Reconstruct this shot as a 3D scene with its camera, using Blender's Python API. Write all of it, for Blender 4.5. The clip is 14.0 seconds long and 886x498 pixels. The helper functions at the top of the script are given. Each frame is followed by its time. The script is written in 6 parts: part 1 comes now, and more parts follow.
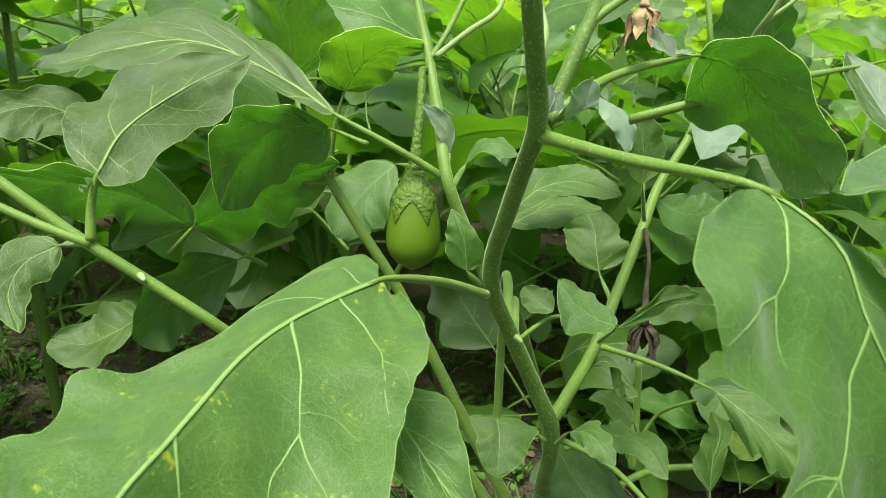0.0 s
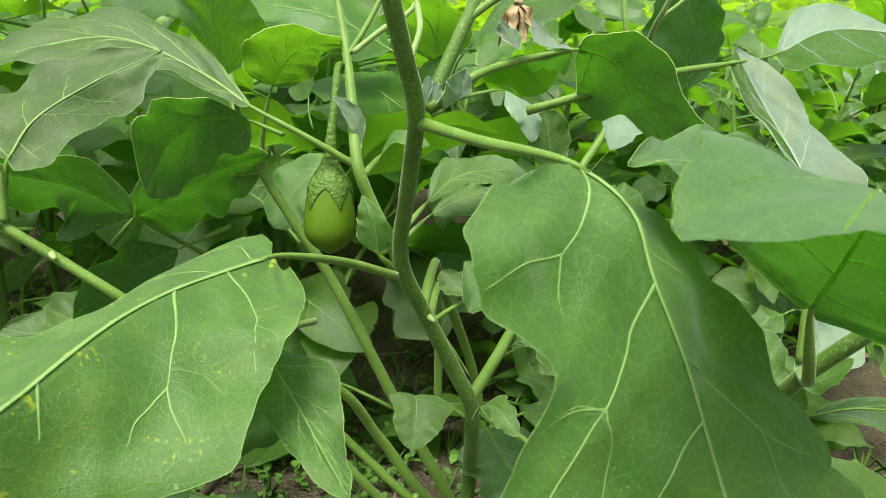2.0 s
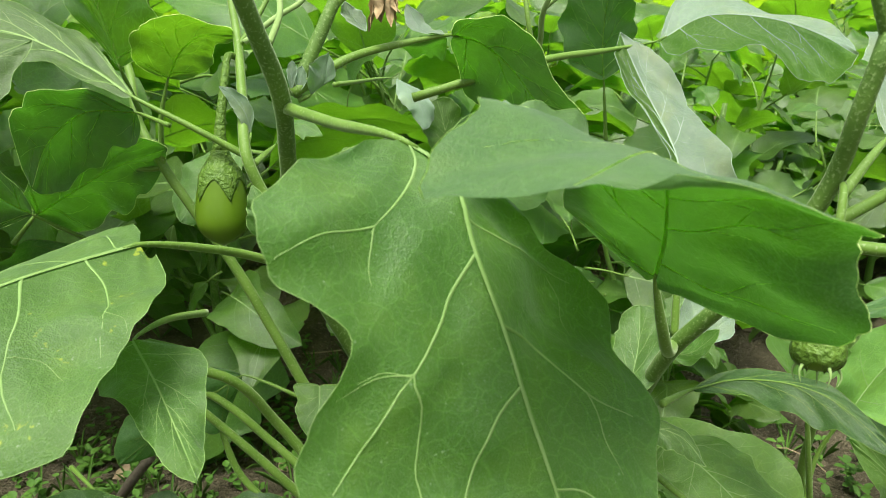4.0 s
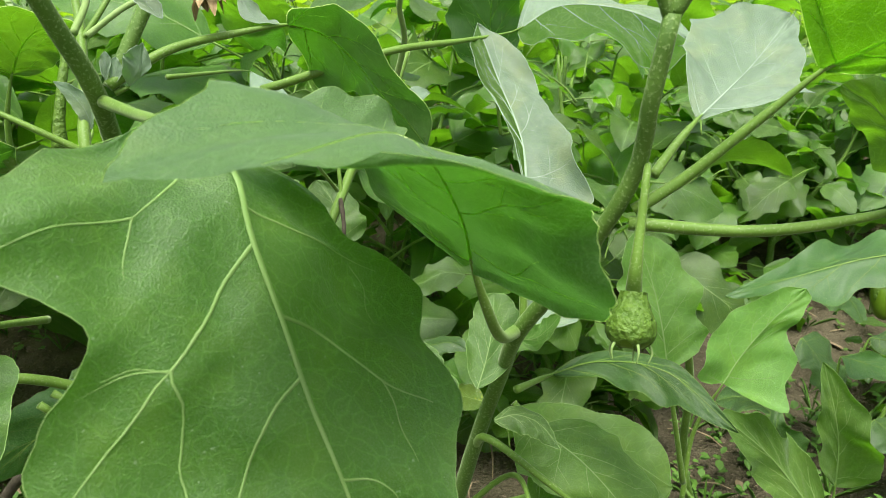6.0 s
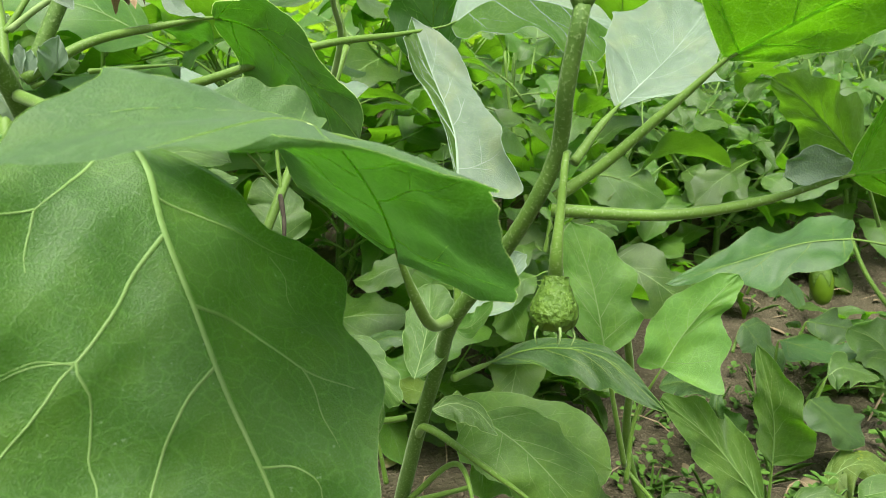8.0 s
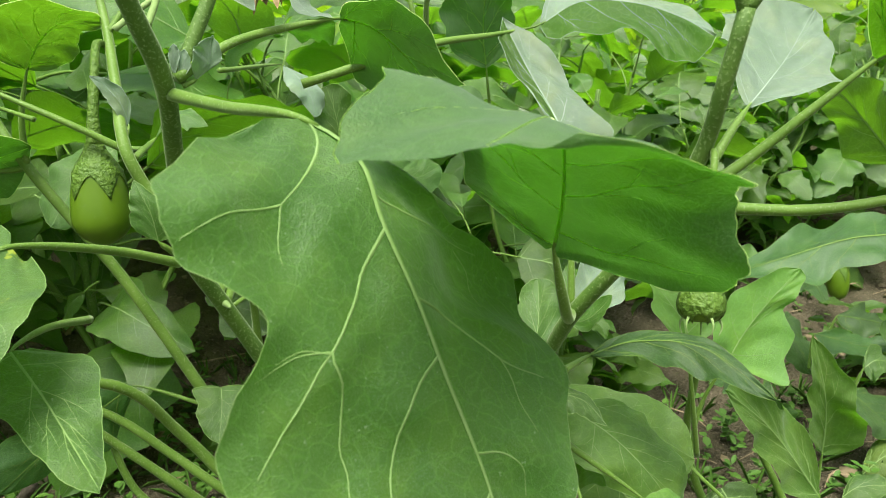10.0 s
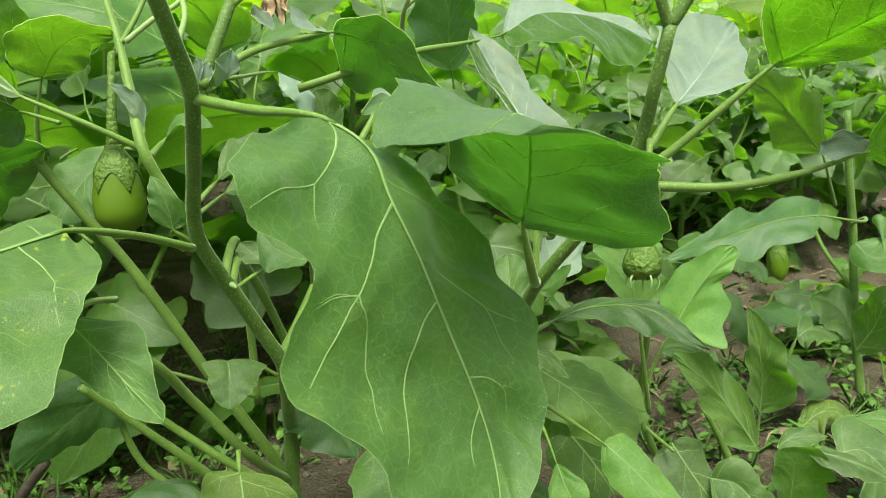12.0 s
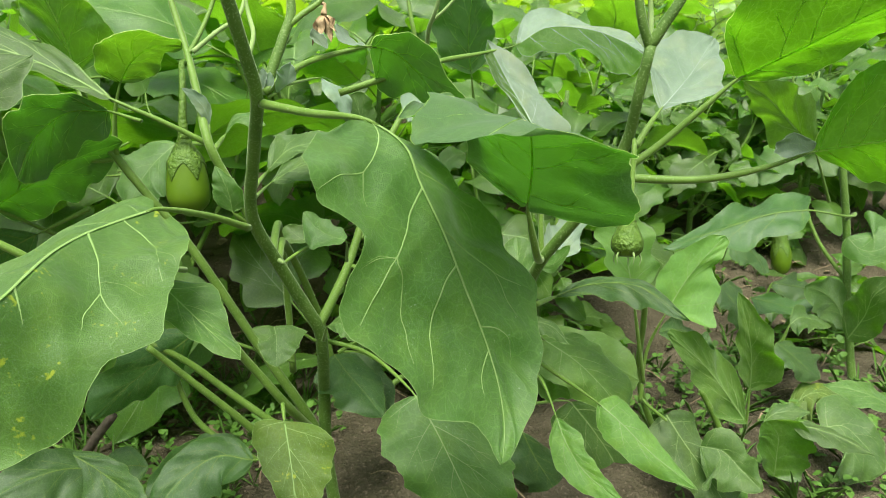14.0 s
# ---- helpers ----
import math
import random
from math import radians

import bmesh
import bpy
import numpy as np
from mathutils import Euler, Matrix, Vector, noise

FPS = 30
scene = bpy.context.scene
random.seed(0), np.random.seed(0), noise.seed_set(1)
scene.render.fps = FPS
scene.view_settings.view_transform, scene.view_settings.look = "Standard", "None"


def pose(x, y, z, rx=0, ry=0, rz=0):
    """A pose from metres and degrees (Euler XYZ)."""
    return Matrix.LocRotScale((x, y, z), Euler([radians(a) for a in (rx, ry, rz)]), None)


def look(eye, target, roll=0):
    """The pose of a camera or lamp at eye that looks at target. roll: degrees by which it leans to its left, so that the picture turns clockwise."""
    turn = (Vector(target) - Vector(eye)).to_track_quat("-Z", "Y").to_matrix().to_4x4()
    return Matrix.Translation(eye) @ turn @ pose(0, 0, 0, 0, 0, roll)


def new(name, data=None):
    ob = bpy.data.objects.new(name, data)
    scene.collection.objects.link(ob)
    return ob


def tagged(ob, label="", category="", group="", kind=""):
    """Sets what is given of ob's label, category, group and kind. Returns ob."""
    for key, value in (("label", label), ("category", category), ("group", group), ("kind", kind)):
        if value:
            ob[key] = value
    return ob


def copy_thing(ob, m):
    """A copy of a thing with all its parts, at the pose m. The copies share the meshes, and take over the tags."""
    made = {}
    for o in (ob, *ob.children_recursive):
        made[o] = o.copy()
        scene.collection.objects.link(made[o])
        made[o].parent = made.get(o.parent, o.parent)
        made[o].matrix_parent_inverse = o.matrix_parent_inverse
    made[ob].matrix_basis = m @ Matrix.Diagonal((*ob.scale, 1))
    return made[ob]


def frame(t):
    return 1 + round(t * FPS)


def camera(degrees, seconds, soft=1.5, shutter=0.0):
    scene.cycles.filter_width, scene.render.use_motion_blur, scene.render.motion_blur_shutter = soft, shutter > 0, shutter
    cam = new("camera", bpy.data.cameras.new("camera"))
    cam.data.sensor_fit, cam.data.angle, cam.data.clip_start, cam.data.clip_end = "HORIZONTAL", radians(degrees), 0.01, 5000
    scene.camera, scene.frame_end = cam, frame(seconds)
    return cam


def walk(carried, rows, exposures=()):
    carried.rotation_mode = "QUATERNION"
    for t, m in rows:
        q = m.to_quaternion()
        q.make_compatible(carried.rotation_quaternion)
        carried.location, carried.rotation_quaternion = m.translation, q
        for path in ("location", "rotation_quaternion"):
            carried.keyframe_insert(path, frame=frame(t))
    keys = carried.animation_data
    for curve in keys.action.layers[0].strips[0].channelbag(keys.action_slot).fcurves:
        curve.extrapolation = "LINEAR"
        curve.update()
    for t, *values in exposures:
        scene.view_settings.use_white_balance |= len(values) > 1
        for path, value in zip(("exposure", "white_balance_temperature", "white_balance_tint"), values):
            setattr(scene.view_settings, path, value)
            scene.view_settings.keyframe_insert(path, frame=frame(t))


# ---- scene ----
cam = camera(68.2, 14.0, soft=0.9)
cam.data.dof.use_dof, cam.data.dof.focus_distance, cam.data.dof.aperture_fstop = True, 0.38, 25.0
METRES, EYE, TILT, LEAN, TURN = 0.45, 0.55, -20.0, 0.0, 0.0
ROWS = [
    (0.0, 0.0, 0.0, 0.0, -0.0, 0.0, 0.0),
    (0.5, 0.0286, -0.0159, -0.0079, 0.13, 0.06, -0.01),
    (1.0, 0.0569, -0.0297, -0.0123, 0.11, 0.06, 0.02),
    (1.5, 0.0868, -0.0446, -0.0208, -0.2, 0.14, 0.12),
    (2.0, 0.1097, -0.0539, -0.0247, -0.71, 0.15, 0.3),
    (2.5, 0.1342, -0.057, -0.0302, -1.32, 0.18, 0.58),
    (3.0, 0.1576, -0.058, -0.0348, -1.88, 0.17, 0.94),
    (5.5, 0.3042, -0.0707, -0.0586, -7.15, -0.14, 3.32),
    (6.0, 0.3298, -0.0681, -0.0595, -8.4, -0.23, 3.81),
    (6.5, 0.3476, -0.0696, -0.0605, -9.45, -0.25, 4.27),
    (7.0, 0.3673, -0.077, -0.0656, -10.33, -0.34, 4.6),
    (9.5, 0.2818, -0.0816, -0.0745, -12.85, -0.81, 5.21),
    (10.0, 0.1972, -0.0646, -0.0603, -13.18, -0.83, 5.27),
    (10.5, 0.1382, -0.0552, -0.0596, -14.41, -0.89, 5.8),
    (11.0, 0.0886, -0.0547, -0.0619, -15.81, -1.17, 6.36),
    (11.5, 0.106, -0.0915, -0.0737, -16.42, -1.15, 6.69),
    (12.0, 0.1343, -0.1854, -0.0842, -16.53, -1.14, 6.66),
    (12.5, 0.1284, -0.2478, -0.094, -16.43, -1.28, 6.6),
    (13.0, 0.1183, -0.2871, -0.1009, -16.02, -1.26, 6.44),
    (13.5, 0.1034, -0.3133, -0.1015, -15.46, -1.29, 6.17),
    (14.0, 0.0839, -0.3425, -0.1052, -15.0, -1.29, 5.94),
]
walk(cam, [(t, pose(0, 0, EYE, TILT, LEAN, TURN) @ pose(METRES * x, METRES * y, METRES * z, 90 + pitch, roll, yaw)) for t, x, y, z, yaw, pitch, roll in ROWS], exposures=[(0.0, 1.26, 6500, 8), (14.0, 1.26, 6500, 8)])


# ---- light ----
world = bpy.data.worlds.new("overcast_sky")
world.use_nodes = True
scene.world = world
sky = world.node_tree.nodes.new("ShaderNodeTexSky")
sky.sky_type, sky.sun_disc = "NISHITA", False
sky.sun_elevation, sky.sun_rotation = radians(74), radians(202)
sky.air_density, sky.dust_density, sky.ozone_density = 1.0, 4.0, 1.0
background = world.node_tree.nodes["Background"]
background.inputs["Strength"].default_value = 0.1
haze = world.node_tree.nodes.new("ShaderNodeHueSaturation")
haze.inputs["Saturation"].default_value = 0.35
world.node_tree.links.new(sky.outputs["Color"], haze.inputs["Color"])
world.node_tree.links.new(haze.outputs["Color"], background.inputs["Color"])
sun_data = bpy.data.lights.new("sun", "SUN")
sun_data.energy, sun_data.angle, sun_data.color = 2.75, radians(26), (1.0, 0.97, 0.9)
sun = new("sun", sun_data)
sun.matrix_world = look((-0.28, -0.68, 2.5), (0, 0, 0))


# ---- materials ----
def nodes_of(name):
    m = bpy.data.materials.new(name)
    m.use_nodes = True
    t = m.node_tree
    return m, t, t.nodes["Principled BSDF"], t.nodes["Material Output"]


def add(t, kind, ins=None, **props):
    n = t.nodes.new(kind)
    if "data_type" in props:
        n.data_type = props["data_type"]
    if "blend_type" in props:
        n.blend_type = props["blend_type"]
    if "feature" in props:
        n.feature = props["feature"]
    if "operation" in props:
        n.operation = props["operation"]
    for k, v in (ins or {}).items():
        if hasattr(v, "links"):
            t.links.new(v, n.inputs[k])
        else:
            n.inputs[k].default_value = v
    return n


def ramp(t, fac, stops):
    n = add(t, "ShaderNodeValToRGB", {0: fac})
    e = n.color_ramp.elements
    while len(e) < len(stops):
        e.new(0.5)
    for el, (p, c) in zip(e, stops):
        el.position, el.color = p, (*c, 1)
    return n.outputs[0]


def mix(t, fac, a, b, blend="MIX"):
    n = add(t, "ShaderNodeMix", data_type="RGBA", blend_type=blend)
    for k, v in ((0, fac), (6, a), (7, b)):
        if hasattr(v, "links"):
            t.links.new(v, n.inputs[k])
        else:
            n.inputs[k].default_value = (*v, 1) if isinstance(v, tuple) else v
    return n.outputs[2]


def leaf_material(name, dark, light, glow, through_share, spots=0.0, islands=False, sheen=0.3, gloss=0.35, rough=0.5):
    """Downy leaf: broad tone, fine net of veins, dust and scars, light passing through."""
    m, t, bsdf, out = nodes_of(name)
    uv = add(t, "ShaderNodeUVMap").outputs[0]
    at = add(t, "ShaderNodeTexCoord").outputs["Object"]
    info = add(t, "ShaderNodeNewGeometry").outputs["Random Per Island"] if islands else add(t, "ShaderNodeObjectInfo").outputs["Random"]
    big = add(t, "ShaderNodeTexNoise", {"Vector": at, "Scale": 22.0, "Detail": 4.0})
    fine = add(t, "ShaderNodeTexNoise", {"Vector": at, "Scale": 1500.0, "Detail": 3.0})
    speck = add(t, "ShaderNodeTexNoise", {"Vector": at, "Scale": 420.0, "Detail": 2.0})
    warp = add(t, "ShaderNodeTexNoise", {"Vector": uv, "Scale": 60.0, "Detail": 2.0})
    bent = add(t, "ShaderNodeMix", {0: 0.012, 4: uv, 5: warp.outputs["Color"]}, data_type="VECTOR").outputs[1]
    net = add(t, "ShaderNodeTexVoronoi", {"Vector": bent, "Scale": 140.0}, feature="DISTANCE_TO_EDGE")
    net2 = add(t, "ShaderNodeTexVoronoi", {"Vector": bent, "Scale": 420.0}, feature="DISTANCE_TO_EDGE")
    line = ramp(t, net.outputs["Distance"], [(0.0, (1, 1, 1)), (0.07, (0, 0, 0))])
    line2 = ramp(t, net2.outputs["Distance"], [(0.0, (1, 1, 1)), (0.12, (0, 0, 0))])
    tone = mix(t, ramp(t, big.outputs["Fac"], [(0.32, (0, 0, 0)), (0.68, (1, 1, 1))]), dark, light)
    patch = add(t, "ShaderNodeTexNoise", {"Vector": at, "Scale": 55.0, "Detail": 2.0})
    tone = mix(t, add(t, "ShaderNodeMapRange", {0: patch.outputs["Fac"], 1: 0.48, 2: 0.7, 3: 0.0, 4: 0.4}).outputs[0], tone, tuple(c * k for c, k in zip(light, (1.35, 1.18, 0.7))))
    hue = add(t, "ShaderNodeHueSaturation", {"Color": tone})
    t.links.new(add(t, "ShaderNodeMapRange", {0: info, 3: 0.486, 4: 0.507}).outputs[0], hue.inputs["Hue"])
    t.links.new(add(t, "ShaderNodeMapRange", {0: info, 3: 0.74, 4: 1.2}).outputs[0], hue.inputs["Value"])
    col = mix(t, add(t, "ShaderNodeMath", {0: line, 1: 0.08}, operation="MULTIPLY").outputs[0], hue.outputs[0], (0.18, 0.32, 0.07))
    col = mix(t, add(t, "ShaderNodeMath", {0: line2, 1: 0.10}, operation="MULTIPLY").outputs[0], col, (0.26, 0.38, 0.14))
    down = ramp(t, fine.outputs["Fac"], [(0.5, (0, 0, 0)), (0.68, (1, 1, 1))])
    col = mix(t, add(t, "ShaderNodeMath", {0: down, 1: 0.2}, operation="MULTIPLY").outputs[0], col, (0.28, 0.40, 0.22))
    grain = add(t, "ShaderNodeTexNoise", {"Vector": at, "Scale": 260.0, "Detail": 4.0})
    col = mix(t, add(t, "ShaderNodeMapRange", {0: grain.outputs["Fac"], 1: 0.35, 2: 0.65, 3: 0.0, 4: 0.24}).outputs[0], col, mix(t, 0.55, col, (0.02, 0.06, 0.008)))
    dust = ramp(t, speck.outputs["Fac"], [(0.71, (0, 0, 0)), (0.76, (1, 1, 1))])
    col = mix(t, add(t, "ShaderNodeMath", {0: dust, 1: 0.35}, operation="MULTIPLY").outputs[0], col, (0.42, 0.55, 0.33))
    if spots:
        blot = add(t, "ShaderNodeTexNoise", {"Vector": at, "Scale": 330.0, "Detail": 3.0})
        area = add(t, "ShaderNodeTexNoise", {"Vector": at, "Scale": 70.0, "Detail": 1.0})
        mul = add(t, "ShaderNodeMath", {0: blot.outputs["Fac"], 1: area.outputs["Fac"]}, operation="MULTIPLY").outputs[0]
        yel = ramp(t, mul, [(0.375, (0, 0, 0)), (0.445, (1, 1, 1))])
        col = mix(t, add(t, "ShaderNodeMath", {0: yel, 1: spots}, operation="MULTIPLY").outputs[0], col, (0.34, 0.42, 0.03))
    t.links.new(col, bsdf.inputs["Base Color"])
    bsdf.inputs["Roughness"].default_value = rough
    bsdf.inputs["Specular IOR Level"].default_value = gloss
    bsdf.inputs["Sheen Weight"].default_value = sheen
    bsdf.inputs["Sheen Roughness"].default_value = 0.4
    bsdf.inputs["Sheen Tint"].default_value = (0.9, 1.0, 0.88, 1)
    hills = add(t, "ShaderNodeMath", {0: line, 1: -0.16}, operation="MULTIPLY").outputs[0]
    hills = add(t, "ShaderNodeMath", {0: fine.outputs["Fac"], 1: 1.0, 2: hills}, operation="MULTIPLY_ADD").outputs[0]
    bump = add(t, "ShaderNodeBump", {"Strength": 0.5, "Distance": 0.00075, "Height": hills})
    t.links.new(bump.outputs[0], bsdf.inputs["Normal"])
    glow_hue = add(t, "ShaderNodeHueSaturation", {"Color": mix(t, add(t, "ShaderNodeMath", {0: line, 1: 0.5}, operation="MULTIPLY").outputs[0], glow, tuple(min(c * 1.5 + 0.03, 0.9) for c in glow))})
    t.links.new(add(t, "ShaderNodeMapRange", {0: info, 3: 0.75, 4: 1.15}).outputs[0], glow_hue.inputs["Value"])
    lit = add(t, "ShaderNodeBsdfTranslucent", {"Color": glow_hue.outputs[0], "Normal": bump.outputs[0]})
    both = add(t, "ShaderNodeMixShader", {0: through_share, 1: bsdf.outputs[0], 2: lit.outputs[0]})
    t.links.new(both.outputs[0], out.inputs["Surface"])
    return m


def plain_material(name, a, b, scale=60.0, rough=0.6, bump=0.2, size=0.001, fleck=None, fleck_at=(0.6, 0.7), fleck_scale=500.0, spec=0.3):
    m, t, bsdf, out = nodes_of(name)
    at = add(t, "ShaderNodeTexCoord").outputs["Object"]
    n1 = add(t, "ShaderNodeTexNoise", {"Vector": at, "Scale": scale, "Detail": 5.0})
    n2 = add(t, "ShaderNodeTexNoise", {"Vector": at, "Scale": fleck_scale, "Detail": 3.0})
    col = mix(t, ramp(t, n1.outputs["Fac"], [(0.3, (0, 0, 0)), (0.7, (1, 1, 1))]), a, b)
    if fleck:
        col = mix(t, ramp(t, n2.outputs["Fac"], [(fleck_at[0], (0, 0, 0)), (fleck_at[1], (1, 1, 1))]), col, fleck)
    t.links.new(col, bsdf.inputs["Base Color"])
    bsdf.inputs["Roughness"].default_value = rough
    bsdf.inputs["Specular IOR Level"].default_value = spec
    h = add(t, "ShaderNodeMath", {0: n1.outputs["Fac"], 1: n2.outputs["Fac"]}, operation="ADD").outputs[0]
    t.links.new(add(t, "ShaderNodeBump", {"Strength": bump, "Distance": size, "Height": h}).outputs[0], bsdf.inputs["Normal"])
    return m


LEAF = leaf_material("leaf", (0.043, 0.106, 0.014), (0.073, 0.152, 0.024), (0.15, 0.46, 0.006), 0.33, sheen=0.2, gloss=0.45, rough=0.5)
LEAF_SPOT = leaf_material("leaf_spotted", (0.046, 0.106, 0.012), (0.068, 0.138, 0.020), (0.14, 0.40, 0.005), 0.28, spots=0.85, sheen=0.25, gloss=0.35)
LEAF_FIELD = leaf_material("leaf_field", (0.038, 0.110, 0.008), (0.076, 0.170, 0.015), (0.20, 0.50, 0.010), 0.42, sheen=0.06, gloss=0.6, rough=0.36)
# distant rows: sunlit brightness is put into a paler, yellower leaf colour
LEAF_FAR_LIT = leaf_material("leaf_far_lit", (0.115, 0.240, 0.016), (0.205, 0.360, 0.034), (0.40, 0.72, 0.014), 0.5, islands=True, sheen=0.06, gloss=0.7, rough=0.34)
# backlit leaf copy: dark surface and strong pass-through colour imitate light from behind
LEAF_UNDER_LIT = leaf_material("leaf_underside_lit", (0.036, 0.104, 0.008), (0.058, 0.142, 0.013), (0.22, 0.66, 0.006), 0.46, sheen=0.1, gloss=0.3)
# leaf copy for leaves seen from beneath, the underside's light and shade in its colours
LEAF_ARCH = leaf_material("leaf_underside_tone", (0.040, 0.104, 0.018), (0.064, 0.142, 0.028), (0.09, 0.35, 0.004), 0.28, sheen=0.32, gloss=0.45, rough=0.48)
LEAF_BLOOM = leaf_material("leaf_bloom", (0.074, 0.152, 0.013), (0.110, 0.198, 0.018), (0.16, 0.42, 0.006), 0.28, spots=0.85, sheen=0.12, gloss=0.3)
LEAF_PALE = leaf_material("leaf_pale", (0.082, 0.196, 0.023), (0.126, 0.262, 0.040), (0.18, 0.50, 0.008), 0.36, sheen=0.12, gloss=0.45)
# darker leaf copy: a naturally dark glossy leaf, and shade painted into low leaves
LEAF_DARK_SHADED = leaf_material("leaf_dark_shaded", (0.024, 0.074, 0.012), (0.040, 0.104, 0.019), (0.08, 0.32, 0.005), 0.26, sheen=0.08, gloss=0.45, rough=0.42)
# pale downy young leaves; on big leaves the paleness paints in sky sheen
LEAF_DOWN_SHEEN = leaf_material("leaf_down_sheen", (0.160, 0.240, 0.160), (0.225, 0.308, 0.226), (0.14, 0.40, 0.02), 0.25)
VEIN = plain_material("leaf_vein", (0.190, 0.322, 0.084), (0.242, 0.378, 0.122), 90, 0.6)
# vein copy for these undersides, set to look lit through
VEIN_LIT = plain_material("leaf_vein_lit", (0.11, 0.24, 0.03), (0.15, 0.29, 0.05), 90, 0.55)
STEM = plain_material("stem", (0.054, 0.120, 0.013), (0.092, 0.176, 0.023), 45, 0.6, 0.5, 0.0007, (0.17, 0.26, 0.08), (0.54, 0.68), 700)
TWIG = plain_material("twig", (0.092, 0.180, 0.020), (0.130, 0.232, 0.032), 60, 0.55, 0.22, 0.0005, (0.21, 0.30, 0.11), (0.56, 0.72), 900)
SHOOT = plain_material("young_shoot", (0.19, 0.30, 0.08), (0.26, 0.37, 0.13), 80, 0.7, 0.4, 0.0006)
FRUIT = plain_material("fruit_skin", (0.072, 0.140, 0.006), (0.098, 0.178, 0.010), 40, 0.34, 0.05, 0.0005, (0.10, 0.17, 0.03), (0.62, 0.8), 260, 0.3)
VEIN_PALE = plain_material("leaf_vein_pale", (0.215, 0.305, 0.20), (0.27, 0.36, 0.25), 90, 0.6)
for m in (STEM, TWIG, SHOOT):
    fuzz = m.node_tree.nodes["Principled BSDF"].inputs
    fuzz["Sheen Weight"].default_value, fuzz["Sheen Roughness"].default_value, fuzz["Sheen Tint"].default_value = 0.28, 0.35, (0.75, 0.9, 0.55, 1)
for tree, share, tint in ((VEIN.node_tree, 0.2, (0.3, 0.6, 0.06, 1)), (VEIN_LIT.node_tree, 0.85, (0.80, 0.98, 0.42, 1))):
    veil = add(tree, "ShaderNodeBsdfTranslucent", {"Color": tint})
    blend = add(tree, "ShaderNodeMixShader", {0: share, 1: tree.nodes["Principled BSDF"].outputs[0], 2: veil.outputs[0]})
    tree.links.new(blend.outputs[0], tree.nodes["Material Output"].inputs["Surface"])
CALYX = plain_material("calyx", (0.055, 0.118, 0.010), (0.095, 0.175, 0.018), 240, 0.5, 0.8, 0.0022, (0.10, 0.18, 0.03), (0.55, 0.7), 420)
DRY = plain_material("dried_petals", (0.27, 0.185, 0.09), (0.44, 0.33, 0.18), 260, 0.85, 0.6, 0.001)
HUSK = plain_material("dry_leaf", (0.10, 0.068, 0.038), (0.19, 0.135, 0.08), 150, 0.8, 0.6, 0.001)
WITHER = plain_material("withered_stalk", (0.045, 0.035, 0.022), (0.10, 0.085, 0.06), 160, 0.85, 0.8, 0.001)
PETAL = plain_material("lilac_petals", (0.40, 0.34, 0.42), (0.55, 0.49, 0.56), 120, 0.7)
ANTHER = plain_material("yellow_anthers", (0.6, 0.42, 0.05), (0.7, 0.5, 0.08), 120, 0.6)
SOIL = plain_material("soil", (0.062, 0.054, 0.030), (0.130, 0.112, 0.070), 17, 0.95, 1.0, 0.012, (0.25, 0.20, 0.14), (0.58, 0.78), 210, 0.15)
STRAW = plain_material("straw", (0.17, 0.125, 0.07), (0.30, 0.235, 0.14), 90, 0.8)
CLOD = plain_material("clod", (0.085, 0.070, 0.043), (0.16, 0.135, 0.088), 40, 0.95, 0.8, 0.005, (0.28, 0.22, 0.16), (0.55, 0.7), 240, 0.15)
WEED = plain_material("weed", (0.050, 0.125, 0.014), (0.095, 0.20, 0.026), 20, 0.6)

# ---- shapes ----
ORIGIN = {}


def mesh_of(name, verts, faces, mats, uv=None, slots=None):
    me = bpy.data.meshes.new(name)
    me.from_pydata([tuple(map(float, v)) for v in verts], [], faces)
    for m in mats:
        me.materials.append(m)
    me.polygons.foreach_set("use_smooth", [True] * len(faces))
    if slots is not None:
        me.polygons.foreach_set("material_index", slots)
    if uv is not None:
        layer = me.uv_layers.new(name="UVMap")
        loops = np.empty(len(me.loops), dtype=np.int32)
        me.loops.foreach_get("vertex_index", loops)
        layer.data.foreach_set("uv", np.asarray(uv, dtype=np.float32)[loops].ravel())
    me.update()
    return me


def part(name, verts, faces, mats, parent, label="", uv=None, slots=None):
    """One mesh part, given in world metres, under a thing or a part."""
    origin = ORIGIN[parent.name]
    ob = new(name, mesh_of(name, np.asarray(verts) - origin, faces, mats, uv, slots))
    ob.parent = parent
    ORIGIN[ob.name] = origin
    return tagged(ob, label)


def thing(name, at, label, category, group=""):
    ob = new(name)
    ob.location = at
    ob.empty_display_size = 0.05
    ORIGIN[ob.name] = np.array(at, float)
    return tagged(ob, label, category, group)


def unit(v):
    return v / (np.linalg.norm(v) + 1e-12)


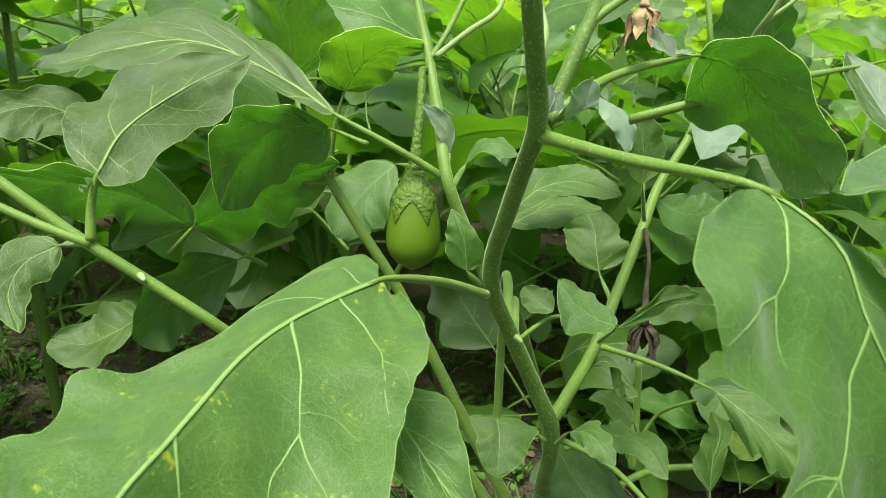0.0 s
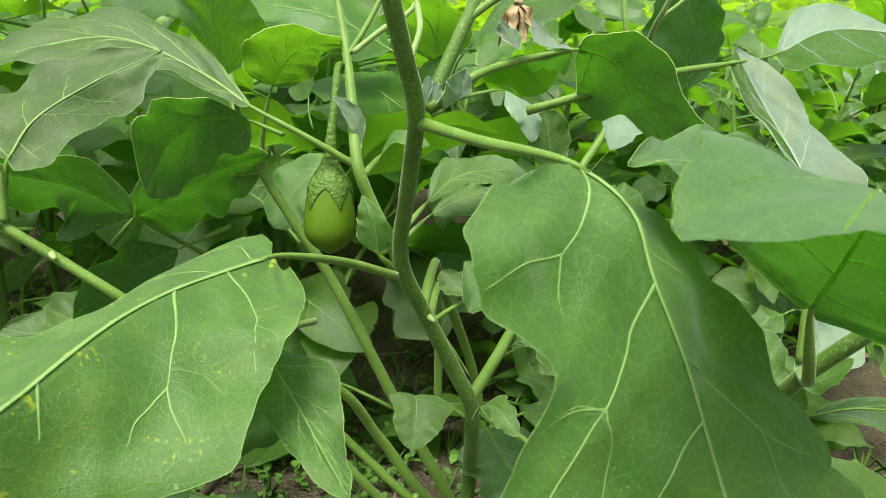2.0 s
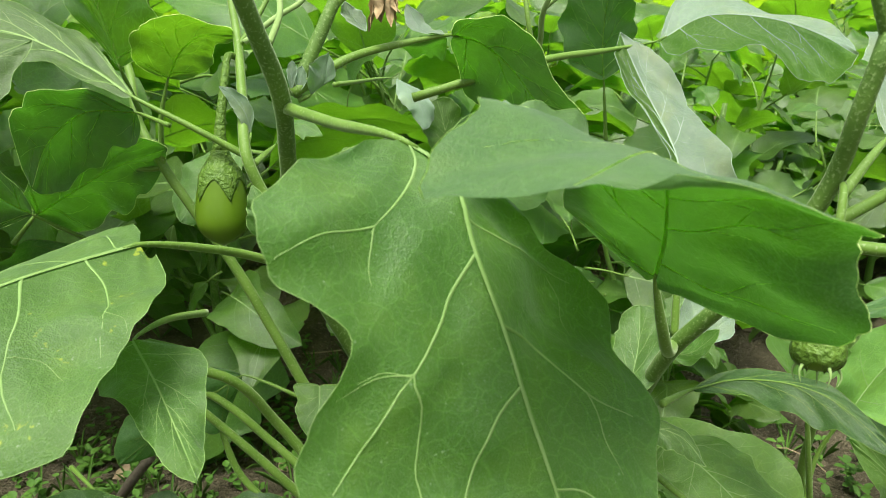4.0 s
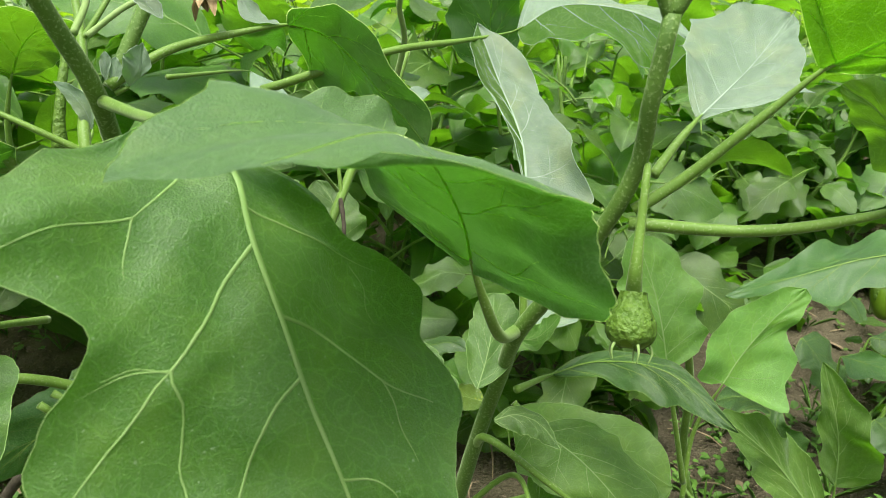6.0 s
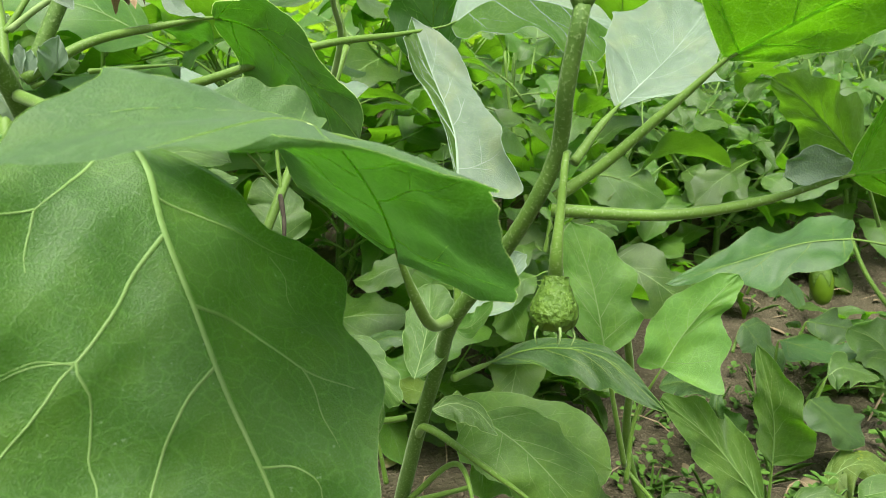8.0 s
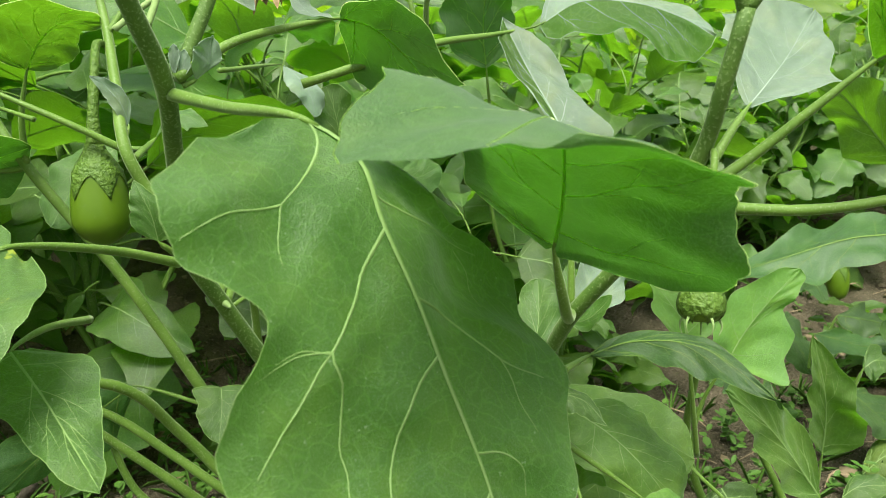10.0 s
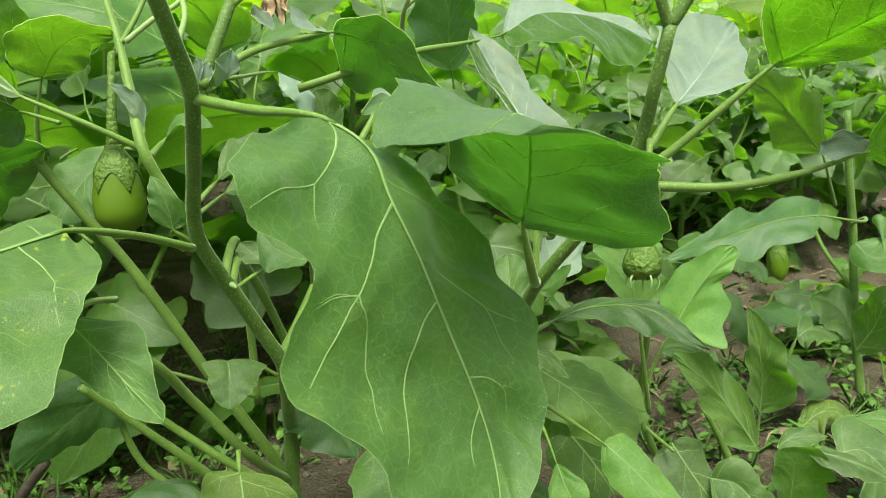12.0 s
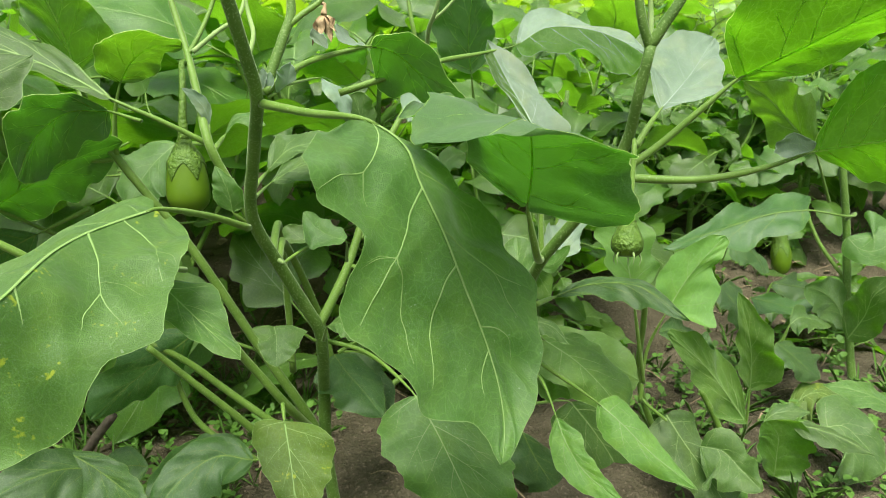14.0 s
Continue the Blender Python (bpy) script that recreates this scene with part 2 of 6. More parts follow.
def smooth_line(points, n):
    """A smooth line through the points, n + 1 places evenly along it."""
    p = np.asarray(points, float)
    if len(p) == 2:
        return p[0] + np.linspace(0, 1, n + 1)[:, None] * (p[1] - p[0])
    k = np.r_[0, np.cumsum(np.sqrt(np.linalg.norm(np.diff(p, axis=0), axis=1)))]
    slope = np.gradient(p, k, axis=0)
    fine = []
    for i in range(len(p) - 1):
        h = k[i + 1] - k[i]
        a = np.linspace(0, 1, 24, endpoint=False)[:, None]
        fine.append((2 * a**3 - 3 * a**2 + 1) * p[i] + (a**3 - 2 * a**2 + a) * h * slope[i] + (3 * a**2 - 2 * a**3) * p[i + 1] + (a**3 - a**2) * h * slope[i + 1])
    fine = np.vstack([*fine, p[-1:]])
    d = np.r_[0, np.cumsum(np.linalg.norm(np.diff(fine, axis=0), axis=1))]
    want = np.linspace(0, d[-1], n + 1)
    return np.stack([np.interp(want, d, fine[:, i]) for i in range(3)], 1)


def tube_data(line, radii, sides=10, knobs=0.0, seed=0):
    line = np.asarray(line, float)
    n = len(line)
    radii = np.interp(np.linspace(0, 1, n), np.linspace(0, 1, len(radii)), radii)
    tang = np.gradient(line, axis=0)
    side = unit(np.cross(tang[0], (0.3, 0.9, 0.31)))
    rng = np.random.default_rng(seed)
    verts, faces = [], []
    for i in range(n):
        t = unit(tang[i])
        side = unit(side - t * (side @ t))
        other = np.cross(t, side)
        for j in range(sides):
            a = 2 * math.pi * j / sides
            r = radii[i] * (1 + knobs * rng.uniform(-1, 1))
            verts.append(line[i] + r * (math.cos(a) * side + math.sin(a) * other))
    for i in range(n - 1):
        for j in range(sides):
            k = (j + 1) % sides
            faces.append((i * sides + j, i * sides + k, (i + 1) * sides + k, (i + 1) * sides + j))
    faces.append(tuple(reversed(range(sides))))
    faces.append(tuple(range((n - 1) * sides, n * sides)))
    return verts, faces


def stalk(name, parent, points, radii, material, label="", n=24, sides=10, knobs=0.03):
    v, f = tube_data(smooth_line(points, n), radii, sides, knobs, seed=len(ORIGIN))
    return part(name, v, f, [material], parent, label)


# half-widths along a leaf, from its base to its tip, for several shapes of margin
MARGINS = {
    "plain": ((0, 0.04, 0.12, 0.25, 0.36, 0.5, 0.62, 0.75, 0.87, 0.95, 1), (0.05, 0.4, 0.74, 0.98, 1, 0.92, 0.78, 0.58, 0.34, 0.17, 0)),
    "lobed": ((0, 0.03, 0.1, 0.2, 0.3, 0.4, 0.48, 0.56, 0.64, 0.72, 0.8, 0.9, 0.96, 1), (0.05, 0.36, 0.68, 0.95, 1.03, 0.9, 0.68, 0.62, 0.74, 0.68, 0.42, 0.3, 0.17, 0)),
    "wavy": ((0, 0.03, 0.1, 0.18, 0.26, 0.34, 0.42, 0.5, 0.58, 0.66, 0.75, 0.84, 0.93, 1), (0.05, 0.3, 0.62, 0.95, 1.02, 0.8, 0.72, 0.88, 0.78, 0.54, 0.55, 0.36, 0.2, 0)),
    "narrow": ((0, 0.05, 0.15, 0.3, 0.45, 0.6, 0.75, 0.88, 1), (0.06, 0.3, 0.7, 0.95, 1, 0.85, 0.6, 0.3, 0)),
    "heart": ((0, 0.02, 0.07, 0.15, 0.25, 0.4, 0.55, 0.7, 0.85, 0.94, 1), (0.3, 0.62, 0.86, 1, 0.97, 0.86, 0.7, 0.5, 0.28, 0.13, 0)),
    "blunt": ((0, 0.04, 0.1, 0.18, 0.3, 0.45, 0.6, 0.75, 0.88, 0.96, 1), (0.1, 0.4, 0.72, 0.95, 1, 1, 1, 1, 1, 0.96, 0.85)),
    "broad": ((0, 0.03, 0.1, 0.2, 0.32, 0.45, 0.58, 0.7, 0.8, 0.88, 0.95, 1), (0.1, 0.42, 0.72, 0.9, 1, 1, 0.93, 0.85, 0.72, 0.52, 0.3, 0)),
}


class Blade:
    """The surface of a leaf: a bent midrib and two half-blades."""

    def __init__(self, spine, left, right, s_left, s_right, margin_l, margin_r, cup, ripple, quilt, seed):
        self.rng = np.random.default_rng(seed)
        self.n = 60
        self.mid = smooth_line(spine, self.n)
        self.tan = np.array([unit(v) for v in np.gradient(self.mid, axis=0)])
        self.length = float(np.linalg.norm(np.diff(self.mid, axis=0), axis=1).sum())
        self.prof = {}
        for sgn, m in ((-1, margin_l), (1, margin_r)):
            xs, ws = MARGINS[m] if isinstance(m, str) else m
            xs, ws = np.array(xs), np.array(ws)
            if isinstance(m, str):
                fine = np.linspace(0, 1, 61)
                a, c = self.rng.uniform(0, 6.28, 2)
                ws = np.interp(fine, xs, ws) * (1 + np.sin(math.pi * fine) * (0.055 * np.sin(25 * fine + a) + 0.03 * np.sin(52 * fine + c)))
                xs = fine
            self.prof[sgn] = (xs, ws)
        self.vec = {}
        for sgn, point, s0 in ((-1, left, s_left), (1, right, s_right)):
            if isinstance(s0, tuple):
                vs = []
                for p, si in zip(point, s0):
                    vs.append((np.asarray(p, float) - self.mid[int(round(si * self.n))]) / float(np.interp(si, *self.prof[sgn])))
                vs, ss = np.array(vs), np.linspace(0, 1, self.n + 1)
                v = np.stack([np.interp(ss, s0, vs[:, i]) for i in range(3)], 1)
                for _ in range(6):
                    v[1:-1] = 0.5 * v[1:-1] + 0.25 * (v[:-2] + v[2:])
                self.vec[sgn] = v
                continue
            i0 = int(round(s0 * self.n))
            v0, t0 = np.asarray(point, float) - self.mid[i0], self.tan[i0]
            out = []
            for t in self.tan:
                axis = np.cross(t0, t)
                sn, cs = np.linalg.norm(axis), float(t0 @ t)
                if sn < 1e-6:
                    out.append(v0)
                    continue
                k = axis / sn
                out.append(v0 * cs + np.cross(k, v0) * sn + k * (k @ v0) * (1 - cs))
            self.vec[sgn] = np.array(out)
        self.cup, self.ripple, self.quilt = cup, ripple, quilt
        self.phase = self.rng.uniform(0, 6.28, 6)

    def width(self, s, sgn):
        xs, ws = self.prof[sgn]
        w = np.interp(s, xs, ws)
        for d in (0.012, 0.024):
            w = 0.5 * w + 0.25 * (np.interp(s - d, xs, ws) + np.interp(s + d, xs, ws)) if 0.06 < s < 0.93 else w
        return float(w) * (1 + 0.014 * math.sin(41 * s + self.phase[4] + sgn) + 0.008 * math.sin(97 * s + self.phase[5] * sgn)) + 0.004

    def at(self, s, sgn, u, lift=0.0):
        s = min(max(s, 0.0), 1.0)
        f = s * self.n
        i = min(int(f), self.n - 1)
        a = f - i
        m = self.mid[i] * (1 - a) + self.mid[i + 1] * a
        t = self.tan[i] * (1 - a) + self.tan[i + 1] * a
        v = self.vec[sgn][i] * (1 - a) + self.vec[sgn][i + 1] * a
        w = self.width(s, sgn)
        across = unit(self.vec[1][i] - self.vec[-1][i])
        up = unit(np.cross(across, t))
        half = np.linalg.norm(v) * w
        h = self.cup * half * (u * u - u) * 4 * 0.5
        h += self.ripple * half * u * u * (math.sin(9.5 * s + self.phase[0] * (1 + sgn)) + 0.6 * math.sin(21 * s + self.phase[1] + 2 * sgn))
        q = (s - 0.2 * u) * 6.0
        h += self.quilt * self.length * abs(math.sin(math.pi * (q + (0.25 if sgn > 0 else 0)))) ** 0.7 * u * (1.25 - u) * 1.6
        h += 0.006 * self.length * math.sin(14 * s + 5 * u * sgn + self.phase[2]) * u
        h += self.quilt * self.length * 1.3 * noise.noise((sgn * u * half * 45 + self.phase[0], s * self.length * 45, self.phase[1])) * min(1, 4 * u)
        return m + u * w * v + up * (h + lift), np.array((sgn * u * half + 0.5, s * self.length + self.phase[3]))


def straight(b, sgn, s0, u0, s1, u1, n):
    """A nearly straight run across a half-blade, whatever its margin does."""
    out = []
    reach = [u * b.width(s, sgn) * np.linalg.norm(b.vec[sgn][int(s * b.n)]) for s, u in ((s0, u0), (s1, u1))]
    for f in np.linspace(0, 1, n):
        s = min(s0 + (s1 - s0) * (0.85 * f + 0.15 * f * f), 0.985)
        d = reach[0] + (reach[1] - reach[0]) * f
        out.append((s, sgn, min(d / (b.width(s, sgn) * np.linalg.norm(b.vec[sgn][int(s * b.n)]) + 1e-9), 0.96)))
    return out


def blade_mesh(b, rows, cols):
    verts, uv, faces = [], [], []
    for i in range(rows + 1):
        s = i / rows
        for j in range(-cols, cols + 1):
            p, c = b.at(s, -1 if j < 0 else 1, abs(j) / cols)
            verts.append(p)
            uv.append(c)
    w = 2 * cols + 1
    for i in range(rows):
        for j in range(2 * cols):
            a = i * w + j
            faces.append((a, a + 1, a + w + 1, a + w))
    return verts, faces, uv


def vein_mesh(b, thick, laterals=5, forks=True, veins=None):
    """Midrib, side veins and their forks, standing a little proud on both faces."""
    lines = [([(s, 1, 0.0) for s in np.linspace(0, 0.985, 40)], thick, 0.2)]
    for share, *knots in veins or ():
        q = smooth_line([(s, u, 0.0) for s, u in knots], 18)
        lines.append(([(min(s, 0.985), 1 if u >= 0 else -1, min(abs(u), 0.97)) for s, u, _ in q], thick * share, 0.3))
    for sgn in () if veins else (-1, 1):
        given = [0.02 + (0.74 / laterals) * (k + (0.35 if sgn > 0 else 0)) + b.rng.uniform(-0.02, 0.02) for k in range(laterals)]
        for k, q in enumerate(given):
            reach, lean = 0.93 - 0.04 * k, (0.12 if k == 0 else b.rng.uniform(0.26, 0.34)) * (1 - 0.35 * q)
            path = straight(b, sgn, q, 0.0, min(q + 1.2 * lean, 0.97), reach, 14)
            lines.append((path, thick * (0.5 - 0.06 * k), 0.16))
            if forks:
                for at, ds, du in ((0.33, 0.02, 0.34), (0.5, 0.17, 0.12), (0.7, 0.02, 0.2)):
                    if k == 0 and at == 0.52 or b.rng.random() < 0.15 * k:
                        continue
                    at += b.rng.uniform(-0.06, 0.06)
                    s0, _, at = path[int(13 * at)]
                    lines.append((straight(b, sgn, s0, at, min(s0 + ds, 0.97), min(at + du, 0.93), 9), thick * 0.24, 0.25))
    if forks:
        for sgn in (-1, 1):
            lines.append(([(s, sgn, 1.0) for s in np.linspace(0.0, 1.0, 60)], 0.00013, 1.0))
    verts, faces = [], []
    for path, r0, end in lines:
        pts = np.array([b.at(s, g, u)[0] for s, g, u in path])
        ups = np.array([b.at(s, g, u, 0.001)[0] for s, g, u in path]) - pts
        tang = np.gradient(pts, axis=0)
        first = len(verts)
        for i in range(len(pts)):
            r = r0 * (1 - (1 - end) * i / (len(pts) - 1))
            up = unit(ups[i])
            sd = unit(np.cross(tang[i], up))
            for face in (1, -1):
                verts += [pts[i] + sd * r * w + up * face * (r * h + min(0.0003, 0.45 * r)) for w, h in ((-1, -0.06), (-0.55, 0.24), (0, 0.34), (0.55, 0.24), (1, -0.06))]
        for i in range(len(pts) - 1):
            for j in (0, 1, 2, 3, 5, 6, 7, 8):
                a = first + i * 10 + j
                faces.append((a, a + 1, a + 11, a + 10))
    return verts, faces


def leaf(plant, spine, left, right, s_left=0.35, s_right=0.35, ml="lobed", mr="lobed", cup=0.18, ripple=0.13, quilt=0.015, rows=44, cols=11, laterals=4, thick=None, petiole=None, pr=0.002, material=None, label="", twig=None, vein=None, under=None, veins=None):
    """A leaf with its veins and, where given, the stalk that carries it."""
    b = Blade(spine, left, right, s_left, s_right, ml, mr, cup, ripple, quilt, len(ORIGIN))
    v, f, uv = blade_mesh(b, rows, cols)
    slots = [int(under is not None and i % (2 * cols) >= cols) for i in range(len(f))]
    blade = part("leaf", v, f, [material or LEAF, under or LEAF], plant, label, uv, slots)
    thick = thick or (0.0042 if material == LEAF_DOWN_SHEEN else 0.0062) * b.length
    v, f = vein_mesh(b, thick, laterals, True, veins)
    part("vein", v, f, [vein or (VEIN_PALE if material == LEAF_DOWN_SHEEN else TWIG if material == LEAF_DARK_SHADED else VEIN)], blade)
    if petiole:
        r = pr
        v, f = tube_data(smooth_line([*petiole, spine[0], b.mid[2]], 20), (r * 1.2, r, r * 0.85, min(r, thick) * 0.8), 10, 0.03, len(ORIGIN))
        part("petiole", v, f, [twig or TWIG], blade)
    return blade


def lathe(profile, line, sides, ridge=0.0, lobes=5):
    """A round body about a line: profile gives the radius at each step along it."""
    n = len(profile)
    pts = smooth_line(line, n - 1)
    tang = np.gradient(pts, axis=0)
    side = unit(np.cross(tang[0], (0.2, 0.95, 0.1)))
    verts, faces = [], []
    for i in range(n):
        t = unit(tang[i])
        side = unit(side - t * (side @ t))
        other = np.cross(t, side)
        for j in range(sides):
            a = 2 * math.pi * j / sides
            r = profile[i] * (1 + ridge * math.cos(lobes * a))
            verts.append(pts[i] + r * (math.cos(a) * side + math.sin(a) * other))
    for i in range(n - 1):
        for j in range(sides):
            k = (j + 1) % sides
            faces.append((i * sides + j, i * sides + k, (i + 1) * sides + k, (i + 1) * sides + j))
    faces += [tuple(reversed(range(sides))), tuple(range((n - 1) * sides, n * sides))]
    return verts, faces


def eggplant_fruit(plant, stalk_line, top, bottom, width, label, cover=0.62, point=0.26, awn=0.0, shape=1.15, neck=1.0, skin=None, body_line=None, turn=0.0, stalk_radii=(0.0024, 0.0026, 0.0032, 0.0044)):
    """A hanging fruit: body, stalk and a wrinkled calyx with pointed lobes."""
    top, bottom = np.array(top), np.array(bottom)
    q = np.linspace(0, 1, 22)
    prof = width / 2 * np.sqrt(np.clip(1 - np.abs(2 * q**shape - 1) ** 2.5, 0.0004, 1))
    prof *= 1 - 0.22 * np.exp(-(((q - 0.3) / 0.13) ** 2)) * neck
    if body_line:
        prof = width / 2 * np.interp(q, *body_line)
        prof[1:-1] = 0.5 * prof[1:-1] + 0.25 * (prof[:-2] + prof[2:])
    v, f = lathe(prof, [top, bottom], 28)
    body = part("fruit", v, f, [FRUIT], plant, label)
    stalk("fruit_stalk", body, [*stalk_line, top + (bottom - top) * 0.04], stalk_radii, skin or CALYX, n=20)
    sides, rings = 60, 16
    axis = unit(bottom - top)
    side = unit(np.cross(axis, (0.35, 0.9, 0.2)))
    other = np.cross(axis, side)
    verts, faces = [], []
    for layer in (0.0016, 0.0006):
        for i in range(rings + 1):
            for j in range(sides):
                a = 2 * math.pi * j / sides
                saw = abs((((a + turn) * 5 / (2 * math.pi)) % 1) * 2 - 1)
                reach = cover * (0.62 + point * 1.6 * saw**1.6)
                s = 0.005 + reach * i / rings
                r = np.interp(s, q, prof) + layer * (1 - 0.7 * i / rings)
                wr = 1 + (0.05 * noise.noise((4 * math.cos(a), 4 * math.sin(a), s * 26)) + 0.03 * math.sin(75 * s + 2.5 * noise.noise((3 * math.cos(a), 3 * math.sin(a), 5)))) * (1 - 0.6 * i / rings)
                verts.append(top + axis * s * np.linalg.norm(bottom - top) + r * wr * (math.cos(a) * side + math.sin(a) * other))
    m = (rings + 1) * sides
    for lay in (0, 1):
        for i in range(rings):
            for j in range(sides):
                k = (j + 1) % sides
                quad = (lay * m + i * sides + j, lay * m + i * sides + k, lay * m + (i + 1) * sides + k, lay * m + (i + 1) * sides + j)
                faces.append(quad if lay == 0 else quad[::-1])
    for j in range(sides):
        k = (j + 1) % sides
        faces.append((rings * sides + j, rings * sides + k, m + rings * sides + k, m + rings * sides + j))
    part("calyx", verts, faces, [CALYX], body, "rough green calyx with pointed lobes")
    if awn:
        for j in range(5):
            a = 2 * math.pi * (j + 0.5) / 5 + math.pi / 5
            d = math.cos(a) * side + math.sin(a) * other
            p = top + axis * np.linalg.norm(bottom - top) * 0.86 + d * width * 0.36
            stalk("awn", body, [p, p + axis * awn * 0.5 + d * awn * 0.25, p + axis * awn + d * awn * 0.1], (0.0008, 0.0005, 0.00015), SHOOT, n=8, sides=6)
    return body


def dried_flower(plant, stalk_line, radius, length, material, label):
    """A shrivelled flower hanging from its thin stalk."""
    top = np.array(stalk_line[-1])
    head = stalk("dried_flower", plant, stalk_line, (radius * 0.16, radius * 0.14, radius * 0.3), material, label, n=16, sides=8, knobs=0.15)
    rng = np.random.default_rng(len(ORIGIN))
    for j in range(9):
        a = 2 * math.pi * j / 9 + rng.uniform(-0.3, 0.3)
        d = np.array((math.cos(a), math.sin(a), 0))
        ln = length * rng.uniform(0.55, 1.2)
        sp = [top, top + d * radius * 0.7 + (0, 0, -0.25 * ln), top + d * radius * rng.uniform(0.7, 1.1) + (0, 0, -0.65 * ln), top + d * radius * rng.uniform(0.4, 1.3) + (0, 0, -ln)]
        sd = np.cross(d, (0, 0, 1)) * radius * rng.uniform(0.2, 0.5)
        b = Blade(sp, np.array(sp[2]) - sd, np.array(sp[2]) + sd, 0.6, 0.6, "narrow", "narrow", 0.5, 0.2, 0.01, j)
        v, f, uv = blade_mesh(b, 12, 3)
        part("petal", v, f, [material], head, uv=uv)
    return head


def open_flower(plant, at, facing, radius, label):
    """A lilac star flower with a yellow cone of anthers."""
    at, facing = np.array(at, float), unit(np.array(facing, float))
    side = unit(np.cross(facing, (0.1, 0.2, 0.97)))
    other = np.cross(facing, side)
    v, f = tube_data([at - facing * 0.006, at, at + facing * 0.009], (0.0022, 0.0028, 0.0012), 8)
    heart = part("flower", v, f, [ANTHER], plant, label)
    for j in range(5):
        a = 2 * math.pi * j / 5
        d, e = math.cos(a) * side + math.sin(a) * other, -math.sin(a) * side + math.cos(a) * other
        sp = [at, at + d * radius * 0.55 + facing * 0.002, at + d * radius - facing * 0.004]
        b = Blade(sp, at + d * radius * 0.5 - e * radius * 0.55, at + d * radius * 0.5 + e * radius * 0.55, 0.5, 0.5, "broad", "broad", 0.1, 0.1, 0.01, j)
        v, f, uv = blade_mesh(b, 8, 3)
        part("petal", v, f, [PETAL], heart, uv=uv)
    return heart



# ---- the plants close by ----

main = thing("eggplant_plant", (0.085, 0.42, 0.0), "tall branching eggplant plant with big lobed leaves", "plant", "eggplant plants close by")
stalk("stem", main, [(0.0808, 0.4019, 0.0118), (0.0737, 0.4141, 0.1229), (0.0764, 0.4169, 0.1891), (0.0763, 0.3877, 0.2555), (0.0749, 0.3828, 0.2802), (0.0638, 0.3798, 0.3070), (0.0444, 0.3705, 0.3545), (0.0288, 0.3573, 0.3971), (0.0286, 0.3486, 0.4201), (0.0322, 0.3350, 0.4413), (0.0380, 0.3062, 0.4790), (0.0408, 0.2882, 0.4996), (0.0403, 0.2798, 0.5118), (0.0360, 0.2663, 0.5333), (0.0321, 0.2546, 0.5538), (0.0284, 0.2474, 0.5718)], (0.0072, 0.0064, 0.0056, 0.0048, 0.004), STEM, "upright speckled green stem", n=60)
stalk("branch", main, [(0.0457, 0.2929, 0.5038), (0.0519, 0.2986, 0.5167), (0.0622, 0.3074, 0.5380), (0.0688, 0.3137, 0.5523), (0.0703, 0.3209, 0.5690)], (0.0036, 0.0034, 0.0028), STEM)
stalk("branch", main, [(0.0660, 0.3100, 0.5451), (0.0764, 0.3137, 0.5523), (0.0881, 0.3174, 0.5595), (0.0961, 0.3220, 0.5691)], (0.0022, 0.002, 0.0018), TWIG)
stalk("branch", main, [(0.0387, 0.2793, 0.5280), (0.0430, 0.2894, 0.5410), (0.0413, 0.2996, 0.5544), (0.0401, 0.3045, 0.5681)], (0.0016, 0.0014, 0.001), SHOOT)
stalk("branch", main, [(0.0743, 0.4160, 0.1284), (0.0586, 0.4191, 0.1677), (0.0241, 0.4283, 0.2371), (-0.0355, 0.4512, 0.3570), (-0.0597, 0.4554, 0.3979), (-0.0812, 0.4630, 0.4334), (-0.1011, 0.4803, 0.4661), (-0.1096, 0.5026, 0.4981), (-0.1269, 0.5261, 0.5336), (-0.1356, 0.5409, 0.5742)], (0.005, 0.0044, 0.004, 0.0034, 0.0026), TWIG, n=50)
stalk("branch", main, [(-0.0812, 0.4630, 0.4334), (-0.0929, 0.4675, 0.4310), (-0.1159, 0.4783, 0.4313)], (0.0022, 0.002), TWIG)
stalk("branch", main, [(0.0266, 0.3643, 0.3960), (0.0205, 0.3649, 0.4122), (0.0103, 0.3681, 0.4358), (0.0026, 0.3689, 0.4584), (-0.0031, 0.3993, 0.4922), (-0.0097, 0.4330, 0.5263), (-0.0161, 0.4535, 0.5533), (-0.0201, 0.4664, 0.5743)], (0.0038, 0.0034, 0.003, 0.0026), TWIG, n=40)
stalk("branch", main, [(-0.0078, 0.4280, 0.5214), (0.0022, 0.4367, 0.5364), (0.0131, 0.4494, 0.5567), (0.0203, 0.4556, 0.5737)], (0.002, 0.0018, 0.0016), TWIG)
stalk("branch", main, [(-0.0042, 0.4266, 0.5232), (0.0163, 0.4320, 0.5382), (0.0344, 0.4416, 0.5498), (0.0421, 0.4531, 0.5669)], (0.002, 0.0018, 0.0016), SHOOT)
stalk("branch", main, [(0.0705, 0.4160, 0.1398), (0.0413, 0.3546, 0.2212), (0.0097, 0.3454, 0.2813), (-0.0136, 0.3223, 0.3330), (-0.0787, 0.2998, 0.3651), (-0.1055, 0.2786, 0.4090), (-0.1374, 0.2757, 0.4362), (-0.1588, 0.2736, 0.4539), (-0.1782, 0.2742, 0.4701), (-0.2041, 0.2764, 0.4908)], (0.0044, 0.0038, 0.0030, 0.0026, 0.0024), TWIG, n=50)
stalk("branch", main, [(-0.1557, 0.2723, 0.4533), (-0.1733, 0.2711, 0.4615), (-0.2041, 0.2715, 0.4772)], (0.0022, 0.002), TWIG)
